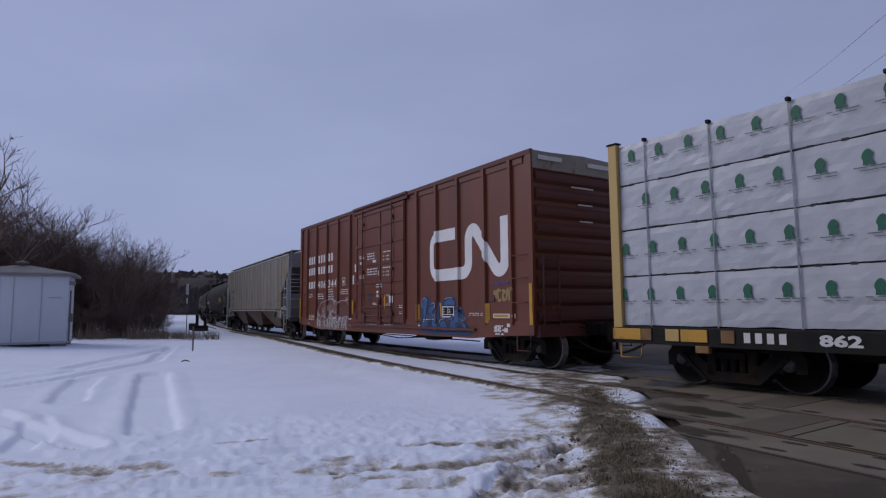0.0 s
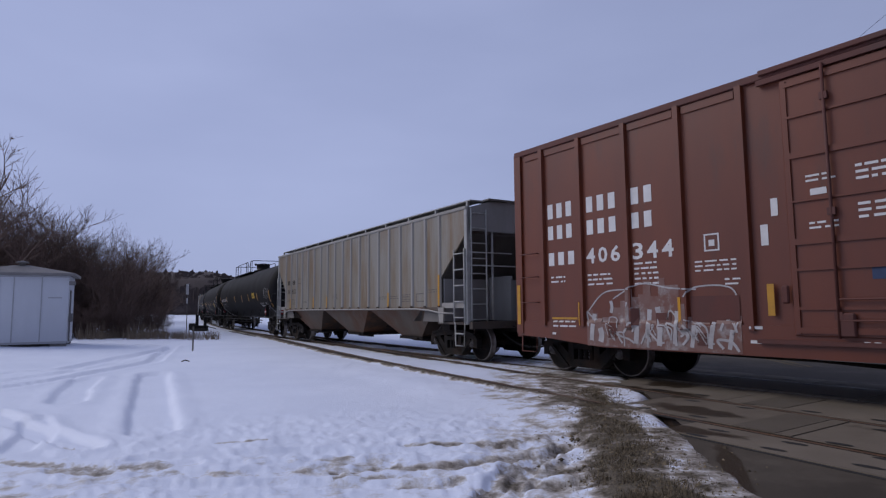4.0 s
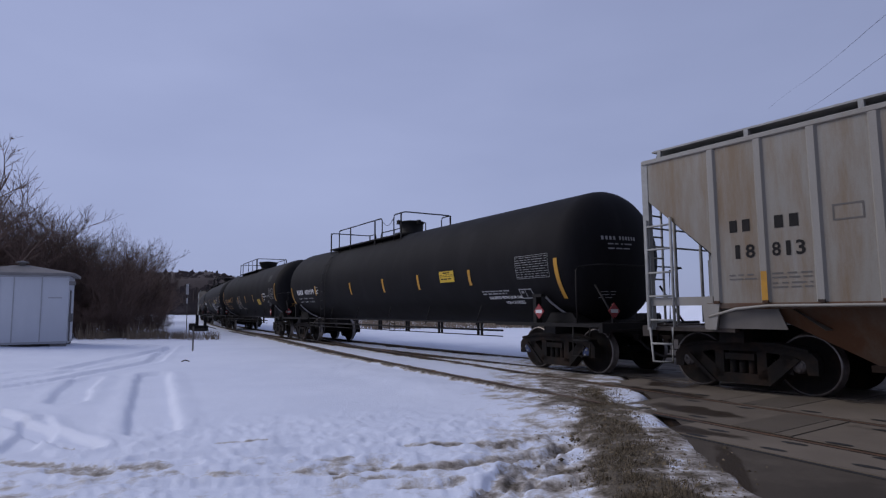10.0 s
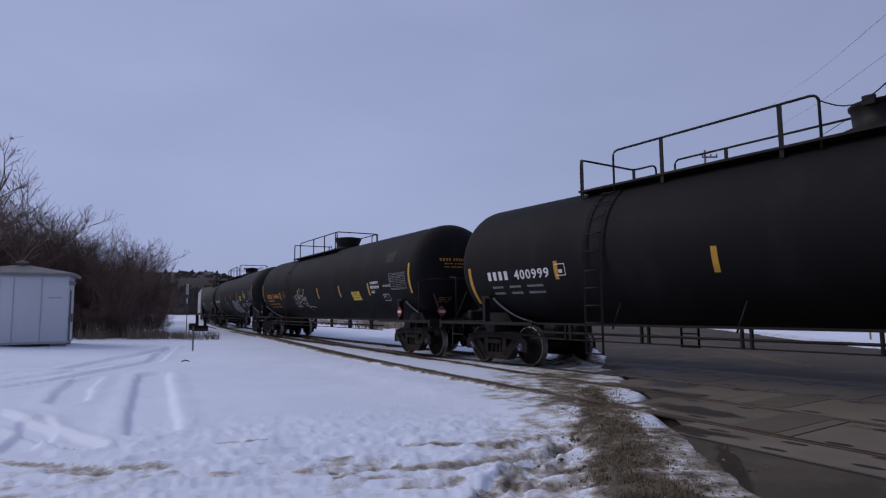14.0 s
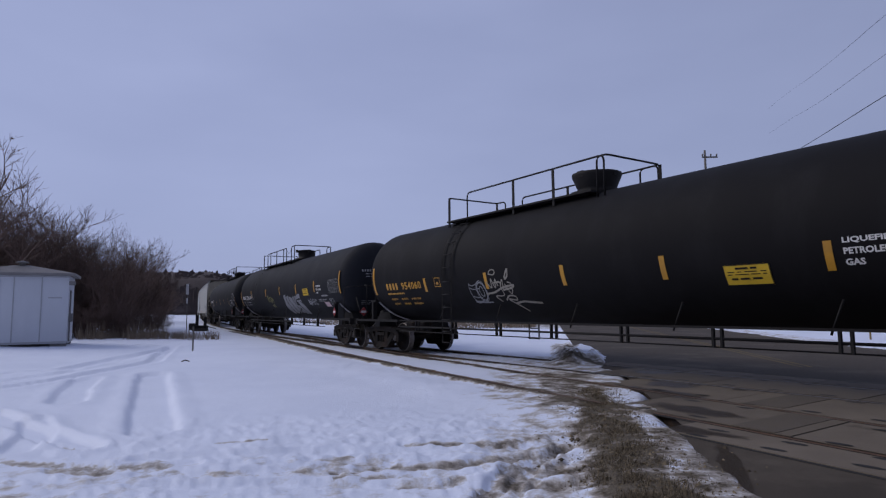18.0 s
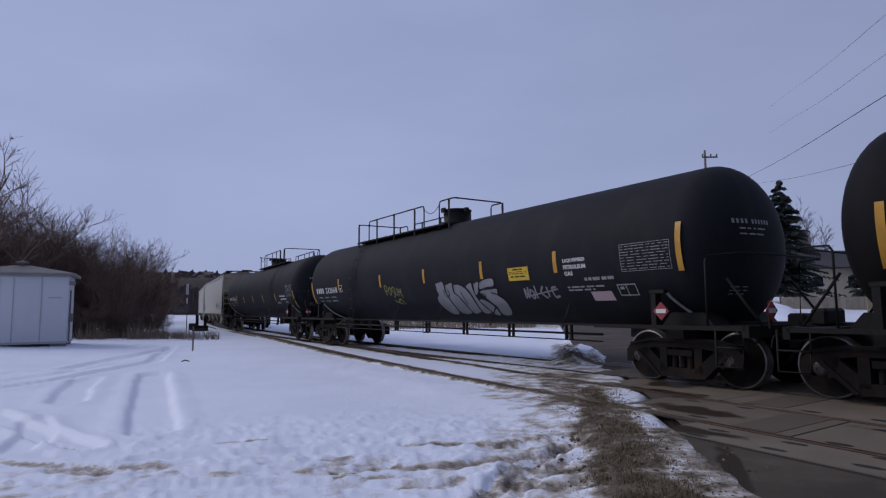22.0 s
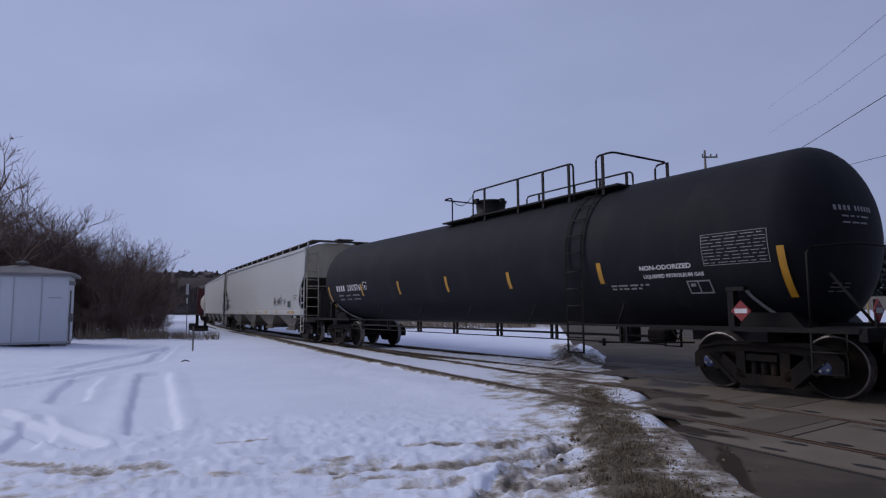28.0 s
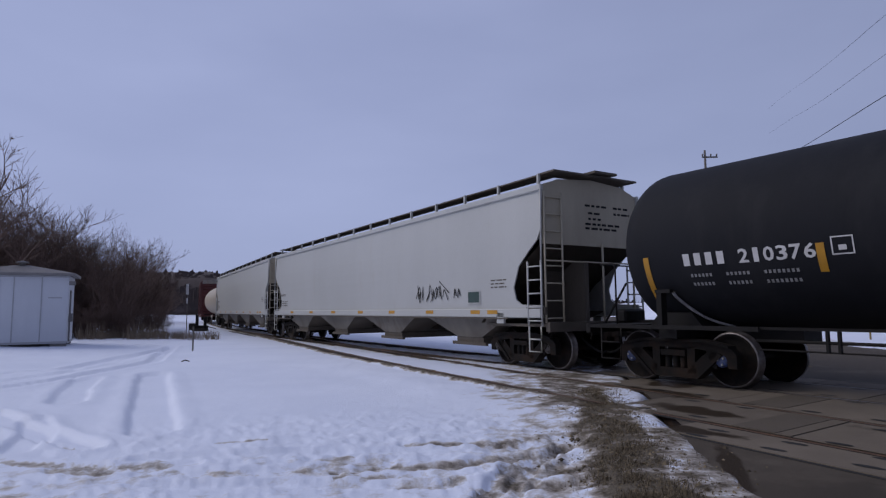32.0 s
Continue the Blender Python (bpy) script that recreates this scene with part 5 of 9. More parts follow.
        part("end_sill", boxes((min(x0, x0 + e * 0.12), max(x0, x0 + e * 0.12), -1.5, 1.5, 0.72, 0.98)), dark, car)
        bm = bmesh.new()
        side_ladder(bm, 0.95 * -e, 1.4 * -e, x0 + e * 0.16, 0.95, 2.5, 5, 0.014)
        tube(bm, [(x0 + e * 0.2, -1.2, 1.35), (x0 + e * 0.2, 1.2, 1.35)], 0.02, 6)
        part("end_ladder", bm, dark, car)
        at = None
        if not plain and e > 0:
            bm = bmesh.new()
            for (y0, y1, z) in ((-1.42, -0.72, 4.60), (0.1, 0.80, 4.58), (-0.45, 0.25, 4.05), (-0.25, 0.2, 3.66), (-0.22, 0.2, 3.28)):
                box(bm, x0 + 0.092, x0 + 0.097, y0, y1, z, z + (0.1 if z > 4.4 else 0.03))
            part("end_stencil", bm, M["white"], car)
    part("centre_sill", boxes((-half + 0.3, half - 0.3, -0.28, 0.28, 0.55, 0.98), (-1.2, 0.2, 0.5, 1.1, 0.35, 0.7), (2.0, 2.5, -1.0, -0.4, 0.45, 0.8)), M["under"], car)
    bm = bmesh.new()
    for (a, b2) in (((-4.5, -1.0, 0.55), (4.6, -0.9, 0.5)), ((-3.0, -1.2, 0.62), (0.5, -1.1, 0.45)), ((0.5, -1.1, 0.45), (4.9, -1.15, 0.66))):
        tube(bm, [a, b2], 0.018, 6)
    part("brake_rod", bm, M["under"], car)
    if plain:
        return car
    side = ribbed_side(hw, ribs, 0.056, 0.071, sill=(1.075, 1.575))
    # the big white looped emblem, one bent band
    bm = bmesh.new()
    band = [(4.56, 3.295), (3.72, 3.295)]
    band += [(3.62 + 0.28 * math.cos(a), 3.015 + 0.28 * math.sin(a)) for a in np.linspace(math.pi / 2, math.pi, 7)]
    band += [(3.62 + 0.28 * math.cos(a), 2.52 + 0.28 * math.sin(a)) for a in np.linspace(math.pi, 1.5 * math.pi, 7)]
    band += [(4.78 + 0.28 * math.cos(a), 2.52 + 0.28 * math.sin(a)) for a in np.linspace(-math.pi / 2, 0, 7)]
    band += [(5.26 + 0.20 * math.cos(a), 3.06 + 0.24 * math.sin(a)) for a in np.linspace(math.pi, 0.25 * math.pi, 8)]
    band += [(6.32 + 0.21 * math.cos(a), 2.45 + 0.22 * math.sin(a)) for a in np.linspace(1.22 * math.pi, 2 * math.pi, 8)]
    band += [(6.53, 3.48)]
    stroke(bm, side, band, 0.315, 0, 0.02, 12)
    part("painted_emblem", bm, M["logo"], car, "big white looped painted emblem")
    bm = bmesh.new()
    for z, h, groups in ((3.18, 0.33, ((-6.59, 3, 0.78), (-5.52, 3, 0.82), (-4.45, 2, 0.56))), (2.74, 0.31, ((-6.59, 3, 0.78), (-5.52, 3, 0.82), (-4.45, 2, 0.54))), (2.20, 0.29, ((-6.59, 3, 0.83),))):
        for x, n, width in groups:
            blocks(bm, side, n, x, z, h, width)
    spaced(bm, side, "406", -5.52, 2.19, 0.30, 0.82)
    spaced(bm, side, "344", -4.42, 2.19, 0.30, 0.84)
    part("number_lettering", bm, M["white"], car, "white stencilled number")
    bm = bmesh.new()
    k = 0
    for x0, x1, z, h, rows in ((-6.5, -6.1, 1.95, 0.05, 2), (-5.5, -4.9, 1.95, 0.05, 3), (-4.4, -3.9, 2.1, 0.05, 5), (-3.2, -2.5, 2.05, 0.04, 3), (-2.7, -2.45, 1.75, 0.04, 2), (-6.45, -5.8, 1.05, 0.05, 2),
                              (2.85, 3.4, 1.05, 0.03, 2), (5.05, 5.75, 1.22, 0.025, 2), (6.15, 6.5, 0.92, 0.05, 3), (6.6, 6.75, 0.92, 0.12, 1)):
        group = bmesh.new()
        for r in range(rows):
            k += 1
            word_bars(group, side, x0, x1, z - r * h * 1.8, h * 0.65, k)
        part("stencil", group, M["white"], car, "small white data stencil")
    dside = flat_side(1.606)
    for x0, x1, z, rows, h in ((-1.40, -1.02, 3.12, 2, 0.035), (-0.78, -0.20, 3.15, 3, 0.045), (0.385, 0.95, 3.13, 1, 0.045), (-1.39, -1.02, 2.46, 2, 0.035), (-0.78, -0.02, 2.64, 3, 0.045), (0.37, 1.12, 2.63, 1, 0.045), (-0.07, 0.34, 2.12, 2, 0.04),
                           (0.62, 0.86, 1.80, 2, 0.022), (0.60, 0.90, 1.50, 3, 0.022), (1.46, 1.74, 1.44, 2, 0.03), (1.46, 1.74, 1.27, 2, 0.03), (-0.83, -0.07, 0.855, 1, 0.02), (0.46, 1.15, 0.86, 1, 0.02)):
        group = bmesh.new()
        for r in range(rows):
            k += 1
            word_bars(group, dside, x0, x1, z - r * h * 1.9, h * 0.8, k)
        part("stencil", group, M["white"], car, "small white data stencil")
    for x, z in ((0.40, 2.99), (0.40, 2.88), (0.40, 2.50), (0.40, 2.39)):
        patch(bm, dside, x, x + 0.05, z, z + 0.045)
        blocks(bm, dside, 3, x + 0.18, z, 0.045, 0.24)
    lettering(bm, dside, "SEAL", -0.36, 1.49, 0.07, 0.30)
    stroke(bm, dside, [(0.13 + 0.07 * math.cos(a), 2.51 + 0.075 * math.sin(a)) for a in np.linspace(0, 6.2832, 17)], 0.03)
    patch(bm, dside, 0.11, 0.15, 2.47, 2.55)
    for x0, x1, z0b, z1b in ((0.80, 1.07, 1.54, 1.75), (-0.07, 0.07, 1.74, 1.93), (-1.35, -1.14, 2.86, 2.95), (-0.36, -0.12, 2.86, 2.94)):
        patch(bm, dside, x0, x1, z0b, z1b)
    plate = bmesh.new()
    patch(plate, dside, -0.68, -0.44, 1.67, 1.83)
    part("maker_plate", plate, M["navy_paint"], car, "small dark blue plate")
    outline_box(bm, side, -3.02, -2.76, 2.22, 2.50, 0.025)
    patch(bm, side, -2.94, -2.84, 2.30, 2.40)
    for x0, x1, z in ((6.11, 6.24, 0.87), (6.27, 6.38, 0.87), (6.11, 6.24, 0.80), (6.27, 6.38, 0.80), (-6.47, -6.37, 0.80), (-2.33, -2.16, 0.79), (-2.32, -2.14, 1.0), (2.55, 2.66, 0.86)):
        patch(bm, side, x0, x1, z, z + 0.045)
    patch(bm, side, 6.50, 6.63, 0.80, 0.90)
    patch(bm, side, -2.10, -1.99, 2.23, 2.54)
    patch(bm, side, -1.93, -1.83, 2.65, 2.91)
    part("stencil_panel", bm, M["white"], car, "small white data stencils")
    for x, za, zb in ((-7.46, 0.99, 1.84), (-5.72, 1.0, 1.45), (-3.5, 1.05, 1.5), (-1.98, 1.2, 1.66), (0.535, 1.38, 1.80), (2.56, 1.02, 1.47), (3.72, 1.02, 1.49), (5.88, 1.0, 1.46), (7.47, 0.98, 1.88)):
        bm = bmesh.new()
        (patch(bm, flat_side(1.602 if abs(x) > 1 else 1.615), x - 0.05, x + 0.05, za, zb) if abs(x) > 7 or abs(x) < 2 else patch(bm, ribbed_side(hw, ribs, 0.056, 0.071, 0.008), x - 0.05, x + 0.05, za, zb))
        part("reflective_strip", bm, M["yellow"], car, "yellow reflective strip")
    bm = bmesh.new()
    patch(bm, side, 6.05, 6.88, 1.12, 1.22, 1)
    patch(bm, ribbed_side(hw, ribs, 0.056, 0.071, 0.009), 6.08, 6.85, 1.14, 1.20, 0)
    patch(bm, side, -6.5, -5.8, 0.86 + 0.25, 0.90 + 0.25, 0)
    part("yellow_notice", bm, [M["yellow"], M["white"]], car)
    # spray paint: blue letters, pale outlines, ochre tag
    over = ribbed_side(hw, ribs, 0.056, 0.071, 0.009, (1.075, 1.575))
    sides = [ribbed_side(hw, ribs, 0.056, 0.071, q, (1.075, 1.575)) for q in (0.009, 0.012, 0.015)]
    bm = bmesh.new()
    for pts in ([(2.69, 0.70), (2.66, 1.1), (2.68, 1.48), (2.85, 1.68), (3.13, 1.67), (3.3, 1.45), (3.62, 1.58), (3.72, 1.2), (3.7, 0.68)], [(3.66, 0.68), (3.70, 1.2), (3.75, 1.45), (3.95, 1.60), (4.16, 1.66), (4.42, 1.63), (4.75, 1.37), (4.95, 1.05), (5.09, 0.87), (5.12, 0.68)]):
        blob(bm, side, pts)
    part("graffiti_shadow", bm, M["navy_paint"], car, "dark navy spray-painted shadow")
    letters = [[(2.74, 0.86), (2.80, 1.25), (2.72, 1.5), (2.90, 1.62), (3.04, 1.5), (2.96, 1.25), (3.10, 1.08), (3.06, 0.84)],
               [(3.06, 1.30), (3.2, 1.42), (3.5, 1.50), (3.56, 1.36), (3.30, 1.26), (3.22, 1.0), (3.12, 1.05)],
               [(3.30, 0.78), (3.32, 1.08), (3.46, 1.2), (3.60, 1.08), (3.56, 0.78), (3.44, 0.74)],
               [(3.78, 0.76), (3.74, 0.98), (3.9, 1.05), (4.04, 0.98), (4.1, 0.76)],
               [(3.84, 1.42), (3.96, 1.56), (4.12, 1.6), (4.36, 1.58), (4.44, 1.44), (4.2, 1.43)],
               [(4.20, 0.76), (4.22, 1.02), (4.38, 1.08), (4.50, 1.30), (4.66, 1.34), (4.72, 1.08), (4.62, 0.8)],
               [(4.72, 0.78), (4.76, 1.02), (4.90, 1.0), (5.0, 0.80)]]
    for n, pts in enumerate(letters):
        bm = bmesh.new()
        blob(bm, sides[0], pts)
        letter = part("graffiti_letter", bm, M["blue_paint"], car, "blue spray-painted letter")
        bm = bmesh.new()
        chain = curve_chain([*pts, pts[0]], 6)
        stroke(bm, sides[1], chain, 0.018)
        part("letter_outline", bm, M["black"], letter)
        bm = bmesh.new()
        stroke(bm, sides[2], [(x - 0.02, z + 0.025) for x, z in chain[len(chain) // 6:len(chain) // 2]], 0.022)
        part("letter_highlight", bm, M["pale_blue"], letter)
    bm = bmesh.new()
    patch(bm, sides[1], 3.81, 4.38, 1.12, 1.41, 0)
    outline_box(bm, sides[2], 3.81, 4.38, 1.12, 1.41, 0.03, 1)
    patch(bm, sides[2], 4.08, 4.11, 1.20, 1.38, 1)
    patch(bm, sides[2], 3.84, 4.35, 1.185, 1.205, 1)
    for x, z in ((3.86, 1.31), (3.86, 1.25), (4.14, 1.31), (4.14, 1.25)):
        patch(bm, sides[2], x, x + 0.07, z, z + 0.025, 1)
    part("inspection_panel", bm, [M["black"], M["white"]], car, "black stencil panel with a white frame")
    # pale wash and scrawl near the rear truck
    rng = random.Random(8)
    bm = bmesh.new()
    x = -5.53
    while x < -2.5:
        w2 = rng.uniform(0.10, 0.24)
        top = (1.25 + 0.5 * smooth(-5.4, -4.2, x) - 0.55 * smooth(-3.7, -3.4, x)) * rng.uniform(0.85, 1.05)
        patch(bm, side, x, min(x + w2, -2.46), 0.62, top, cell=0.06)
        x += w2
    part("graffiti_wash", bm, M["wash_paint"], car, "thin greyish spray-painted wash")
    bm = bmesh.new()
    for x, z, h, q in ((-5.42, 0.72, 0.5, 0.10), (-5.20, 0.70, 0.26, 0.12), (-4.96, 1.24, 0.22, 0.07), (-4.62, 1.24, 0.2, 0.07), (-4.40, 0.70, 0.64, 0.10), (-4.16, 0.80, 0.5, 0.09), (-3.92, 0.68, 0.66, 0.10), (-3.62, 0.72, 0.55, 0.07), (-3.3, 0.68, 0.36, 0.07), (-2.98, 0.68, 0.42, 0.08), (-2.66, 0.68, 0.30, 0.07)):
        stroke(bm, sides[0], curve_chain([(x, z), (x + 0.03, z + h * 0.5), (x + rng.uniform(-0.04, 0.08), z + h)], 5), q)
    for n in range(22):
        x, z = rng.uniform(-5.5, -2.7), rng.uniform(0.66, 1.05)
        stroke(bm, sides[1], curve_chain([(x, z), (x + rng.uniform(-.1, .15), z + rng.uniform(0.1, .3)), (x + rng.uniform(0.05, .25), z + rng.uniform(0, .2)), (x + rng.uniform(0.1, .3), z + rng.uniform(-.1, .1))], 5), rng.uniform(0.015, 0.045))
    for pts in ([(-5.5, 1.28), (-5.1, 1.62), (-4.5, 1.66)], [(-4.9, 1.5), (-4.3, 1.75), (-3.7, 1.66), (-3.2, 1.62)], [(-3.4, 1.5), (-3.2, 1.66), (-2.6, 1.62), (-2.5, 1.2), (-2.6, 0.9)]):
        stroke(bm, sides[0], curve_chain(pts, 8), 0.025)
    part("silver_graffiti", bm, M["pale_paint"], car, "pale spray-painted scrawl")
    bm = bmesh.new()
    for x, z, w2, h in ((-4.46, 1.02, 0.14, 0.3), (-5.02, 0.78, 0.2, 0.26), (-3.98, 1.0, 0.3, 0.24), (-3.30, 1.09, 0.82, 0.42), (-3.2, 0.72, 0.18, 0.2)):
        patch(bm, sides[1], x, x + w2, z, z + h)
    part("graffiti_dark_fill", bm, M["oxide_dark"], car, "dark painted-out blocks in the scrawl")
    bm = bmesh.new()
    for n in range(5):
        x = 6.10 + n * 0.15
        glyph = [[(0, 0), (0.02, 0.22), (0.09, 0.05), (0.1, 0.24)], [(0.1, 0.2), (0, 0.24), (0.02, 0), (0.12, 0.02)], [(0, 0.22), (0.12, 0.2), (0.02, 0.1), (0.11, 0.0), (0, 0.02)], [(0.01, 0), (0.06, 0.26), (0.12, 0)], [(0, 0.22), (0.14, 0.24), (0.07, 0.24), (0.06, -0.02)]][n]
        stroke(bm, over, curve_chain([(x + q, 1.53 + h) for q, h in glyph], 5), 0.06)
    purple = bmesh.new()
    for n in range(6):
        x = 6.02 + n * 0.13
        stroke(purple, over, curve_chain([(x, 1.86), (x + 0.03, 1.97), (x + 0.07, 1.88), (x + 0.1, 1.96 - 0.04 * (n % 2))], 5), 0.018)
    part("purple_graffiti", purple, M["purple_paint"], car, "thin purple spray-painted scribble")
    part("ochre_graffiti", bm, M["ochre_paint"], car, "ochre spray-painted tag")
    return car


build_boxcar("boxcar", "brick red steel boxcar with plug door and graffiti", 34.37, 49.51, M["oxide"], M["oxide_dark"])


# ---- weathered grey covered hopper ----
def build_grey_hopper():
    car, half = start_car("covered_hopper", "weathered pale grey ribbed covered hopper car with rust streaks", "freight car", 16.33, 32.6, (-6.75, 6.75))
    e0, e1 = -half, half
    body = M["hopper_grey"]
    ribs = [-6.81 + 0.757 * k for k in range(19)]
    outline = [(-6.86, 1.38), (6.86, 1.38), (6.86, 2.16), (e1 - 0.04, 3.25), (e1 - 0.04, 3.88), (e0 + 0.04, 3.88), (e0 + 0.04, 3.25), (-6.86, 2.16)]
    for sgn in (-1, 1):
        bm = bmesh.new()
        prism(bm, outline, "y", sgn * 1.53, sgn * 1.56)
        part("side_sheet", bm, body, car, "grey side sheet streaked with rust")
        for x in ribs:
            bm = bmesh.new()
            prism(bm, [(x - 0.075, sgn * 1.56), (x - 0.045, sgn * 1.60), (x + 0.045, sgn * 1.60), (x + 0.075, sgn * 1.56)], "z", 1.40, 3.84)
            part("side_rib", bm, M["hopper_rib"], car)
            part("rib_foot", boxes((x - 0.03, x + 0.05, sgn * 1.605 - 0.025, sgn * 1.605 + 0.025, 1.385, 1.425)), M["rust_and_chute_shade"], car)
        part("side_sill", bevelled(boxes((-7.0, 7.0, sgn * 1.545 - 0.04, sgn * 1.545 + 0.04, 1.30, 1.39)), 0.012), M["hopper_rust"], car)
        bm = bmesh.new()
        tube(bm, [(-6.95, sgn * 1.60, 1.18), (-6.5, sgn * 1.62, 1.30), (-6.0, sgn * 1.625, 1.345), (0, sgn * 1.625, 1.352), (5.6, sgn * 1.625, 1.345), (6.3, sgn * 1.62, 1.31), (6.85, sgn * 1.60, 1.24), (7.6, sgn * 1.58, 1.22)], 0.022, 8)
        part("train_line_pipe", bm, M["hopper_rib"], car, "pale pipe along the side sill")
        part("top_chord", bevelled(boxes((e0 + 0.02, e1 - 0.02, sgn * 1.545 - 0.05, sgn * 1.545 + 0.05, 3.84, 3.92)), 0.012), M["hopper_rib"], car)
        # running board with legs along the roof edge
        bm = boxes((e0 + 0.1, e1 - 0.1, min(sgn * 0.95, sgn * 1.38), max(sgn * 0.95, sgn * 1.38), 4.08, 4.11))
        for k in range(11):
            x = e0 + 0.25 + k * (2 * half - 0.5) / 10
            box(bm, x - 0.035, x + 0.035, sgn * 1.36 - 0.03, sgn * 1.36 + 0.03, 3.86, 4.09)
        part("running_board", bm, M["ladder"], car, "grey roof walkway on short legs")
    # end slopes, roof, hatch trough
    for e in (-1, 1):
        bm = bmesh.new()
        x1, x2, x3 = e * (half - 0.06), e * 6.88, e * 5.3
        vs = [[bm.verts.new((x, y, z)) for y in (-1.53, 1.53)] for x, z in ((x1, 3.88), (x1, 3.22), (x2, 2.14), (x3, 1.0))]
        for p, q in zip(vs, vs[1:]):
            bm.faces.new([p[0], p[1], q[1], q[0]])
        bmesh.ops.solidify(bm, geom=list(bm.faces), thickness=0.02)
        part("end_slope", bm, M["hopper_end"], car, "dark sloped end sheet")
        bm = bmesh.new()
        prism(bm, [(-1.53, 3.30), (1.53, 3.30), (1.53, 3.88), (0.9, 4.06), (0, 4.12), (-0.9, 4.06), (-1.53, 3.88)], "x", e * (half - 0.05), e * (half - 0.0))
        part("end_sheet", bm, M["hopper_top"], car)
        # bolster web plates and post frame under the slope
        for y in (-1.50, 1.50):
            bm = bmesh.new()
            prism(bm, [(e * 6.84, 1.0), (e * 6.84, 2.16), (e * 6.0, 1.5), (e * 5.8, 1.0)], "y", y - 0.012, y + 0.012)
            part("web_plate", bm, M["hopper_end"], car)
        part("end_web", boxes((min(e * 6.9, e * 6.94), max(e * 6.9, e * 6.94), -1.5, 1.5, 1.02, 2.14), (min(e * 6.9, e * 7.9), max(e * 6.9, e * 7.9), -0.03, 0.03, 1.02, 2.2)), M["hopper_top"], car)
        for y in (-1.52, 1.52):
            part("corner_post", boxes((e * (half - 0.06) - 0.06, e * (half - 0.06) + 0.06, y - 0.05, y + 0.05, 0.95, 3.9)), M["ladder"], car)
        for y in (-0.75, 0.05, 0.8):
            bm = bmesh.new()
            tube(bm, [(e * (half - 0.05), y, 1.05), (e * (half - 0.05), y, 3.3)], 0.03, 6)
            part("end_post", bm, M["ladder"], car)
        bm = bmesh.new()
        tube(bm, [(e * (half + 0.03), -1.5, 2.42), (e * (half + 0.03), 1.5, 2.42)], 0.018, 6)
        tube(bm, [(e * (half + 0.03), -1.5, 2.75), (e * (half + 0.03), -0.2, 2.75)], 0.018, 6)
        part("end_handrail", bm, M["ladder"], car)
        for sgn in (-1, 1):
            bm = bmesh.new()
            # end ladder and side ladder at each corner
            side_ladder(bm, sgn * 1.46, sgn * 1.0, e * (half + 0.04), 0.95, 3.86, 8, 0.017)
            part("end_ladder", bm, M["ladder"], car)
            bm = bmesh.new()
            ladder(bm, e * (half - 0.56), e * (half - 0.08), sgn * 1.60, 1.0, 2.85, 5, 0.019)
            tube(bm, [(e * (half - 0.52), sgn * 1.6, 1.0), (e * (half - 0.50), sgn * 1.6, 0.42), (e * (half - 0.12), sgn * 1.6, 0.42), (e * (half - 0.08), sgn * 1.6, 1.0)], 0.022, 6)
            tube(bm, [(e * (half - 0.50), sgn * 1.6, 0.72), (e * (half - 0.10), sgn * 1.6, 0.72)], 0.02, 6)
            part("side_ladder", bm, M["ladder"], car, "light grey ladder with a stirrup step")
            part("sill_angle", boxes((min(e * 6.9, e * (half - 0.05)), max(e * 6.9, e * (half - 0.05)), sgn * 1.53 - 0.03, sgn * 1.53 + 0.03, 1.36, 1.50), ), M["hopper_rib"], car)
            bm = bmesh.new()
            prism(bm, [(e * 6.76, 1.38), (e * 7.06, 1.38), (e * 7.02, 0.98), (e * 6.84, 0.98)], "y", sgn * 1.585 - 0.02, sgn * 1.585 + 0.02)
            part("jacking_pad", bm, M["hopper_rib"], car)
        part("end_platform", boxes((min(e * 6.6, e * (half + 0.12)), max(e * 6.6, e * (half + 0.12)), -1.5, 1.5, 0.94, 1.0), (min(e * (half), e * (half + 0.14)), max(e * half, e * (half + 0.14)), -1.52, 1.52, 0.84, 1.02)), M["hopper_floor"], car)
        part("crossover_board", boxes((min(e * (half - 0.45), e * (half + 0.12)), max(e * (half - 0.45), e * (half + 0.12)), -0.95, 1.38, 4.1, 4.14), (min(e * (half - 0.2), e * (half + 0.35)), max(e * (half - 0.2), e * (half + 0.35)), 0.15, 0.75, 4.16, 4.2)), M["hopper_end"], car, "steel roof crossover step")
    bm = bmesh.new()
    prism(bm, [(-1.5, 3.87), (-0.9, 4.04), (0, 4.1), (0.9, 4.04), (1.5, 3.87)], "x", e0 + 0.06, e1 - 0.06)
    part("roof", bm, M["hopper_end"], car)
    bm = boxes((-7.3, 7.3, -0.32, 0.32, 4.06, 4.16))
    for k in range(14):
        box(bm, -7.2 + k * 1.1, -7.1 + k * 1.1, -0.36, 0.36, 4.1, 4.19)
    part("hatch_trough", bm, M["hopper_end"], car)
    # three discharge hoppers
    for c in (-4.25, 0.0, 4.25):
        bm = bmesh.new()
        top = [bm.verts.new((c + x, y, 1.36)) for x, y in ((-2.1, -1.5), (2.1, -1.5), (2.1, 1.5), (-2.1, 1.5))]
        bot = [bm.verts.new((c + x, y, 0.52)) for x, y in ((-0.62, -1.02), (0.62, -1.02), (0.62, 1.02), (-0.62, 1.02))]
        # end slopes get the darker rust, with their shade put into the colour
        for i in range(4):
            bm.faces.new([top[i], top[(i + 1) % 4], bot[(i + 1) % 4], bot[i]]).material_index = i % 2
        bm.faces.new(top[::-1])
        bm.faces.new(bot)
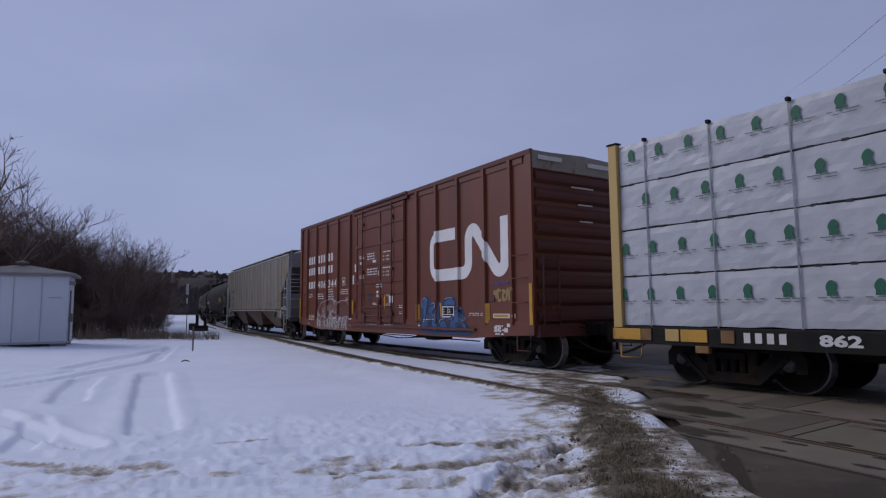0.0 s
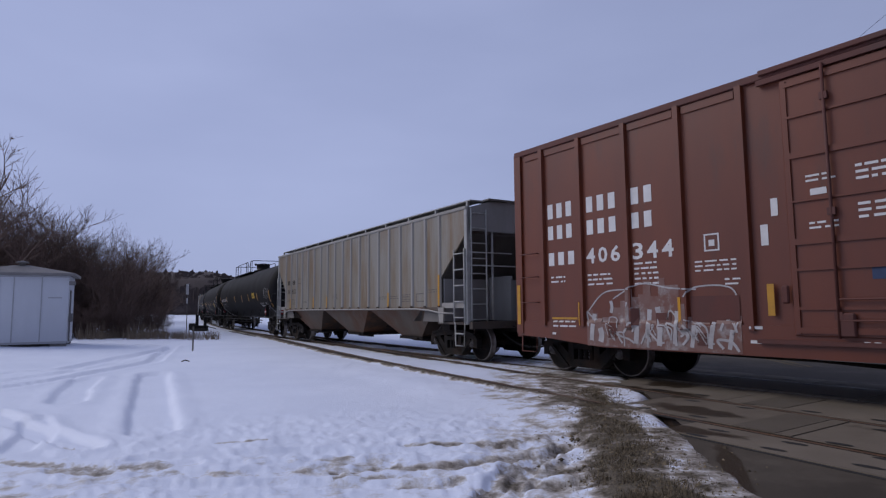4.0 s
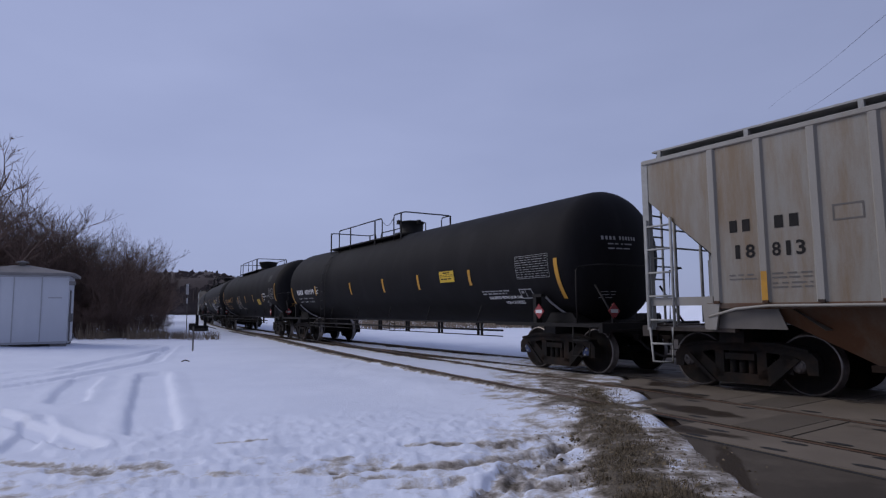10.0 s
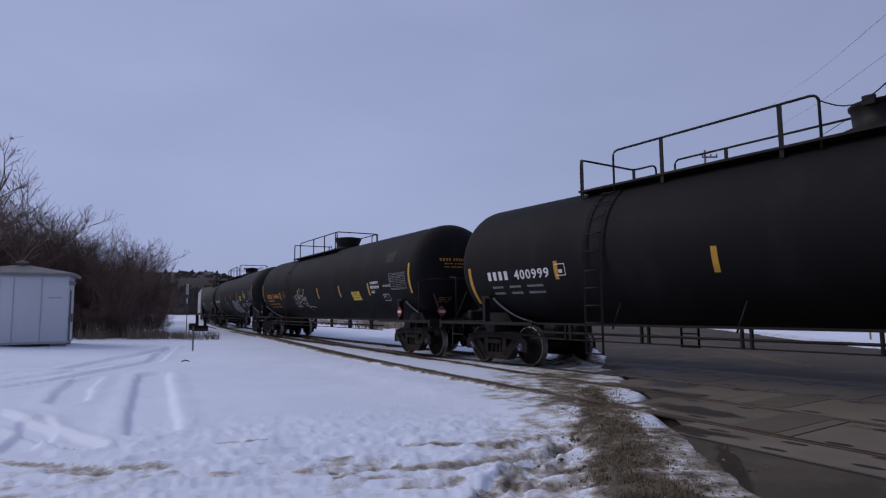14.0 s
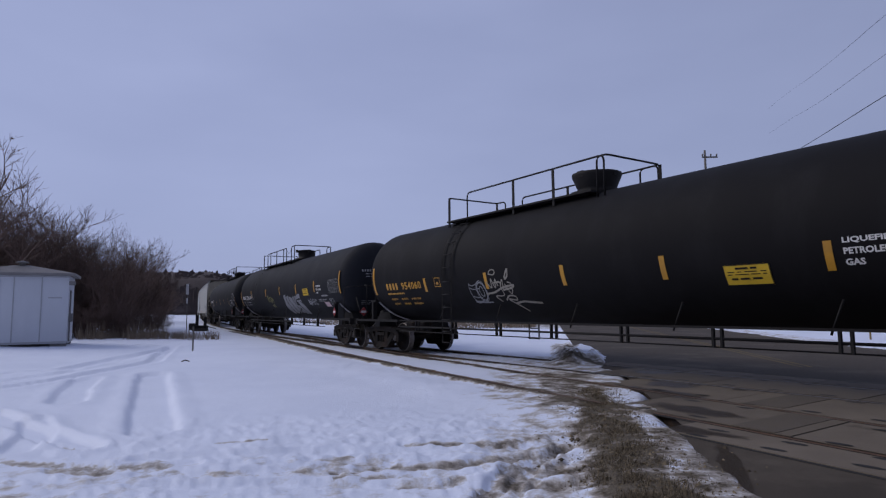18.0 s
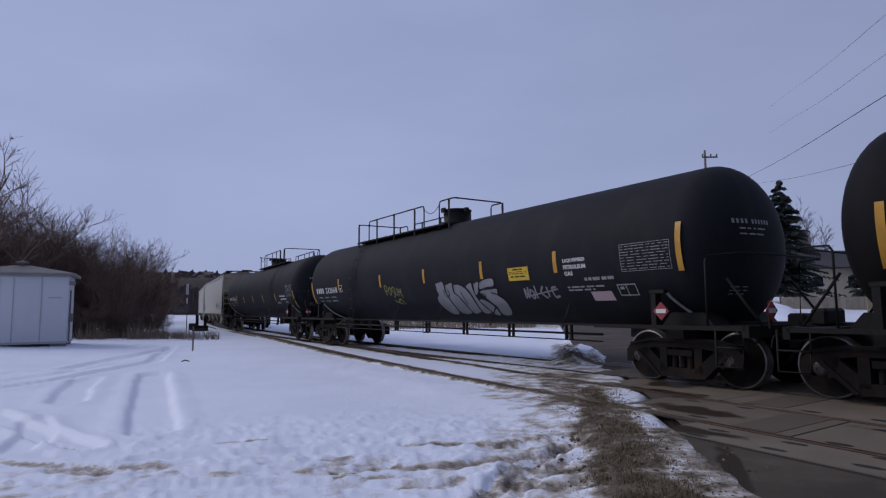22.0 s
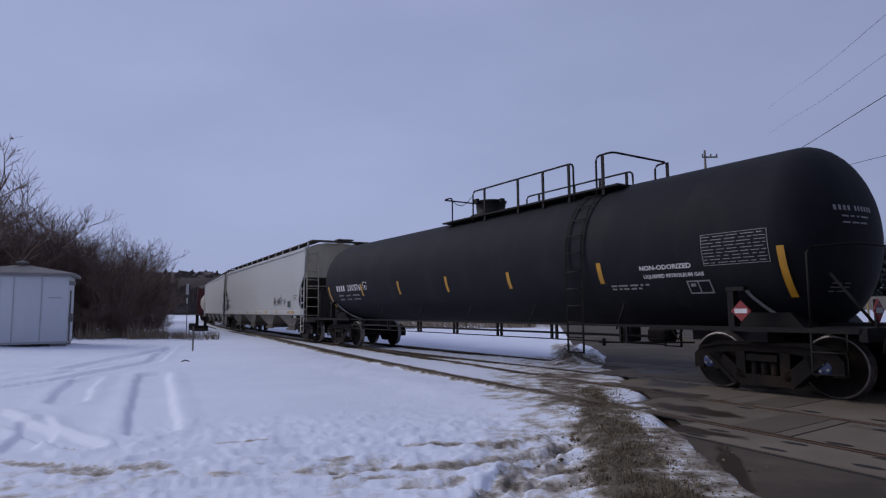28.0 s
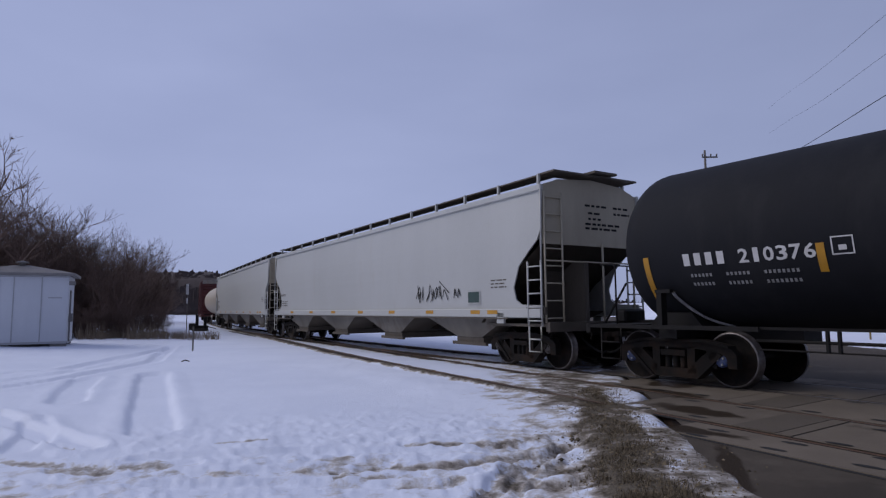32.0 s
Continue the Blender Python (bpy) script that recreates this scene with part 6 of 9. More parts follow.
        bmesh.ops.recalc_face_normals(bm, faces=list(bm.faces))
        hop = part("discharge_hopper", bm, [M["hopper_rust"], M["rust_and_chute_shade"]], car, "rust-stained sloping discharge hopper with shade coloured into its end slopes")
        part("outlet_gate", boxes((c - 0.72, c + 0.72, -1.06, 1.06, 0.44, 0.53), (c - 0.55, c + 0.62, -0.7, -0.6, 0.37, 0.44), (c - 0.5, c + 0.5, -1.12, -1.06, 0.45, 0.5)), M["under"], hop)
    part("centre_sill", boxes((-half + 0.2, half - 0.2, -0.3, 0.3, 0.72, 1.02)), M["under"], car)
    for x in (-6.75, 6.75):
        part("bolster_beam", boxes((x - 0.2, x + 0.2, -1.35, 1.35, 0.78, 0.98)), M["under"], car)
    for x in (-6.05, -3.0, -1.5, 3.8, 6.79):
        bm = bmesh.new()
        r = min(ribs, key=lambda q: abs(q - x))
        patch(bm, flat_side(1.602), r - 0.045, r + 0.045, 1.42, 1.85 if x < 6 else 2.25)
        part("reflective_strip", bm, M["yellow"], car, "yellow reflective strip")
    at = flat_side(1.562)
    bm = bmesh.new()
    blocks(bm, at, 2, -6.58, 2.46, 0.2, 0.40)
    blocks(bm, at, 2, -5.9, 2.46, 0.2, 0.42)
    spaced(bm, at, "18", -6.52, 2.06, 0.21, 0.34)
    spaced(bm, at, "813", -5.93, 2.06, 0.21, 0.46)
    part("number_lettering", bm, M["black"], car, "dark stencilled number")
    bm = bmesh.new()
    outline_box(bm, at, -5.1, -4.72, 2.48, 2.70, 0.02)
    outline_box(bm, at, 5.52, 6.05, 1.55, 1.78, 0.02)
    k = 0
    for x0, x1, z in ((-6.6, -6.15, 1.8), (-5.95, -5.4, 1.8), (-5.95, -5.4, 1.66), (-4.4, -3.9, 1.7), (3.1, 3.6, 1.72), (4.65, 5.15, 1.75), (3.85, 4.4, 1.72), (6.2, 6.65, 1.85), (4.65, 5.2, 1.62), (-1.0, -0.5, 1.9), (-1.0, -0.5, 1.8)):
        for r in range(2):
            k += 1
            word_bars(bm, at, x0, x1, z - r * 0.06, 0.022, k + 50)
    part("stencil_panel", bm, M["hopper_end"], car, "small dark data stencils")
    return car


build_grey_hopper()


# ---- pressure tank cars ----
ZC, RAD = 2.44, 1.475


def tank_shell(rear, front, radius):
    """Profile of a barrel with two-to-one domed ends."""
    depth = radius * 0.55
    dome = [(depth - depth * math.cos(k / 12 * math.pi / 2), radius * math.sin(k / 12 * math.pi / 2)) for k in range(1, 13)]
    prof = [(rear, 0.02)] + [(rear + d, r) for d, r in dome] + [(x, radius) for x in (rear + depth + 2.0, -2.0, 2.0, front - depth - 2.0)]
    return prof + [(front - d, r) for d, r in dome[::-1]] + [(front, 0.02)]


def top_rails(car, rails):
    """Pipe railings round the valve platform: an end loop, side hoops and a front loop across the barrel."""
    w, zt, z_lo = 0.88, 4.50, ZC + RAD - 0.27
    flat = lambda bm, x, y: box(bm, x - 0.035, x + 0.035, y - 0.012, y + 0.012, z_lo, zt)
    for name, (leg, post, corner) in (("end_rail", rails["rear"]), ("front_rail", rails["front"])):
        bm = bmesh.new()
        near = leg if leg is not None else corner
        first = [(leg, -w, z_lo), (leg, -w, zt)] if leg is not None else [(corner, -w, z_lo)]
        bent_pipe(bm, [*first, (corner, -w, zt), (corner, w, zt), (rails["far_leg"][name], w, zt), (rails["far_leg"][name], w, z_lo)])
        for x in post:
            flat(bm, x, -w)
        flat(bm, corner, w)
        part(name, bm, M["black"], car, "black pipe rail across the platform's end")
    for name, y, (h0, h1, posts) in (("near_railing", -w, rails["near"]), ("far_railing", w, rails["far"])):
        bm = bmesh.new()
        bent_pipe(bm, [(h0, y, z_lo), (h0, y, zt), (h1, y, zt), (h1, y, z_lo)])
        for x in posts:
            flat(bm, x, y)
        part(name, bm, M["black"], car, "black pipe railing of the valve platform")
    for x0, x1 in rails.get("chains", ()):
        bm = bmesh.new()
        tube(bm, [(x0 + (x1 - x0) * k / 8, -w, zt - 0.1 - 0.2 * math.sin(math.pi * k / 8)) for k in range(9)], 0.010, 4)
        part("safety_chain", bm, M["black"], car)


def build_tank(label, centre, paint, marks, platform, hatch, ends, cap="cap_plain"):
    """marks: strips, lettering and panels; platform: its ends in x; hatch: the housing's x."""
    half = 9.55
    car, _ = start_car("tank_car", label, "tank car", centre - half - 0.35, centre + half + 0.35, (-8.2, 8.15), cap)
    bm = bmesh.new()
    turned(bm, tank_shell(*ends, RAD), 64, axis="x", centre=(0, 0, ZC), close=True)
    tank = part("tank_shell", bm, paint, car, "long smooth dark tank barrel with domed ends")
    # ladders that hang below the sill and follow the barrel up to the platform
    lx = platform[0] + 0.86 if platform[0] < -4 else 4.62
    for sgn in (-1, 1):
        bm = bmesh.new()
        way = [(sgn * 1.53, z) for z in (0.44, 1.0, 1.7, ZC)] + [(sgn * (RAD + 0.055) * math.cos(a), ZC + (RAD + 0.055) * math.sin(a)) for a in np.linspace(0.15, 1.15, 9)]
        for x in (lx - 0.21, lx + 0.21):
            for (ya, za), (yb, zb) in zip(way, way[1:]):
                vs = [bm.verts.new(p) for p in ((x - 0.03, ya, za), (x + 0.03, ya, za), (x + 0.03, yb, zb), (x - 0.03, yb, zb))]
                f = bm.faces.new(vs)
        bmesh.ops.solidify(bm, geom=list(bm.faces), thickness=0.02)
        for z in (0.46, 0.75, 1.05, 1.38, 1.72, 2.06):
            tube(bm, [(lx - 0.2, sgn * 1.53, z), (lx + 0.2, sgn * 1.53, z)], 0.016, 6)
        for a in np.arange(0.0, 1.1, 0.23):
            y, z = sgn * (RAD + 0.055) * math.cos(a), ZC + (RAD + 0.055) * math.sin(a)
            tube(bm, [(lx - 0.2, y, z), (lx + 0.2, y, z)], 0.011, 6)
        part("side_ladder", bm, M["black"], car, "black ladder up the barrel's flank")
    # stub sills, bolsters, end platforms, end rails
    for e in (-1, 1):
        part("stub_sill", boxes((min(e * 6.4, e * 9.75), max(e * 6.4, e * 9.75), -0.3, 0.3, 0.74, 1.08), (min(e * 8.0, e * 8.35), max(e * 8.0, e * 8.35), -1.3, 1.3, 0.80, 1.02)), M["black"], car)
        bm = bmesh.new()
        for y in (-0.75, 0.75):
            prism(bm, [(e * 7.7, 1.0), (e * 8.75, 1.0), (e * 8.55, 1.24), (e * 7.9, 1.24)], "y", y - 0.25, y + 0.25)
        part("saddle", bm, M["black"], car)
        grow_by = abs(ends[0] if e < 0 else ends[1]) - 9.3
        part("end_platform", boxes((min(e * 8.9, e * (9.72 + grow_by)), max(e * 8.9, e * (9.72 + grow_by)), -1.45, 1.45, 0.98, 1.03), (min(e * (9.66 + grow_by), e * (9.76 + grow_by)), max(e * (9.66 + grow_by), e * (9.76 + grow_by)), -1.48, 1.48, 0.86, 1.04), (min(e * 6.5, e * (9.7 + grow_by)), max(e * 6.5, e * (9.7 + grow_by)), -1.48, -1.42, 0.96, 1.03), (min(e * 6.5, e * (9.7 + grow_by)), max(e * 6.5, e * (9.7 + grow_by)), 1.42, 1.48, 0.96, 1.03)), M["black"], car)
        bm = bmesh.new()
        tube(bm, [(e * (9.05 + grow_by), -1.43, 1.0), (e * (9.05 + grow_by), -1.43, 2.08), (e * (9.1 + grow_by), -1.42, 2.16), (e * (9.5 + grow_by), -1.3, 2.18), (e * (9.62 + grow_by), -1.1, 2.18), (e * (9.62 + grow_by), 1.1, 2.18), (e * (9.5 + grow_by), 1.3, 2.18), (e * (9.1 + grow_by), 1.42, 2.16), (e * (9.05 + grow_by), 1.43, 1.0)], 0.017, 6)
        for y in (-1.0, 1.0):
            tube(bm, [(e * (9.15 + grow_by), y, 1.8), (e * (9.7 + grow_by), y, 1.03)], 0.022, 6)
        part("end_handrail", bm, M["black"], car)
        # ladder step at each corner
        for sgn in (-1, 1):
            bm = bmesh.new()
            tube(bm, [(e * 9.05, sgn * 1.46, 1.0), (e * 9.05, sgn * 1.48, 0.40), (e * 9.5, sgn * 1.48, 0.40), (e * 9.5, sgn * 1.46, 1.0)], 0.018, 6)
            tube(bm, [(e * 9.05, sgn * 1.48, 0.70), (e * 9.5, sgn * 1.48, 0.70)], 0.016, 6)
            part("sill_step", bm, M["black"], car)
        # brake hose up the tank flank
        bm = bmesh.new()
        x = e * 7.95 if e > 0 else -8.15
        pts = curve_chain([(x + 0.1, 1.62), (x + 0.16, 1.5), (x + 0.42, 1.2), (x + 0.75, 1.05)], 5)
        drum = drum_side(RAD, ZC, 0.06)
        tube(bm, [drum(*p) for p in pts], 0.025, 6)
        part("drain_hose", bm, M["hose"], car, "pale rubber hose")
        part("hose_bracket", boxes((x - 0.12, x - 0.02, -1.45, -1.30, 1.0, 1.62), (x - 0.14, x + 0.16, -1.46, -1.34, 1.58, 1.64)), M["black"], car)
        # placard holder with a red diamond
        px = e * 8.1 - 0.02
        bm = bmesh.new()
        yy = -1.50
        d = [(px, 1.43), (px + 0.16, 1.27), (px, 1.11), (px - 0.16, 1.27)]
        prism(bm, d, "y", yy - 0.01, yy + 0.01, 0)
        prism(bm, [(px - 0.10, 1.235), (px + 0.10, 1.235), (px + 0.10, 1.305), (px - 0.10, 1.305)], "y", yy - 0.014, yy - 0.011, 1)
        if e > 0:
            part("placard", bm, [M["red"], M["white"]], car, "red diamond placard with a white bar")
        else:
            bm.free()
    # side rails hung below the near flank on pairs of flat hangers, with slanted braces
    for z, r in ((0.823, 0.026), (0.69, 0.014)):
        bm = bmesh.new()
        tube(bm, [(-6.6, -1.35, z), (6.6, -1.35, z)], r, 6)
        part("handrail", bm, M["black"], car)
    for x in np.arange(-5.53, 5.7, 1.87):
        for dx in (-0.075, 0.075):
            part("rail_hanger", boxes((x + dx - 0.018, x + dx + 0.018, -1.38, -1.32, 0.68, 1.02)), M["black"], car)
    for x in (-4.4, -1.95, 0.55, 3.0, 5.5):
        bm = bmesh.new()
        tube(bm, [(x, -1.34, 0.93), (x + 0.16, -1.27, 1.42)], 0.018, 5)
        part("rail_brace", bm, M["black"], car)
    part("side_angle", boxes((-6.6, 6.6, -1.39, -1.31, 0.985, 1.025)), M["black"], car)
    # brake gear on the end platforms
    part("hand_brake", bevelled(boxes((ends[0] - 0.50, ends[0] - 0.26, -0.55, 0.10, 1.03, 1.30)), 0.04), M["black"], car)
    part("end_gear", bevelled(boxes((9.50, 9.80, -0.20, 0.32, 1.03, 1.22)), 0.04), M["black"], car)
    # running gear details: brake cylinder and pipes
    g = 1 if platform[0] > -4 else -1
    at_x = lambda a, b2: (min(g * a, g * b2), max(g * a, g * b2))
    part("brake_valve", bevelled(boxes((*at_x(5.43, 5.73), -1.2, -0.9, 0.70, 0.98)), 0.03), M["under"], car)
    part("air_reservoir", bevelled(boxes((*at_x(6.05, 6.5), -1.2, -0.85, 0.70, 0.98)), 0.06), M["under"], car)
    bm = bmesh.new()
    tube(bm, [(g * 4.95, -1.22, 0.66), (g * 5.5, -1.24, 0.68), (g * 7.05, -1.2, 0.74)], 0.018, 6)
    tube(bm, [(g * 6.65, -1.3, 1.0), (g * 6.81, -1.3, 0.78), (g * 6.92, -1.3, 1.0)], 0.016, 5)
    tube(bm, [(g * 5.1, -1.25, 0.6), (g * 5.1, -1.25, 0.74)], 0.035, 6)
    part("brake_pipe", bm, M["under"], car)
    # top platform: grating, railings, protective housing
    x0, x1 = platform
    for sgn in (-1, 1):
        part("top_grating", boxes((x0, x1, min(sgn * 0.5, sgn * 0.92), max(sgn * 0.5, sgn * 0.92), ZC + RAD - 0.13, ZC + RAD - 0.09)), M["black"], car)
    top_rails(car, marks["rails"])
    bm = bmesh.new()
    turned(bm, [(ZC + RAD - 0.06, 0.58), (ZC + RAD + 0.04, 0.58), (ZC + RAD + 0.05, 0.40), (ZC + RAD + 0.38, 0.42), (ZC + RAD + 0.40, 0.45), (ZC + RAD + 0.44, 0.45), (ZC + RAD + 0.46, 0.38), (ZC + RAD + 0.50, 0.1)], 28, axis="z", centre=(hatch, 0, 0))
    if marks.get("bowl"):
        bm.free()
        bm = bmesh.new()
        turned(bm, [(ZC + RAD - 0.06, 0.62), (ZC + RAD + 0.02, 0.62), (ZC + RAD + 0.03, 0.42), (ZC + RAD + 0.12, 0.44), (ZC + RAD + 0.40, 0.56), (ZC + RAD + 0.46, 0.56), (ZC + RAD + 0.50, 0.3)], 28, axis="z", centre=(hatch, 0, 0))
    housing = part("valve_housing", bm, M["black"], car, "round black valve housing")
    for hinge in ((hatch - 0.08, hatch + 0.08, -0.54, -0.46, ZC + RAD + 0.34, ZC + RAD + 0.48), (hatch + 0.46, hatch + 0.56, -0.06, 0.06, ZC + RAD + 0.34, ZC + RAD + 0.46)):
        part("housing_hinge", boxes(hinge), M["black"], housing)
    # strips and lettering on the flank
    at = drum_side(RAD, ZC)
    mat = M["yellow"] if marks.get("ink") == "yellow" else M["white"]
    for x, za, zb in marks["strips"]:
        bm = bmesh.new()
        patch(bm, at, x - 0.055, x + 0.055, za, zb, cell=0.08)
        part("reflective_strip", bm, M["yellow"], car, "yellow reflective strip")
    bm = bmesh.new()
    tx, tz = marks["name"]
    blocks(bm, at, 4, tx, tz, 0.215, 0.80)
    part("letter_blocks", bm, mat, car, marks.get("ink", "white") + " stencilled letter blocks")
    bm = bmesh.new()
    spaced(bm, at, marks["number"], tx + 0.98, tz, 0.215, 1.12, 0, 0.84)
    part("number_lettering", bm, mat, car, marks.get("ink", "white") + " stencilled number")
    bm = bmesh.new()
    px = tx + marks.get("plate_at", 2.3)
    outline_box(bm, at, px, px + 0.28, tz + 0.02, tz + 0.27, 0.018)
    patch(bm, at, px + 0.09, px + 0.19, tz + 0.08, tz + 0.15)
    rows = bmesh.new()
    if marks.get("ink") == "yellow":
        word_bars(rows, at, tx + 0.02, tx + 1.05, tz - 0.13, 0.05, 300)
    for xa, xb in ((0.1, 0.5), (0.72, 1.12), (1.32, 1.85)):
        for r in range(2):
            zr = tz - 0.18 - r * 0.14 - (0.12 if marks.get("ink") == "yellow" else 0)
            blocks(rows, at, int((xb - xa) / 0.06), tx + xa, zr, 0.055, xb - xa)
            part("data_lettering", rows, M["stencil"] if mat is M["white"] else mat, car, marks.get("ink", "white") + " weight stencils")
            rows = bmesh.new()
    rows.free()
    part("plate_stencil", bm, mat, car, "small boxed stencil")
    bm = bmesh.new()
    bx, bz = marks["table"]
    for r in range(9):
        word_bars(bm, at, bx, bx + 1.05, bz - 0.05 - r * 0.052, 0.011, int(centre) + r + 400)
    outline_box(bm, at, bx - 0.015, bx + 1.08, bz - 0.5, bz, 0.008)
    part("loading_table", bm, M["stencil"], car, "white stencilled loading table")
    bm = bmesh.new()
    qx, qz = marks["square"]
    outline_box(bm, at, qx, qx + 0.44, qz - 0.22, qz, 0.024)
    patch(bm, at, qx + 0.2, qx + 0.22, qz - 0.2, qz - 0.02)
    patch(bm, at, qx + 0.06, qx + 0.16, qz - 0.1, qz - 0.05)
    part("test_panel", bm, M["stencil"], car, "white stencilled test box")
    for lx0, lx1, lz, h in marks.get("lines", ()):
        bm = bmesh.new()
        word_bars(bm, at, lx0, lx1, lz, h, int(lx0 * 9) + int(lz * 50))
        part("data_line", bm, M["stencil"], car, "faded white stencil line")
    for text, wx, wz, h, width in marks.get("words", ()):
        bm = bmesh.new()
        lettering(bm, at, text, wx, wz, h, width, bold=0.035)
        part("contents_stencil", bm, M["white"], car, "white stencilled contents lettering")
    if "notice" in marks:
        nx, nz = marks["notice"]
        bm = bmesh.new()
        patch(bm, at, nx, nx + 0.74, nz - 0.32, nz, 0)
        up = drum_side(RAD, ZC, 0.010)
        for r, (h, inset) in enumerate(((0.03, 0.2), (0.014, 0.06), (0.014, 0.06), (0.03, 0.1))):
            word_bars(bm, up, nx + inset, nx + 0.74 - inset, nz - (0.075, 0.12, 0.16, 0.235)[r], h, 70 + r, 1)
        outline_box(bm, up, nx, nx + 0.74, nz - 0.32, nz, 0.012, 1)
        part("notice_plate", bm, [M["yellow_sign"], M["black"]], car, "yellow notice panel with dark lines")
    # stencil on the domed end
    bm = bmesh.new()
    head = lambda y, z: Vector((ends[1] - RAD * 0.55 + RAD * 0.55 * math.sqrt(max(0.0, 1 - (y * y + (z - ZC) ** 2) / (RAD * RAD))) + 0.012, y, z))
    turn = lambda x, z: head(x, z)
    paint = M["stencil"] if mat is M["white"] else mat
    blocks(bm, turn, 4, -0.80, 2.735, 0.085, 0.36)
    part("end_mark", bm, paint, car)
    bm = bmesh.new()
    blocks(bm, turn, 6, -0.38, 2.735, 0.085, 0.48)
    part("end_number", bm, paint, car)
    for y0, y1, z, h, seed in ((-0.66, 0.0, 2.64, 0.026, 9), (-0.66, -0.1, 2.545, 0.026, 10), (-0.75, -0.40, 1.66, 0.014, 19), (-0.75, -0.40, 1.60, 0.014, 20), (-0.75, -0.40, 1.54, 0.014, 21)):
        bm = bmesh.new()
        word_bars(bm, turn, y0, y1, z, h, seed)
        part("end_stencil_line", bm, paint, car)
    # placard on the end platform
    bm = bmesh.new()
    prism(bm, [(-1.16, 1.27), (-1.0, 1.43), (-0.84, 1.27), (-1.0, 1.11)], "x", 9.70, 9.715)
    prism(bm, [(-1.10, 1.235), (-0.90, 1.235), (-0.90, 1.305), (-1.10, 1.305)], "x", 9.717, 9.721, 1)
    board = part("placard", bm, [M["red"], M["white"]], car, "red diamond placard with a white bar")
    part("bracket", boxes((9.66, 9.69, -1.03, -0.97, 1.0, 1.42)), M["black"], board)
    return car, at


build_tank("black pressure tank car with white lettering and yellow strips", 5.5, M["tank"], {
    "rails": {"rear": (None, [-5.47], -5.50), "near": (-4.62, -0.74, [-3.49, -1.32]), "far": (-4.42, -0.75, [-3.25]), "front": (0.14, [0.66], 0.91), "far_leg": {"end_rail": -4.90, "front_rail": 0.34}, "chains": [(-0.74, 0.14)]},
    "strips": [(-8.75, 1.47, 2.33), (-5.76, 1.94, 2.32), (-2.19, 1.89, 2.31), (0.46, 1.89, 2.32), (2.75, 1.90, 2.33), (5.38, 1.93, 2.32), (8.58, 1.54, 2.38)],
    "name": (-8.08, 1.99), "number": "400999", "table": (7.27, 2.5), "square": (7.18, 1.78), "notice": (3.95, 2.36),
    "lines": [(5.75, 6.9, 1.74, 0.03), (5.75, 6.7, 1.68, 0.03)], "words": [("LIQUEFIED PETROLEUM GAS", 5.95, 1.56, 0.075, 1.25), ("NON-ODORIZED", 6.5, 1.45, 0.07, 0.7)]},
    (-5.55, 0.45), -0.23, (-9.65, 9.38), "cap")

utl, utl_side = build_tank("black pressure tank car with yellow numbers and a pale graffiti scrawl", -14.85, M["tank"], {
    "bowl": True, "rails": {"rear": (None, [-4.52], -4.55), "near": (-3.65, 1.19, [-1.71, -0.31]), "far": (-3.39, 1.2, [-1.59]), "front": (1.0, [], 1.25), "far_leg": {"end_rail": -4.15, "front_rail": 0.71}, "chains": []},
    "strips": [(-8.1, 1.81, 2.67), (-5.0, 1.83, 2.21), (-2.18, 1.82, 2.22), (0.45, 1.81, 2.23), (2.9, 1.82, 2.23), (5.58, 1.82, 2.23), (8.6, 1.82, 2.7)],
    "name": (-7.34, 1.93), "number": "954060", "plate_at": 2.84, "ink": "yellow", "table": (7.27, 2.45), "square": (6.57, 1.84), "notice": (4.0, 1.99),
    "lines": [(6.75, 7.25, 2.06, 0.06)], "words": [("LIQUEFIED", 5.77, 2.17, 0.09, 0.66), ("PETROLEUM", 5.77, 2.03, 0.09, 0.66), ("GAS", 5.77, 1.88, 0.09, 0.24)]},
    (-4.6, 0.85), 0.2, (-8.95, 9.39))

gat, gat_side = build_tank("dark grey pressure tank car with silver bubble graffiti", -34.3, M["tank_grey"], {
    "rails": {"rear": (None, [-5.62], -5.65), "near": (-4.77, -0.89, [-4.13, -2.85, -1.47]), "far": (-4.57, -0.9, [-3.97, -2.71, -1.75]), "front": (-0.01, [0.51], 0.76), "far_leg": {"end_rail": -5.05, "front_rail": 0.19}, "chains": [(-0.89, -0.01)]},
    "strips": [(-8.9, 1.6, 2.45), (-6.16, 2.06, 2.48), (-2.74, 2.06, 2.45), (0.03, 2.08, 2.48), (2.81, 2.07, 2.5), (5.44, 2.08, 2.53), (8.45, 1.95, 2.78)],
    "name": (-8.46, 1.98), "number": "212668", "table": (7.2, 2.5), "square": (6.96, 1.78), "notice": (3.84, 2.28),
    "lines": [(5.66, 6.7, 1.75, 0.03), (5.66, 6.4, 1.69, 0.03), (6.2, 6.95, 1.88, 0.06)], "words": [("LIQUEFIED", 5.68, 2.26, 0.085, 0.62), ("PETROLEUM", 5.68, 2.13, 0.085, 0.62), ("GAS", 5.68, 2.0, 0.085, 0.24)]},
    (-5.7, 0.3), -0.38, (-9.65, 9.15))

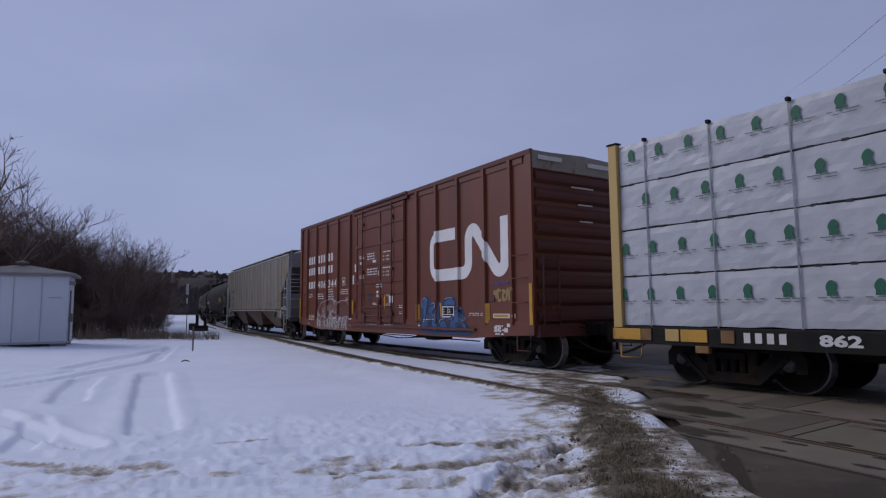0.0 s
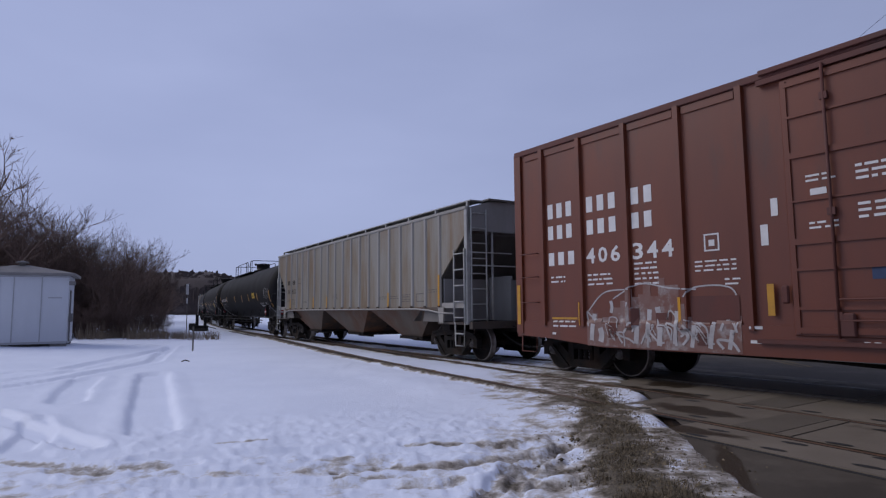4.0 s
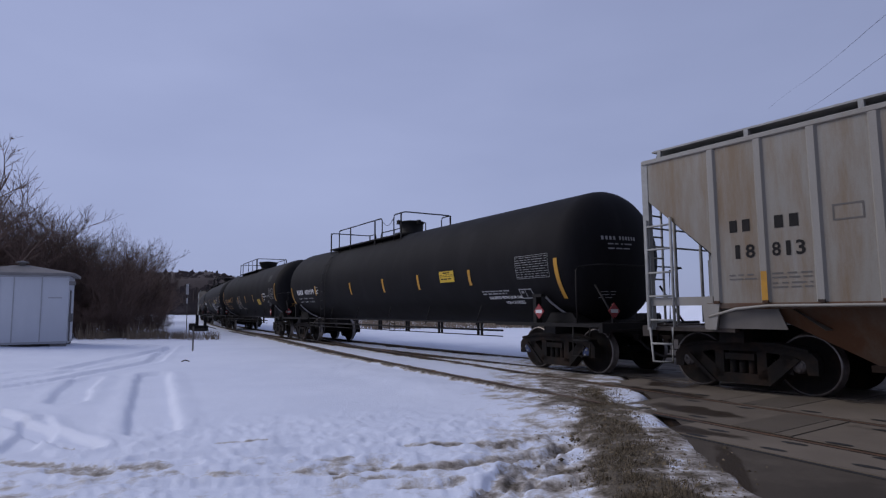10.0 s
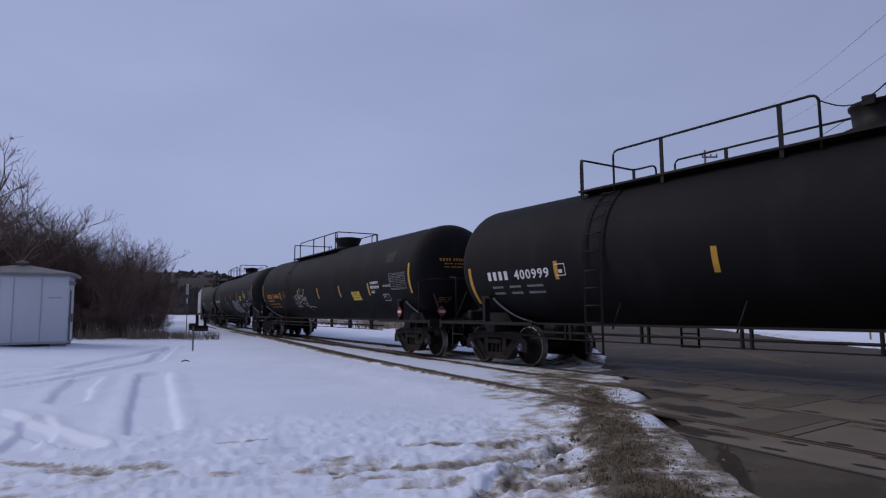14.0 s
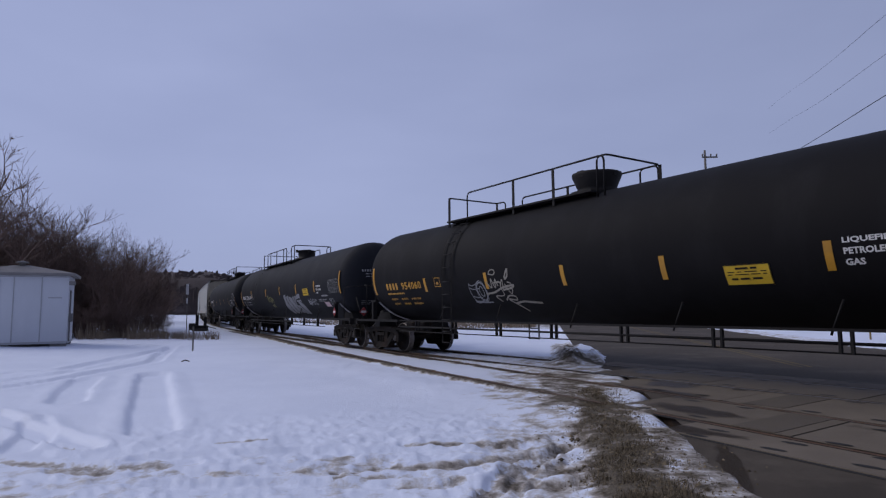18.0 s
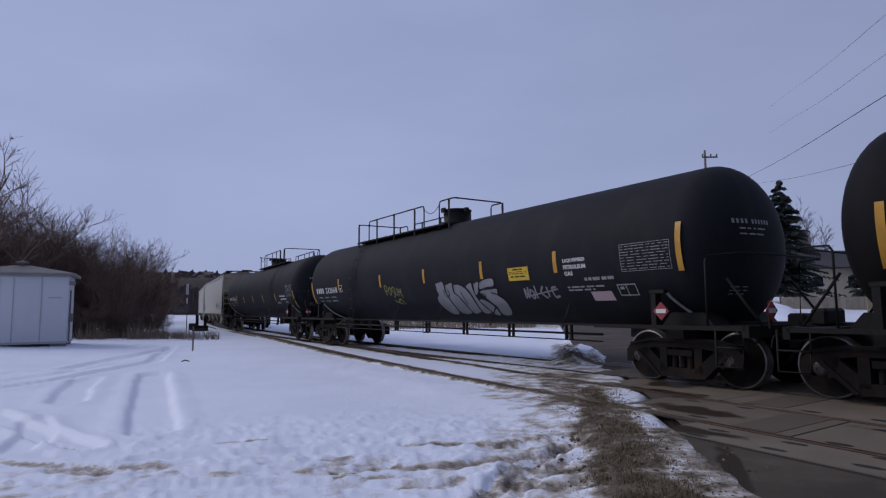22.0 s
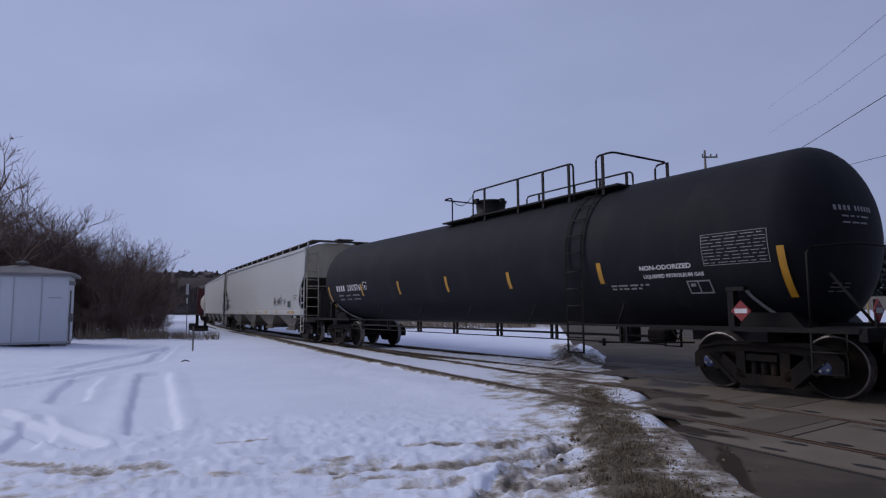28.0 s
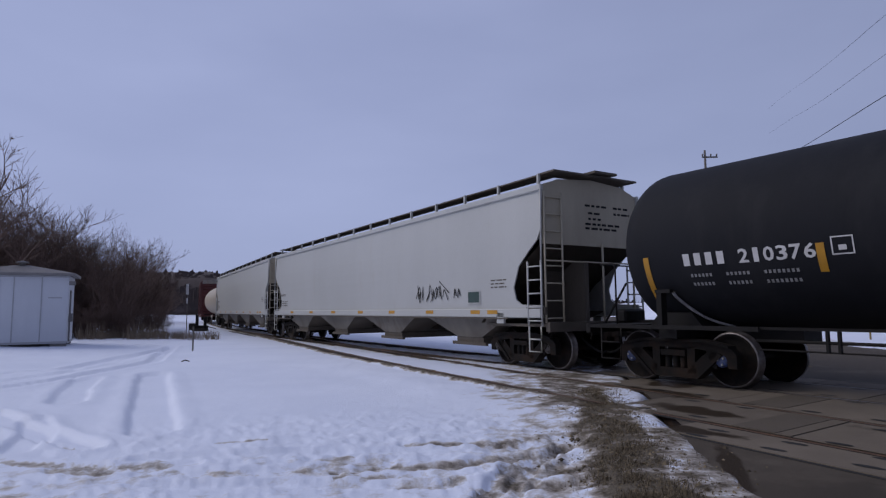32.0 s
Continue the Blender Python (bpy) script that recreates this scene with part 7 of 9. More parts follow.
gbt, gbt_side = build_tank("dark grey pressure tank car with white lettering", -54.65, M["tank_grey"], {
    "rails": {"rear": (-0.72, [], -1.17), "near": (0.29, 4.05, [0.81, 2.17, 3.07, 3.91]), "far": (0.47, 4.21, [0.99, 2.33, 3.21, 4.03]), "front": (4.71, [4.89], 5.15), "far_leg": {"end_rail": -0.72, "front_rail": 4.83}, "chains": [(-0.72, 0.29)]},
    "strips": [(-8.45, 1.44, 2.21), (-5.58, 1.81, 2.21), (-2.95, 1.8, 2.2), (-0.25, 1.8, 2.21), (2.4, 1.8, 2.18), (5.2, 1.8, 2.2), (8.7, 1.47, 2.22)],
    "name": (-7.74, 2.01), "number": "210376", "table": (7.45, 2.5), "square": (7.03, 1.78),
    "lines": [(5.39, 6.3, 1.73, 0.03), (5.39, 6.1, 1.67, 0.03)], "words": [("NON-ODORIZED", 6.15, 1.99, 0.085, 1.05), ("LIQUEFIED PETROLEUM GAS", 6.2, 1.84, 0.075, 1.2)]},
    (-1.2, 5.3), -0.07, (-9.41, 9.29), "cap")


def spray_on_tanks():
    rng = random.Random(12)
    # pale scrawl on the second tank
    bm = bmesh.new()
    loops = [[(-2.04, 2.16), (-1.98, 2.25), (-1.85, 2.27), (-1.78, 2.21), (-1.86, 2.15), (-2.02, 2.17)], [(-2.18, 2.0), (-2.02, 1.84), (-1.98, 2.06), (-1.88, 1.84), (-1.82, 2.04), (-1.76, 1.88)],
             [(-2.32, 1.7), (-1.95, 1.74), (-1.6, 1.84), (-1.2, 1.88), (-1.3, 1.82), (-1.62, 1.78)], [(-1.84, 1.51), (-1.98, 1.64), (-1.66, 1.66), (-1.68, 1.86), (-1.56, 2.02), (-1.6, 1.8)],
             [(-1.68, 1.53), (-1.5, 1.64), (-1.28, 1.62), (-1.3, 1.54), (-1.56, 1.56), (-1.4, 1.46), (-1.24, 1.36), (-1.14, 1.28)], [(-1.46, 2.06), (-1.32, 2.26), (-1.34, 2.1), (-1.46, 2.02)],
             [(-1.5, 1.92), (-1.36, 1.68), (-1.26, 1.9), (-1.4, 1.96)], [(-1.9, 1.96), (-1.7, 1.97), (-1.62, 1.92)], [(-1.4, 1.46), (-1.1, 1.5), (-0.92, 1.49), (-0.5, 1.46)]]
    for k, pts in enumerate(loops):
        stroke(bm, utl_side, curve_chain(pts, 6), 0.028 + 0.008 * (k % 3))
    part("scrawl_graffiti", bm, M["ash_paint"], utl, "pale tan spray-painted scrawl")
    # a grey ring drawn like a wheel
    bm = bmesh.new()
    for k, (rx, rz) in enumerate(((0.2, 0.26), (0.17, 0.22), (0.08, 0.12))):
        stroke(bm, utl_side, [(-2.47 + rx * math.cos(a), 1.77 + rz * math.sin(a)) for a in np.linspace(0, 6.4, 26)], 0.02 + 0.01 * (k == 1))
    for z0, z1 in ((1.95, 1.98), (1.86, 1.84), (1.66, 1.62), (1.56, 1.53), (1.52, 1.55)):
        stroke(bm, utl_side, curve_chain([(-2.92, z0), (-2.78, z0 - 0.03), (-2.55, z1)], 5), 0.022)
    stroke(bm, utl_side, curve_chain([(-2.9, 1.53), (-2.6, 1.5), (-2.22, 1.5)], 5), 0.03)
    stroke(bm, utl_side, curve_chain([(-2.92, 1.98), (-2.94, 1.75), (-2.88, 1.54)], 5), 0.02)
    part("ring_graffiti", bm, M["silver_paint"], utl, "grey spray-painted ring")
    # faded patch where an old notice was
    bm = bmesh.new()
    patch(bm, utl_side, 6.9, 7.5, 2.82, 3.15)
    part("faded_patch", bm, M["black"], utl)
    # silver bubbles with dark outlines on the third
    ink = bmesh.new()
    up = drum_side(RAD, ZC, 0.011)
    first = [(0.6, 2.05), (0.79, 2.08), (0.97, 2.09), (1.02, 2.0), (1.01, 1.81), (1.03, 1.61), (1.05, 1.42), (1.02, 1.27), (0.88, 1.19), (0.62, 1.19), (0.46, 1.33), (0.4, 1.51), (0.45, 1.66), (0.6, 1.75), (0.58, 1.8)]
    second = [(1.08, 1.99), (1.27, 2.03), (1.44, 2.03), (1.39, 1.79), (1.52, 1.69), (1.62, 1.48), (1.64, 1.29), (1.52, 1.21), (1.24, 1.19), (1.08, 1.25), (1.08, 1.42), (1.05, 1.64), (1.03, 1.81)]
    third = [(1.48, 1.99), (1.72, 1.98), (1.94, 1.9), (2.08, 1.76), (2.13, 1.54), (2.09, 1.29), (1.98, 1.24), (1.71, 1.2), (1.64, 1.27), (1.65, 1.46), (1.56, 1.66), (1.43, 1.78)]
    stem = [(2.0, 1.92), (2.15, 1.98), (2.31, 2.0), (2.31, 1.79), (2.32, 1.64), (2.37, 1.48), (2.48, 1.27), (2.35, 1.21), (2.12, 1.24), (2.17, 1.54), (2.13, 1.76)]
    arm = [(2.39, 1.98), (2.63, 2.02), (2.54, 1.82), (2.42, 1.7), (2.32, 1.71)]
    foot = [(2.34, 1.57), (2.52, 1.59), (2.75, 1.48), (2.82, 1.31), (2.73, 1.18), (2.53, 1.18), (2.47, 1.36)]
    bar = [(2.66, 2.0), (2.94, 2.07), (3.24, 2.06), (3.2, 1.88), (2.93, 1.86), (2.59, 1.82)]
    last = [(2.52, 1.72), (2.62, 1.8), (2.95, 1.82), (3.29, 1.82), (3.23, 1.67), (3.37, 1.57), (3.41, 1.43), (3.34, 1.28), (3.16, 1.18), (2.91, 1.16), (2.83, 1.22), (2.88, 1.39), (2.77, 1.52), (2.69, 1.61), (2.72, 1.69)]
    for sh in (first, second, third, stem, arm, foot, bar, last):
        bm = bmesh.new()
        blob(bm, gat_side, sh)
        part("graffiti_bubble", bm, M["silver_paint"], gat, "silver spray-painted bubble with a black outline")
        stroke(ink, up, curve_chain([*sh, sh[0]], 6), 0.032)
    for line in ([(0.93, 1.86), (0.93, 1.72), (1.02, 1.66), (1.15, 1.75), (1.14, 1.85)], [(1.73, 1.8), (1.74, 1.62), (1.75, 1.46)], [(3.0, 1.73), (3.12, 1.71), (3.25, 1.67)]):
        stroke(ink, up, curve_chain(line, 6), 0.03)
    part("graffiti_outline", ink, M["black"], gat)
    bm = bmesh.new()
    for n in range(6):
        x = 4.22 + n * 0.19
        glyph = [[(0, 0), (0.06, 0.22), (0.1, 0.02), (0.18, 0.26)], [(0.06, 0.2), (0, 0.08), (0.08, 0.0), (0.14, 0.12), (0.06, 0.2)], [(0, 0), (0.04, 0.28)], [(0.12, 0.26), (0, 0.12), (0.14, 0)], [(0.02, 0.02), (0.04, 0.24)], [(0.14, 0.22), (0, 0.2), (0.02, 0.02), (0.16, 0.04)]][n]
        stroke(bm, gat_side, curve_chain([(x + q, 1.56 + h) for q, h in glyph], 5), 0.048)
    stroke(bm, gat_side, [(4.2, 1.6), (5.35, 1.74)], 0.03)
    part("tag_graffiti", bm, M["silver_paint"], gat, "thin silver spray-painted tag")
    bm = bmesh.new()
    for pts in ([(-2.44, 1.78), (-2.5, 2.06), (-2.36, 2.08), (-2.34, 1.96), (-2.46, 1.9)], [(-2.2, 2.02), (-2.28, 1.9), (-2.2, 1.8), (-2.1, 1.9), (-2.14, 2.02), (-2.24, 2.0)], [(-1.9, 2.04), (-2.04, 1.98), (-1.9, 1.84), (-2.02, 1.72)],
                [(-1.86, 2.02), (-1.84, 1.82), (-1.74, 1.8), (-1.7, 2.0)], [(-1.66, 1.74), (-1.62, 1.96), (-1.56, 1.84), (-1.48, 1.96), (-1.5, 1.7)], [(-2.1, 1.62), (-1.9, 1.56), (-1.7, 1.66), (-1.52, 1.5)], [(-1.8, 1.66), (-1.86, 1.54), (-1.7, 1.52)]):
        stroke(bm, gat_side, curve_chain(pts, 6), 0.045)
    part("green_graffiti", bm, M["olive_paint"], gat, "yellow-green spray-painted tag")
    bm = bmesh.new()
    patch(bm, gat_side, 6.24, 6.78, 1.48, 1.66)
    part("pink_label", bm, M["pink"], gat, "faded pink sticker")


M["olive_paint"] = surface("yellow_green_spray_paint", (0.20, 0.19, 0.035), (0.13, 0.12, 0.03), 3.0, 0.6)
M["ash_paint"] = surface("pale_tan_spray_paint", (0.30, 0.27, 0.22), (0.2, 0.18, 0.15), 3.0, 0.6)
M["pink"] = surface("faded_pink_label", (0.55, 0.33, 0.35), (0.5, 0.42, 0.42), 9, 0.6)
spray_on_tanks()


# ---- white covered hoppers with curved notches at the ends ----
def build_white_hopper(u0, u1, label, tagged_side):
    car, half = start_car("white_covered_hopper", label, "freight car", u0, u1, (-half_trucks(u0, u1), half_trucks(u0, u1)))
    notch = [(half - 0.06, 3.96), (half - 0.10, 3.0), (half - 0.20, 2.80), (half - 0.48, 2.58), (half - 0.84, 2.27), (half - 1.05, 1.80), (half - 0.98, 1.52), (half - 0.80, 1.42), (half - 0.12, 1.40)]
    outline = [(-x, z) for x, z in notch] + [(-half + 0.1, 1.28), (half - 0.1, 1.28)] + notch[::-1]
    for sgn in (-1, 1):
        bm = bmesh.new()
        ring = []
        for x, z in outline:
            bulge = 0.05 * math.sin(max(0, min(1, (z - 1.28) / 2.6)) * math.pi)
            ring.append((bm.verts.new((x, sgn * (1.50 + bulge), z)), bm.verts.new((x, sgn * (1.47 + bulge), z))))
        n = len(outline)
        half_n = len(notch)
        left, right = list(range(half_n)), [n - 1 - i for i in range(half_n)]
        for i in range(half_n - 1):
            for s2 in (0, 1):
                bm.faces.new([ring[left[i]][s2], ring[left[i + 1]][s2], ring[right[i + 1]][s2], ring[right[i]][s2]])
        for s2 in (0, 1):
            bm.faces.new([ring[half_n - 1][s2], ring[half_n][s2], ring[half_n + 1][s2], ring[right[-1]][s2]])
        for i in range(n):
            bm.faces.new([ring[i][0], ring[(i + 1) % n][0], ring[(i + 1) % n][1], ring[i][1]])
        bmesh.ops.recalc_face_normals(bm, faces=list(bm.faces))
        part("side_sheet", bm, M["hop_white"], car, "smooth white side sheet")
        part("eave_band", bevelled(boxes((-half + 0.04, half - 0.04, sgn * 1.515 - 0.045, sgn * 1.515 + 0.045, 3.86, 4.00)), 0.02), M["hop_white"], car)
        part("side_sill", bevelled(boxes((-half + 0.1, half - 0.1, sgn * 1.53 - 0.05, sgn * 1.53 + 0.05, 1.13, 1.33)), 0.015), M["hop_white"], car)
        part("sill_flange", boxes((-half + 1.2, half - 1.2, sgn * 1.55 - 0.05, sgn * 1.55 + 0.05, 1.10, 1.127)), M["hop_brown"], car)
        bm = boxes((-half + 0.3, half - 0.3, min(sgn * 0.85, sgn * 1.3), max(sgn * 0.85, sgn * 1.3), 4.26, 4.29))
        part("running_board", bm, M["hop_brown"], car, "dark grating walkway along the roof edge")
        for k in range(14):
            x = -half + 0.35 + k * (2 * half - 0.7) / 13
            part("board_bracket", boxes((x - 0.03, x + 0.03, sgn * 1.33 - 0.03, sgn * 1.33 + 0.03, 3.94, 4.29)), M["hop_white"], car)
        for x in (-7.0, -4.5, -2.05, 0.45, 2.8, 5.1, 7.3, 8.0):
            bm = bmesh.new()
            patch(bm, (lambda q, z, s3=sgn: Vector((q, s3 * 1.584, z))), x - 0.2, x + 0.2, 1.21, 1.30)
            part("reflective_strip", bm, M["yellow"], car, "short yellow reflective strip")
        for e in (-1, 1):
            bm = bmesh.new()
            ladder(bm, e * (half - 0.50), e * (half - 0.06), sgn * 1.57, 0.95, 2.35 if e else 2.3, 5, 0.018)
            tube(bm, [(e * (half - 0.48), sgn * 1.57, 0.95), (e * (half - 0.48), sgn * 1.57, 0.42), (e * (half - 0.1), sgn * 1.57, 0.42), (e * (half - 0.1), sgn * 1.57, 0.95)], 0.02, 6)
            tube(bm, [(e * (half - 0.48), sgn * 1.57, 0.68), (e * (half - 0.1), sgn * 1.57, 0.68)], 0.018, 6)
            tube(bm, [(e * (half - 0.05), sgn * 1.57, 2.3), (e * (half - 0.05), sgn * 1.55, 3.9)], 0.022, 6)
            part("side_ladder", bm, M["hop_white"], car, "white ladder with a stirrup step")
        for e in (-1, 1):
            part("jacking_pad", boxes((e * (half - 1.5) - 0.13, e * (half - 1.5) + 0.13, sgn * 1.55 - 0.03, sgn * 1.55 + 0.03, 1.0, 1.24)), M["hop_white"], car)
    bm = bmesh.new()
    prism(bm, [(-1.5, 3.94), (-1.1, 4.12), (0, 4.22), (1.1, 4.12), (1.5, 3.94)], "x", -half + 0.17, half - 0.17)
    part("roof", bm, M["hop_brown"], car)
    bm = boxes((-half + 1.0, half - 1.0, -0.38, 0.38, 4.18, 4.32))
    part("hatch_trough", bm, M["hop_brown"], car)
    for e in (-1, 1):
        bm = bmesh.new()
        prism(bm, [(-1.5, 2.72), (1.5, 2.72), (1.5, 3.96), (1.0, 4.16), (0, 4.24), (-1.0, 4.16), (-1.5, 3.96)], "x", e * (half - 0.16), e * (half - 0.10))
        part("end_sheet", bm, M["hop_cream"], car, "dirty cream upper end sheet")
        bm = bmesh.new()
        vs = [[bm.verts.new((x, y, z)) for y in (-1.47, 1.47)] for x, z in ((e * (half - 0.13), 2.74), (e * (half - 1.5), 1.9), (e * (half - 2.4), 1.0))]
        for p, q in zip(vs, vs[1:]):
            bm.faces.new([p[0], p[1], q[1], q[0]])
        bmesh.ops.solidify(bm, geom=list(bm.faces), thickness=0.02)
        part("end_slope", bm, M["hop_brown"], car, "sooty sloped end sheet")
        part("end_web", boxes((min(e * (half - 1.15), e * (half - 1.0)), max(e * (half - 1.15), e * (half - 1.0)), -0.6, 0.6, 1.0, 2.2), (min(e * (half - 1.2), e * (half - 0.3)), max(e * (half - 1.2), e * (half - 0.3)), -0.06, 0.06, 1.0, 2.4)), M["hop_brown"], car)
        bm = bmesh.new()
        side_ladder(bm, -1.45, -0.95, e * (half - 0.06), 1.0, 3.85, 8, 0.017)
        tube(bm, [(e * (half - 0.04), -1.45, 2.35), (e * (half - 0.04), 1.45, 2.35)], 0.018, 6)
        for y in (0.3, 1.3):
            tube(bm, [(e * (half - 0.08), y, 1.0), (e * (half - 0.08), y, 2.8)], 0.025, 6)
        part("end_ladder", bm, M["hop_cream"], car)
        part("end_platform", boxes((min(e * (half - 2.2), e * (half + 0.05)), max(e * (half - 2.2), e * (half + 0.05)), -1.45, 1.45, 0.94, 1.0), (min(e * (half - 0.02), e * (half + 0.1)), max(e * (half - 0.02), e * (half + 0.1)), -1.5, 1.5, 0.84, 1.04), (min(e * (half - 0.6), e * (half + 0.0)), max(e * (half - 0.6), e * (half + 0.0)), -1.54, -1.48, 1.2, 1.36)), M["hop_brown"], car)
        part("crossover_board", boxes((min(e * (half - 0.4), e * (half + 0.12)), max(e * (half - 0.4), e * (half + 0.12)), -1.3, 1.3, 4.27, 4.31), (min(e * (half - 0.3), e * (half + 0.25)), max(e * (half - 0.3), e * (half + 0.25)), -0.2, 0.5, 4.33, 4.38)), M["hop_brown"], car)
        bm = bmesh.new()
        k = 0
        for y0, y1, z in ((-0.2, 0.5, 3.62), (0.7, 1.2, 3.62), (0.72, 1.25, 3.48), (-0.1, 0.3, 3.45), (-0.1, 0.35, 3.32), (-0.2, 0.9, 3.2), (-0.2, 0.8, 3.1)):
            k += 1
            word_bars(bm, (lambda y, z2, e2=e: Vector((e2 * (half - 0.095), y, z2))), y0, y1, z, 0.05, k + 500)
        part("end_stencil", bm, M["black"], car)
    m = 4
    for k in range(m):
        c = -half + 3.3 + k * (2 * half - 6.6) / (m - 1)
        bm = bmesh.new()
        w = (2 * half - 6.6) / (m - 1) / 2
        top = [bm.verts.new((c + x, y, 1.26)) for x, y in ((-w, -1.46), (w, -1.46), (w, 1.46), (-w, 1.46))]
        bot = [bm.verts.new((c + x, y, 0.62)) for x, y in ((-0.55, -1.22), (0.55, -1.22), (0.55, 1.22), (-0.55, 1.22))]
        # the end slopes' brown is grime plus the shade between the chutes
        for i in range(4):
            f = bm.faces.new([top[i], top[(i + 1) % 4], bot[(i + 1) % 4], bot[i]])
            f.material_index = 1 if i in (1, 3) else 0
        bm.faces.new(top[::-1])
        bm.faces.new(bot)
        bmesh.ops.recalc_face_normals(bm, faces=list(bm.faces))
        hop = part("discharge_hopper", bm, [M["hop_chute"], M["hop_brown"]], car, "brown grimy discharge hopper with shade coloured into its end slopes")
        part("outlet_gate", boxes((c - 0.6, c + 0.6, -1.2, 1.2, 0.46, 0.62), (c - 0.7, c + 0.8, -1.28, -1.2, 0.42, 0.5)), M["hop_brown"], hop)
    part("centre_sill", boxes((-half + 0.2, half - 0.2, -0.3, 0.3, 0.72, 1.02)), M["under"], car)
    at = flat_side(1.535)
    bm = bmesh.new()
    blocks(bm, at, 4, -half + 0.95, 2.25, 0.16, 0.55)
    blocks(bm, at, 6, -half + 0.98, 1.98, 0.14, 0.75)
    for r in range(3):
        word_bars(bm, at, -half + 1.2, -half + 2.0, 1.72 - r * 0.09, 0.035, 90 + r)
        word_bars(bm, at, half - 1.9, half - 1.3, 1.98 - r * 0.08, 0.03, 95 + r)
    part("number_lettering", bm, M["hop_brown"], car, "dark stencilled lettering")
    if tagged_side:
        bm = bmesh.new()
        rng = random.Random(5)
        for n in range(9):
            x = 4.25 + n * 0.19
            pts = [(x + rng.uniform(-0.05, 0.05), 1.56 + rng.uniform(0, 0.1))]
            for k in range(rng.choice((2, 3, 4))):
                pts.append((x + rng.uniform(0, 0.26), rng.uniform(1.50, 1.66) if k % 2 else rng.uniform(1.80, 2.02)))
            stroke(bm, at, curve_chain(pts, 5), 0.026)
        stroke(bm, at, [(5.5, 2.12), (6.06, 1.75)], 0.03)
        for x in (6.28, 6.46):
            stroke(bm, at, curve_chain([(x, 1.62), (x + 0.05, 1.85), (x + 0.12, 1.66)], 5), 0.035)
        part("black_graffiti", bm, M["black"], car, "thin black spray-painted tag")
        bm = bmesh.new()
        patch(bm, at, 6.94, 7.41, 1.49, 1.75)
        part("green_sticker", bm, M["green_sticker"], car, "small dark green emblem sticker")
        bm = bmesh.new()
        outline_box(bm, flat_side(1.535, 0.008), 6.90, 7.45, 1.46, 1.78, 0.025)
        part("sticker_border", bm, M["hop_white"], car)
    return car


def half_trucks(u0, u1):
    return (u1 - u0) / 2 - 1.3


M["green_sticker"] = surface("dark_green_sticker", (0.03, 0.07, 0.06), (0.02, 0.04, 0.035), 12, 0.5)
build_white_hopper(-85.1, -65.5, "white smooth-sided covered hopper with brown grimy chutes and a tag", True)
build_white_hopper(-106.0, -86.3, "white smooth-sided covered hopper with brown grimy chutes", False)


def build_far_tank():
    car, half = start_car("tan_tank_car", "tan painted tank car following the white hoppers", "tank car", -125.6, -107.2, (-7.4, 7.4))
    bm = bmesh.new()
    turned(bm, [(x * 0.9, r) for x, r in tank_shell(-9.5, 9.5, 1.4)], 40, axis="x", centre=(0, 0, 2.4))
    part("tank_shell", bm, M["tan_tank"], car)
    part("underframe", boxes((-half + 0.3, half - 0.3, -0.3, 0.3, 0.7, 1.05), (-half + 0.3, -half + 1.2, -1.4, 1.4, 0.95, 1.02), (half - 1.2, half - 0.3, -1.4, 1.4, 0.95, 1.02)), M["black"], car)
    bm = bmesh.new()
    turned(bm, [(3.75, 0.5), (4.15, 0.5), (4.25, 0.35)], 20, axis="z")
    part("dome", bm, M["black"], car)
    return car


build_far_tank()
build_boxcar("red_boxcar", "dark red steel boxcar at the train's tail", -142.5, -127.2, M["dark_red"], M["dark_red"], plain=True)


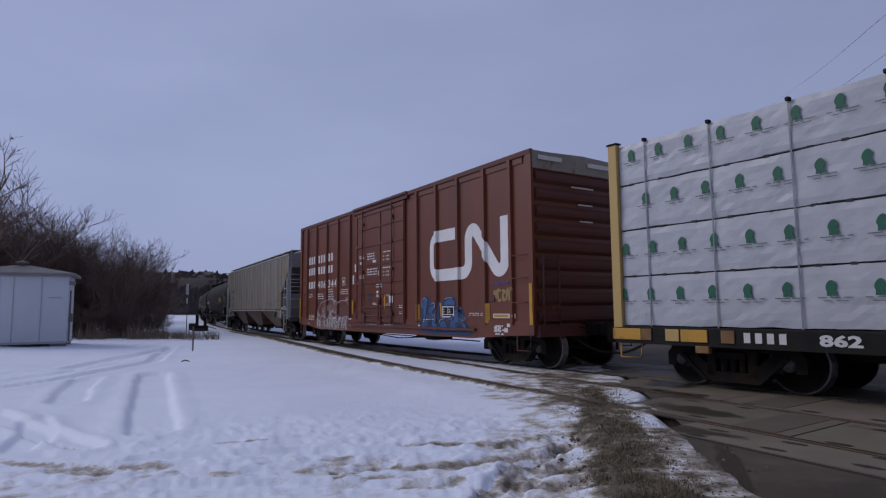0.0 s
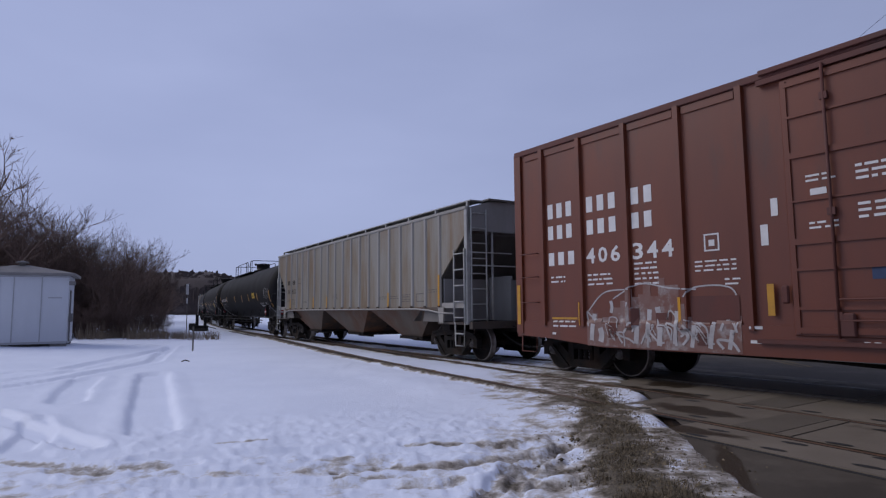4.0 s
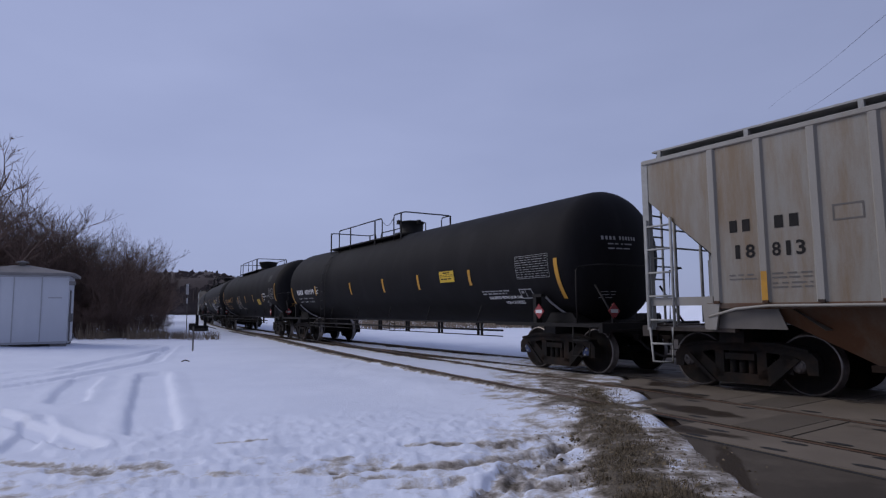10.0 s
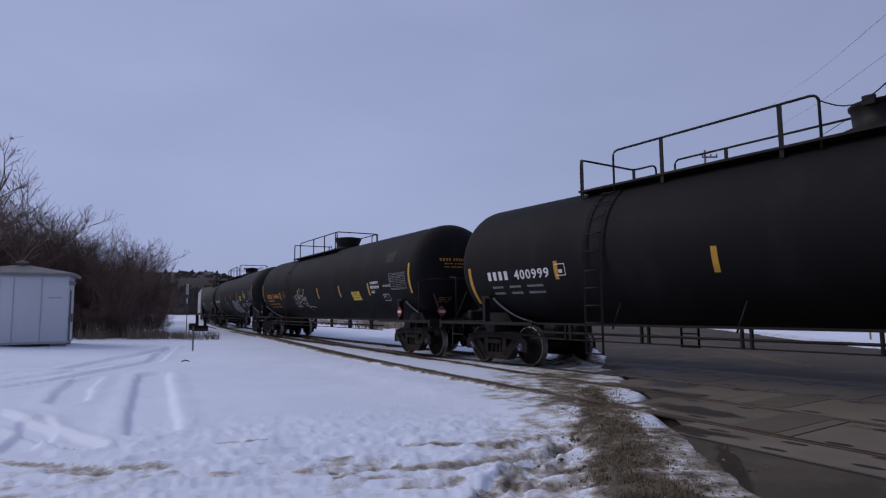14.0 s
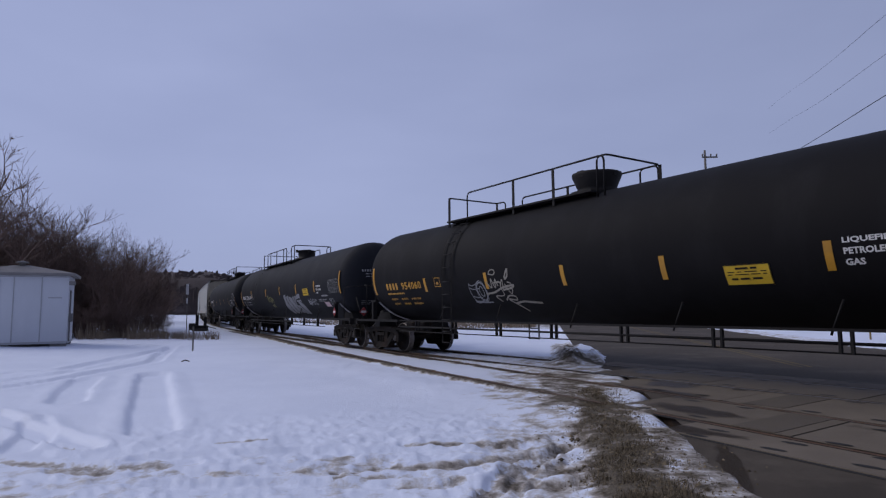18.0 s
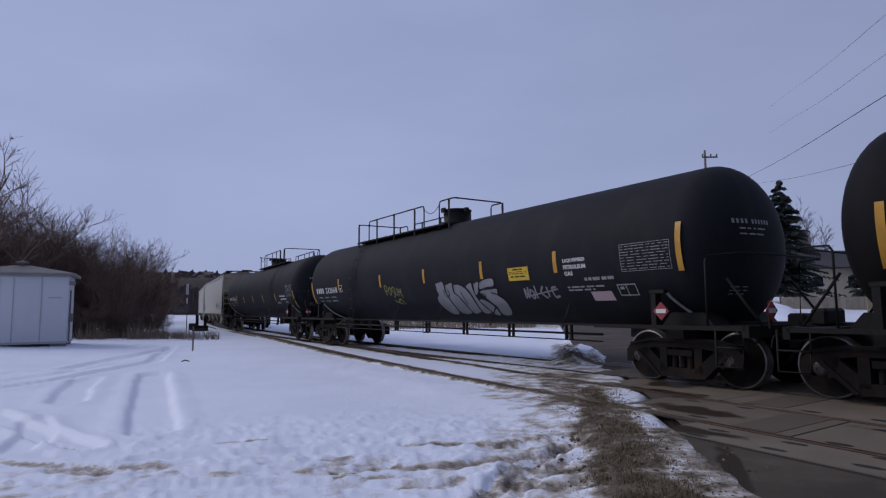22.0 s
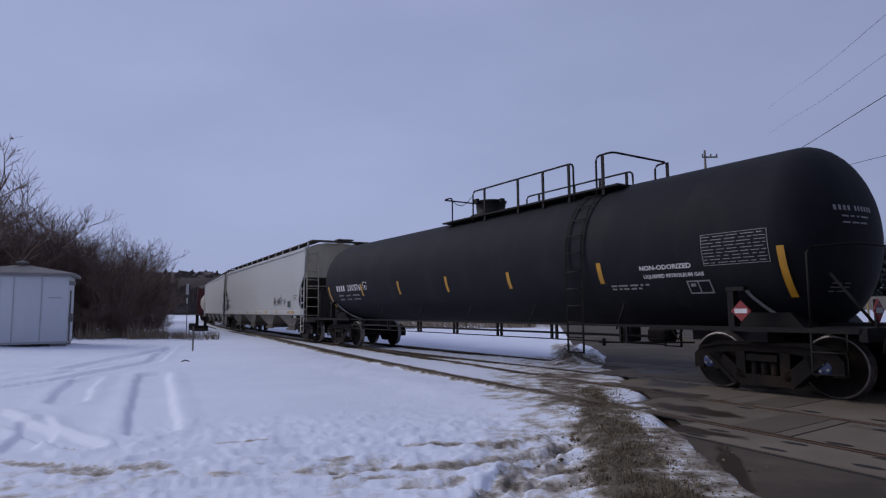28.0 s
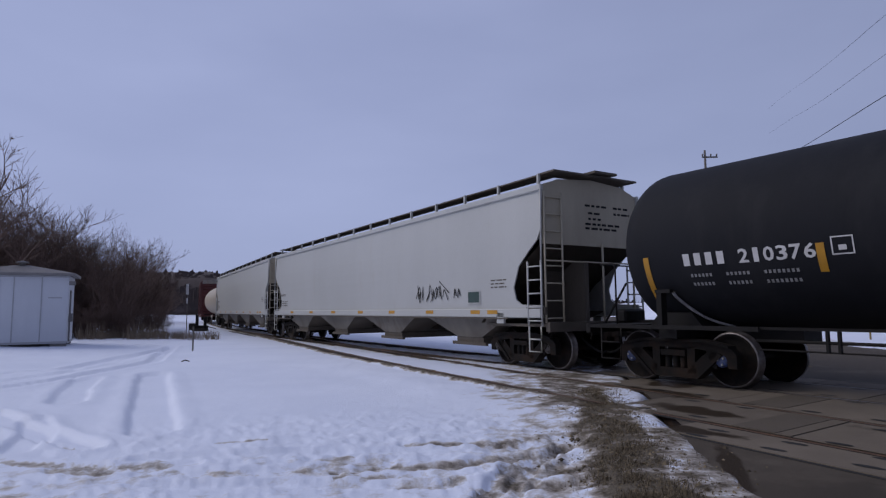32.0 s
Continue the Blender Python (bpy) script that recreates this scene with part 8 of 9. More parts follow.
# ---- signal hut ----
def build_hut():
    at = Matrix.Translation((-15.33, 24.6, 0.04)) @ Matrix.Rotation(radians(27), 4, "Z")
    hut = thing("signal_hut", "white sheet-metal trackside hut with a low hipped roof on concrete blocks", "hut", at=at)
    # local: x from -3.1 (out of view) to 0, front face at y = 0, depth to 2.4
    W, D, z0, z1 = 3.6, 2.4, 0.10, 2.78
    part("wall", bevelled(boxes((-W, 0, 0, D, z0, z1)), 0.015), M["shed_white"], hut)
    for x in (-0.02, -0.93, -1.86, -3.58):
        part("corner_trim" if x in (-0.02, -3.58) else "wall_seam", boxes((x - 0.018, x + 0.018, -0.016, 0.0, z0, z1)), M["shed_white"] if x in (-0.02, -3.58) else M["shed_seam"], hut)
    part("eave_trim", boxes((-W - 0.02, 0.02, -0.03, 0.0, z1 - 0.07, z1 - 0.004)), M["shed_seam"], hut)
    part("name_plate", boxes((-0.70, -0.22, -0.012, -0.002, 1.86, 1.91)), M["shed_seam"], hut)
    part("base_rail", boxes((-W - 0.02, 0.02, -0.02, D + 0.02, z0 - 0.06, z0 + 0.03)), M["shed_seam"], hut)
    bm = bmesh.new()
    e = 0.22
    lo = [bm.verts.new((x, y, z1)) for x, y in ((-W - e, -e), (e, -e), (e, D + e), (-W - e, D + e))]
    li = [bm.verts.new((x, y, z1 + 0.10)) for x, y in ((-W - e, -e), (e, -e), (e, D + e), (-W - e, D + e))]
    ri = [bm.verts.new((x, D / 2, z1 + 0.48)) for x in (-W / 2 - 0.25, -W / 2 + 0.25)]
    bm.faces.new(lo[::-1])
    for i in range(4):
        bm.faces.new([lo[i], lo[(i + 1) % 4], li[(i + 1) % 4], li[i]])
    bm.faces.new([li[0], li[1], ri[1], ri[0]])
    bm.faces.new([li[1], li[2], ri[1]])
    bm.faces.new([li[2], li[3], ri[0], ri[1]])
    bm.faces.new([li[3], li[0], ri[0]])
    bmesh.ops.recalc_face_normals(bm, faces=list(bm.faces))
    part("roof", bm, M["shed_roof"], hut, "low hipped grey metal roof")
    bm = bmesh.new()
    turned(bm, [(z1 + 0.4, 0.12), (z1 + 0.55, 0.12), (z1 + 0.56, 0.24), (z1 + 0.62, 0.22), (z1 + 0.66, 0.05)], 18, axis="z", centre=(-W / 2, D / 2, 0))
    part("roof_vent", bm, M["shed_roof"], hut)
    door = part("door", bevelled(boxes((-3.25, -2.38, -0.03, -0.004, z0 + 0.06, z1 - 0.24)), 0.008), M["shed_white"], hut)
    part("door_frame", boxes((-3.32, -3.27, -0.035, -0.002, z0, z1 - 0.18), (-2.365, -2.32, -0.035, -0.002, z0, z1 - 0.18), (-3.32, -2.32, -0.035, -0.002, z1 - 0.23, z1 - 0.18)), M["shed_seam"], hut)
    part("door_handle", boxes((-3.18, -3.14, -0.06, -0.03, 1.2, 1.35)), M["shed_seam"], door)
    for z in (0.5, 1.3, 2.2):
        part("door_hinge", boxes((-2.39, -2.34, -0.05, -0.03, z, z + 0.12)), M["shed_seam"], door)
    bm = bmesh.new()
    for k in range(8):
        box(bm, -3.12, -2.62, -0.045, -0.03, 0.24 + 0.06 * k, 0.268 + 0.06 * k)
    part("louvre", bm, M["shed_seam"], door)
    part("side_conduit", boxes((0.0, 0.06, 0.5, 0.58, z0, 2.2), (0.0, 0.14, 0.4, 0.7, 0.9, 1.25), (0.0, 0.22, -0.06, 0.14, 2.4, 2.56)), M["shed_roof"], hut)
    for x, y in ((-0.3, 0.25), (-2.2, 0.25), (-0.3, 2.1), (-2.9, 2.1)):
        part("block", bevelled(boxes((x - 0.28, x + 0.28, y - 0.2, y + 0.2, -0.16, z0 - 0.06)), 0.02), M["concrete"], hut)
    part("skid", boxes((-W, -0.1, 0.08, 0.2, z0 - 0.12, z0 - 0.06), (-W, -0.1, D - 0.2, D - 0.08, z0 - 0.14, z0 - 0.06)), M["tie"], hut)


build_hut()


# ---- bare shrubs and trees: stems and twigs as fine tapered bars ----
def grow(rng, height, stems, spread, levels, kids, droop=0.0, twig=0.010, base=None, jitter=0.22):
    """Chains of (points, r0, r1) for a bare plant rooted at the origin; trunk chains first."""
    out = []

    def limb(p, d, length, r, level):
        pts, q, v = [p.copy()], p.copy(), d.copy()
        n = 4 if level == 0 else (3 if level < 3 else 2)
        for _ in range(n):
            v = (v + Vector((rng.uniform(-jitter, jitter), rng.uniform(-jitter, jitter), rng.uniform(-0.08, 0.16) - droop * level * 0.06))).normalized()
            q = q + v * (length / n)
            pts.append(q.copy())
        out.append((level, pts, r, max(twig * 0.5, r * 0.45)))
        if level < levels:
            for k in range(kids + (1 if level == 0 else 0)):
                t = rng.uniform(0.3, 1.0)
                i = min(n - 1, int(t * n))
                o = pts[i].lerp(pts[i + 1], t * n - i)
                side = Vector((rng.uniform(-1, 1), rng.uniform(-1, 1), rng.uniform(-0.1, 0.7)))
                limb(o, (v * 0.75 + side * 0.8).normalized(), length * rng.uniform(0.42, 0.68), max(twig * 0.75, r * 0.5), level + 1)

    for k in range(stems):
        a = rng.uniform(0, 2 * math.pi)
        lean = rng.uniform(0.0, spread)
        d = Vector((math.cos(a) * lean, math.sin(a) * lean, 1)).normalized()
        o = Vector((math.cos(a) * rng.uniform(0, spread), math.sin(a) * rng.uniform(0, spread), -0.15))
        limb(o, d, height * rng.uniform(0.55, 0.8), (base or height * 0.008) * rng.uniform(0.8, 1.2), 0)
    return out


def bars_mesh(name, chains, mat, sides=3):
    verts, faces = [], []
    for _, pts, r0, r1 in chains:
        n = len(pts)
        start = len(verts)
        for i, p in enumerate(pts):
            d = (pts[min(i + 1, n - 1)] - pts[max(i - 1, 0)]).normalized()
            up = Vector((0, 0, 1)) if abs(d.z) < 0.9 else Vector((1, 0, 0))
            e = d.cross(up).normalized()
            g = e.cross(d)
            r = r0 + (r1 - r0) * i / (n - 1)
            for k in range(sides):
                a = 2 * math.pi * k / sides
                verts.append(p + (e * math.cos(a) + g * math.sin(a)) * r)
        for i in range(n - 1):
            for k in range(sides):
                a, b2 = start + i * sides + k, start + i * sides + (k + 1) % sides
                faces.append((a, b2, b2 + sides, a + sides))
    me = bpy.data.meshes.new(name)
    me.from_pydata(verts, [], faces)
    me.materials.append(mat)
    return me


def plant(name, label, category, group, chains, bark, twigs, at, twig_name="crown"):
    t = thing(name, label, category, group, at=at)
    part("stem" if twig_name == "crown_mass" else "trunk", bars_mesh("stem", [c for c in chains if c[0] == 0], bark, 5), None, t)
    part(twig_name, bars_mesh(twig_name, [c for c in chains if c[0] > 0], twigs, 3), None, t)
    return t


def build_thicket():
    rng = random.Random(21)
    kinds = []
    for k in range(6):
        chains = grow(rng, 4.4, 7, 0.38, 3, 5, twig=0.0085, base=0.03, jitter=0.34)
        kinds.append(plant("shrub", "tall leafless dark brown shrub in a dense thicket", "shrub", "roadside thicket", chains, M["twig"], M["twig"], Matrix.Translation((-26 - 2 * k, 38 + k, 0.2)), "crown_mass"))
    spots = []
    tries = 0
    while len(spots) < 118 and tries < 6000:
        tries += 1
        y = 33.0 + 62 * rng.random() ** 1.7
        px = rng.uniform(-90, 345)
        x = (px - 784) / 1062 * y
        s, w = near_line(x, y)
        if w < 5.6 or (px > 250 and y < 42) or (px > 215 and y < 36.5):
            continue
        if any((x - a) ** 2 + (y - b2) ** 2 < (1.3 if y < 45 else 2.2) for a, b2 in spots):
            continue
        spots.append((x, y))
    for i, (x, y) in enumerate(spots):
        px = x / y * 1062 + 784
        # the thicket's crown falls away towards the tracks and rises towards the hut
        h = (6.5 + 1.0 * (1 - smooth(90, 170, px))) * (1 - 0.42 * smooth(240, 340, px)) * rng.uniform(0.74, 1.04)
        k = h / 5.2
        s, w = near_line(x, y)
        z = ground_height(x, y, s, w) - 0.05
        src = kinds[i % 6]
        m = Matrix.Translation((x, y, z)) @ Matrix.Rotation(rng.uniform(0, 6.28), 4, "Z")
        c = copy_thing(src, m) if i >= 6 else src
        c.matrix_basis = m @ Matrix.Diagonal((k, k, k * rng.uniform(0.92, 1.08), 1))
    # low brush along the thicket's foot
    for i in range(34):
        px = rng.uniform(120, 300)
        y = rng.uniform(32.6, 36.0) + (6 if px > 240 else 0)
        x = (px - 784) / 1062 * y
        z = ground_height(x, y, *near_line(x, y)) - 0.05
        k = rng.uniform(0.22, 0.42)
        c = copy_thing(kinds[i % 6], Matrix.Identity(4))
        tagged(c, "low leafless brush at the foot of the thicket", "shrub", "low brush")
        c.matrix_basis = Matrix.Translation((x, y, z)) @ Matrix.Rotation(rng.uniform(0, 6.28), 4, "Z") @ Matrix.Diagonal((k * 1.3, k * 1.3, k, 1))


build_thicket()


def build_trees():
    rng = random.Random(5)
    # the old tree by the hut, its branches hanging into view with a few dead leaves
    chains = grow(rng, 7.9, 3, 0.45, 4, 4, droop=0.5, twig=0.011, base=0.12)
    t = plant("bare_tree", "leafless tree with a few dead leaves beside the hut", "tree", "", chains, M["bark"], M["twig"], Matrix.Translation((-20.3, 26.6, 0.1)))
    bm = bmesh.new()
    for _, pts, _, _ in [c for c in chains if c[0] >= 3][::5]:
        p = pts[-1]
        for k in range(5):
            o = p + Vector((rng.uniform(-0.12, 0.12), rng.uniform(-0.12, 0.12), rng.uniform(-0.15, 0.05)))
            a, b2 = Vector((rng.uniform(-1, 1), rng.uniform(-1, 1), rng.uniform(-1, 1))) * 0.06, Vector((rng.uniform(-1, 1), rng.uniform(-1, 1), rng.uniform(-1, 1))) * 0.05
            bm.faces.new([bm.verts.new(q) for q in (o, o + a, o + a + b2, o + b2)])
    part("dead_leaves", bm, M["twig"], t, "shrivelled brown leaves")
    chains = grow(rng, 6.2, 3, 0.5, 4, 4, droop=0.3, twig=0.012, base=0.08)
    plant("bare_tree", "leafless young tree at the thicket's edge", "tree", "", chains, M["bark"], M["twig"], Matrix.Translation((-25.0, 33.0, 0.1)))
    # trees beyond the crossing
    first = None
    for x, y, h, z in ((38.2, 61, 7.6, 2.0), (41.0, 63, 6.4, 2.0), (44.5, 62, 5.0, 2.0), (47.5, 66, 5.0, 2.0), (36.5, 66, 7.4, 2.0), (-42.5, 150, 7.6, 0.3), (-45.5, 156, 7.0, 0.3), (-40.0, 160, 7.0, 0.3)):
        if first is None:
            chains = grow(rng, 10, 1, 0.1, 4, 5, twig=0.02, base=0.16)
            first = plant("bare_tree", "tall leafless grey tree behind the houses", "tree", "far bare trees", chains, M["bare_far"], M["bare_far"], Matrix.Translation((x, y, z)))
            first.matrix_basis = Matrix.Translation((x, y, z)) @ Matrix.Diagonal((h / 8, h / 8, h / 8, 1))
        else:
            c = copy_thing(first, Matrix.Identity(4))
            c.matrix_basis = Matrix.Translation((x, y, z)) @ Matrix.Rotation(rng.uniform(0, 6), 4, "Z") @ Matrix.Diagonal((h / 8, h / 8, h / 8, 1))


build_trees()


def build_spruce(x, y, z, h, width, seed):
    rng = random.Random(seed)
    t = thing("spruce_tree", "dark green spruce with drooping boughs behind the crossing", "tree", "spruces", at=Matrix.Translation((x, y, z)))
    bm = bmesh.new()
    tube(bm, [(0, 0, -0.2), (0.05, 0, h * 0.5), (0, 0, h)], h * 0.016, 8, 0.02)
    part("trunk", bm, M["bark"], t)
    chains = []
    n = 34
    for k in range(n):
        f = k / (n - 1)
        zc = h * (0.10 + 0.88 * f)
        reach = width * (1 - f) ** 0.85 * rng.uniform(0.8, 1.1) + 0.12
        for b2 in range(9 if f < 0.8 else 6):
            a = rng.uniform(0, 2 * math.pi)
            r = reach * rng.uniform(0.65, 1.12)
            d = Vector((math.cos(a), math.sin(a), 0))
            o = Vector((0, 0, zc + rng.uniform(-0.15, 0.15)))
            pts = [o, o + d * r * 0.5 + Vector((0, 0, -0.10 * r)), o + d * r + Vector((0, 0, -0.26 * r + 0.1))]
            chains.append((1, pts, 0.05, 0.02))
            side = Vector((-d.y, d.x, 0))
            for q in range(11):
                u = 0.2 + 0.8 * q / 10
                p = pts[0].lerp(pts[1], u * 2) if u < 0.5 else pts[1].lerp(pts[2], u * 2 - 1)
                for sg in (-1, 1):
                    w2 = (0.20 + 0.25 * (1 - u)) * min(1.0, r)
                    tip = p + side * sg * w2 * rng.uniform(0.7, 1.2) + d * 0.18 + Vector((0, 0, -0.14 - 0.1 * rng.random()))
                    chains.append((1, [p, p.lerp(tip, 0.5) + Vector((0, 0, 0.02)), tip], 0.075, 0.02))
    part("foliage", bars_mesh("foliage", chains, M["needle"], 3), None, t)
    bm = bmesh.new()
    for _, pts, r0, _ in chains:
        if r0 < 0.06 and rng.random() < 0.3:
            p = pts[0].lerp(pts[2], rng.uniform(0.5, 0.9)) + Vector((0, 0, 0.03))
            a, q = rng.uniform(0, 6.28), rng.uniform(0.08, 0.2)
            top = bm.verts.new(p + Vector((0, 0, 0.06)))
            ring = [bm.verts.new(p + Vector((math.cos(a + k * 1.2566) * q * rng.uniform(0.6, 1.2), math.sin(a + k * 1.2566) * q * rng.uniform(0.6, 1.2), rng.uniform(-0.03, 0.0)))) for k in range(5)]
            for k in range(5):
                bm.faces.new([ring[k], ring[(k + 1) % 5], top])
            bm.faces.new(ring[::-1])
    part("snow_load", bm, M["shed_white"], t, "small pads of snow on the boughs")
    return t


build_spruce(27.3, 48.0, 1.6, 9.9, 3.3, 1)
build_spruce(36.0, 50.0, 1.8, 5.9, 2.0, 2)
build_spruce(39.5, 54.0, 1.9, 5.0, 2.4, 3)


# ---- dry reeds, woods on the far ridge ----
def build_reeds():
    rng = random.Random(9)
    verts, faces = [], []
    count = 0
    while count < 2600:
        px = rng.uniform(140, 392)
        y = rng.uniform(30.5, 36.0)
        if px > 300 and rng.random() < 0.45:
            continue
        x = (px - 784) / 1062 * y
        s, w = near_line(x, y)
        if w < 3.4:
            continue
        if noise.noise((x * 0.8, y * 0.8, 50)) < rng.uniform(-0.35, 0.3):
            continue
        z = ground_height(x, y, s, w)
        h = rng.uniform(0.12, 0.5) * (2.2 if px < 300 and rng.random() < 0.25 else 1.0)
        a = rng.uniform(0, 6.28)
        dx, dy = 0.012 * math.cos(a), 0.012 * math.sin(a)
        lx, ly = rng.uniform(-0.18, 0.18), rng.uniform(-0.18, 0.18)
        i = len(verts)
        verts += [(x - dx, y - dy, z - 0.03), (x + dx, y + dy, z - 0.03), (x + lx * 0.5 + dx * 0.8, y + ly * 0.5 + dy * 0.8, z + h * 0.6), (x + lx * 0.5 - dx * 0.8, y + ly * 0.5 - dy * 0.8, z + h * 0.6), (x + lx, y + ly, z + h)]
        faces += [(i, i + 1, i + 2, i + 3), (i + 3, i + 2, i + 4)]
        count += 1
    me = bpy.data.meshes.new("reeds")
    me.from_pydata(verts, [], faces)
    me.materials.append(M["reed"])
    tagged(new("dry_reeds", me), "dry tan reeds and grass standing in the snow", "grass", kind="stuff")


    verts, faces = [], []
    count = 0
    while count < 5200:
        y = 46 + 34 * rng.random() ** 1.5
        x = rng.uniform(-0.30, 0.26) * y
        s, w = near_line(x, y)
        if w > -9 or x - road_left(y) > -2.5 or noise.noise((x * 0.25, y * 0.25, 52)) < rng.uniform(-0.5, 0.2):
            continue
        z = ground_height(x, y, s, w)
        h, a = rng.uniform(0.25, 0.8), rng.uniform(0, 6.28)
        dx, dy = 0.03 * math.cos(a), 0.03 * math.sin(a)
        lx, ly = rng.uniform(-0.25, 0.25), rng.uniform(-0.25, 0.25)
        i = len(verts)
        verts += [(x - dx, y - dy, z - 0.05), (x + dx, y + dy, z - 0.05), (x + lx, y + ly, z + h)]
        faces.append((i, i + 1, i + 2))
        count += 1
    me = bpy.data.meshes.new("field_grass")
    me.from_pydata(verts, [], faces)
    me.materials.append(M["reed"])
    tagged(new("field_grass", me), "tall dry tan grass in the field beyond the tracks", "grass", kind="stuff")


build_reeds()


def build_ridge():
    """Wooded rise far behind the tracks."""
    rng = random.Random(2)
    verts, faces = [], []
    # soft earth form
    bm = bmesh.new()
    rows = []
    for i in range(140):
        px = -500 + i * 24
        d = 215
        top = 12.5 * (1 - smooth(330, 620, px)) + 3.4 + 1.2 * noise.noise((px * 0.02, 0, 0)) + 0.7 * noise.noise((px * 0.11, 3, 0))
        x = (px - 784) / 1062 * d
        rows.append([bm.verts.new((x, d - 6, -0.5)), bm.verts.new((x, d, top * 0.75)), bm.verts.new((x, d + 12, top)), bm.verts.new((x, d + 60, -0.5))])
    for p, q in zip(rows, rows[1:]):
        for k in range(3):
            bm.faces.new([p[k], p[k + 1], q[k + 1], q[k]]).smooth = True
    bmesh.ops.recalc_face_normals(bm, faces=list(bm.faces))
    tagged(part("backdrop", bm, M["hill"]), "brown leafless woods on a far low ridge", "woods", kind="structure")
    # crowns of single trees, ragged and overlapping
    for n in range(2600):
        px = rng.uniform(200, 640) if n % 3 else rng.uniform(-300, 2400)
        d = rng.uniform(196, 229)
        x = (px - 784) / 1062 * d
        top = 12.5 * (1 - smooth(330, 620, px)) + 3.4 + 1.2 * noise.noise((px * 0.02, 0, 0))
        k = min(1.0, max(0.12, (d - 194) / 30))
        zc, hw, hh = max(1.2, top * k * rng.uniform(0.8, 1.0)), rng.uniform(0.6, 1.5), rng.uniform(0.8, 1.7)
        i = len(verts)
        verts.append((x, d - 0.12, zc))
        for q in range(14):
            a = q / 14 * 2 * math.pi
            r = rng.uniform(0.55, 1.15)
            verts.append((x + hw * r * math.sin(a), d, zc + hh * r * math.cos(a)))
        faces += [(i, i + 1 + q, i + 1 + (q + 1) % 14) for q in range(14)]
    # thin bare tops against the sky
    for n in range(1500):
        px = rng.uniform(200, 640) if n % 2 else rng.uniform(-300, 2400)
        d = rng.uniform(198, 229)
        x = (px - 784) / 1062 * d
        top = 12.5 * (1 - smooth(330, 620, px)) + 3.4 + 1.2 * noise.noise((px * 0.02, 0, 0))
        z0 = max(0.5, top * min(1.0, max(0.12, (d - 194) / 30)) * rng.uniform(0.7, 0.95))
        h, lean, q = rng.uniform(1.6, 3.6), rng.uniform(-0.5, 0.5), rng.uniform(0.07, 0.16)
        i = len(verts)
        verts += [(x - q, d - 1, z0), (x + q, d - 1, z0), (x, d - 0.8, z0), (x + lean, d - 1, z0 + h)]
        faces += [(i, i + 1, i + 3), (i + 1, i + 2, i + 3), (i + 2, i, i + 3)]
    me = bpy.data.meshes.new("far_woods")
    me.from_pydata(verts, [], faces)
    me.polygons.foreach_set("use_smooth", [True] * len(me.polygons))
    me.materials.append(M["hill"])
    tagged(new("far_woods", me), "brown leafless treetops along the far ridge", "woods", kind="stuff")


build_ridge()


# ---- trackside pieces ----
def build_trackside():
    x, y = -17.85, 44.6
    sw = thing("switch_stand", "dark steel switch stand on two posts beside the points", "switch stand", at=Matrix.Translation((x, y, -0.05)))
    part("base", bevelled(boxes((-0.55, 0.35, -0.4, 0.4, -0.15, 0.12), (-0.9, -0.5, -0.15, 0.2, 0.0, 0.5)), 0.02), M["tie"], sw)
    for k in (-0.35, 0.25):
        part("post", bevelled(boxes((k - 0.085, k + 0.085, -0.1, 0.1, 0.1, 1.12 if k < 0 else 0.98)), 0.02), M["black"], sw)
    part("head", bevelled(boxes((-0.5, 0.4, -0.2, 0.2, 0.1, 0.34)), 0.03), M["black"], sw)
    bm = bmesh.new()
    tube(bm, [(0.3, 0, 0.3), (1.2, -0.4, 0.1)], 0.03, 6)
    part("throw_lever", bm, M["black"], sw)
    mast = thing("marker_mast", "thin grey trackside mast with small target plates", "sign", at=Matrix.Translation((-17.1, 40.2, 0.1)))
    bm = bmesh.new()
    tube(bm, [(0, 0, -0.2), (0, 0, 3.05)], 0.028, 8)
    part("pole", bm, M["wood"], mast)
    part("target_plate", bevelled(boxes((-0.09, 0.09, -0.06, -0.03, 2.35, 3.05)), 0.01), M["white"], mast)
    part("lower_plate", bevelled(boxes((-0.05, 0.05, -0.06, -0.03, 1.75, 2.1)), 0.01), M["white"], mast)
    st = thing("stake", "thin weathered wooden stake standing in the snow", "stake", at=Matrix.Translation((-9.25, 22.35, -0.05)))
    part("shaft", bevelled(boxes((-0.025, 0.025, -0.015, 0.015, -0.2, 0.82)), 0.004), M["wood"], st)
    debris = thing("twig_scrap", "small dark twig lying on the snow", "debris", at=Matrix.Translation((-6.9, 16.2, 0.0)))
    bm = bmesh.new()
    tube(bm, [(-0.1, 0, 0.0), (0.0, 0.03, 0.04), (0.12, 0, 0.01)], 0.015, 5)
    part("shaft", bm, M["bark"], debris)


build_trackside()


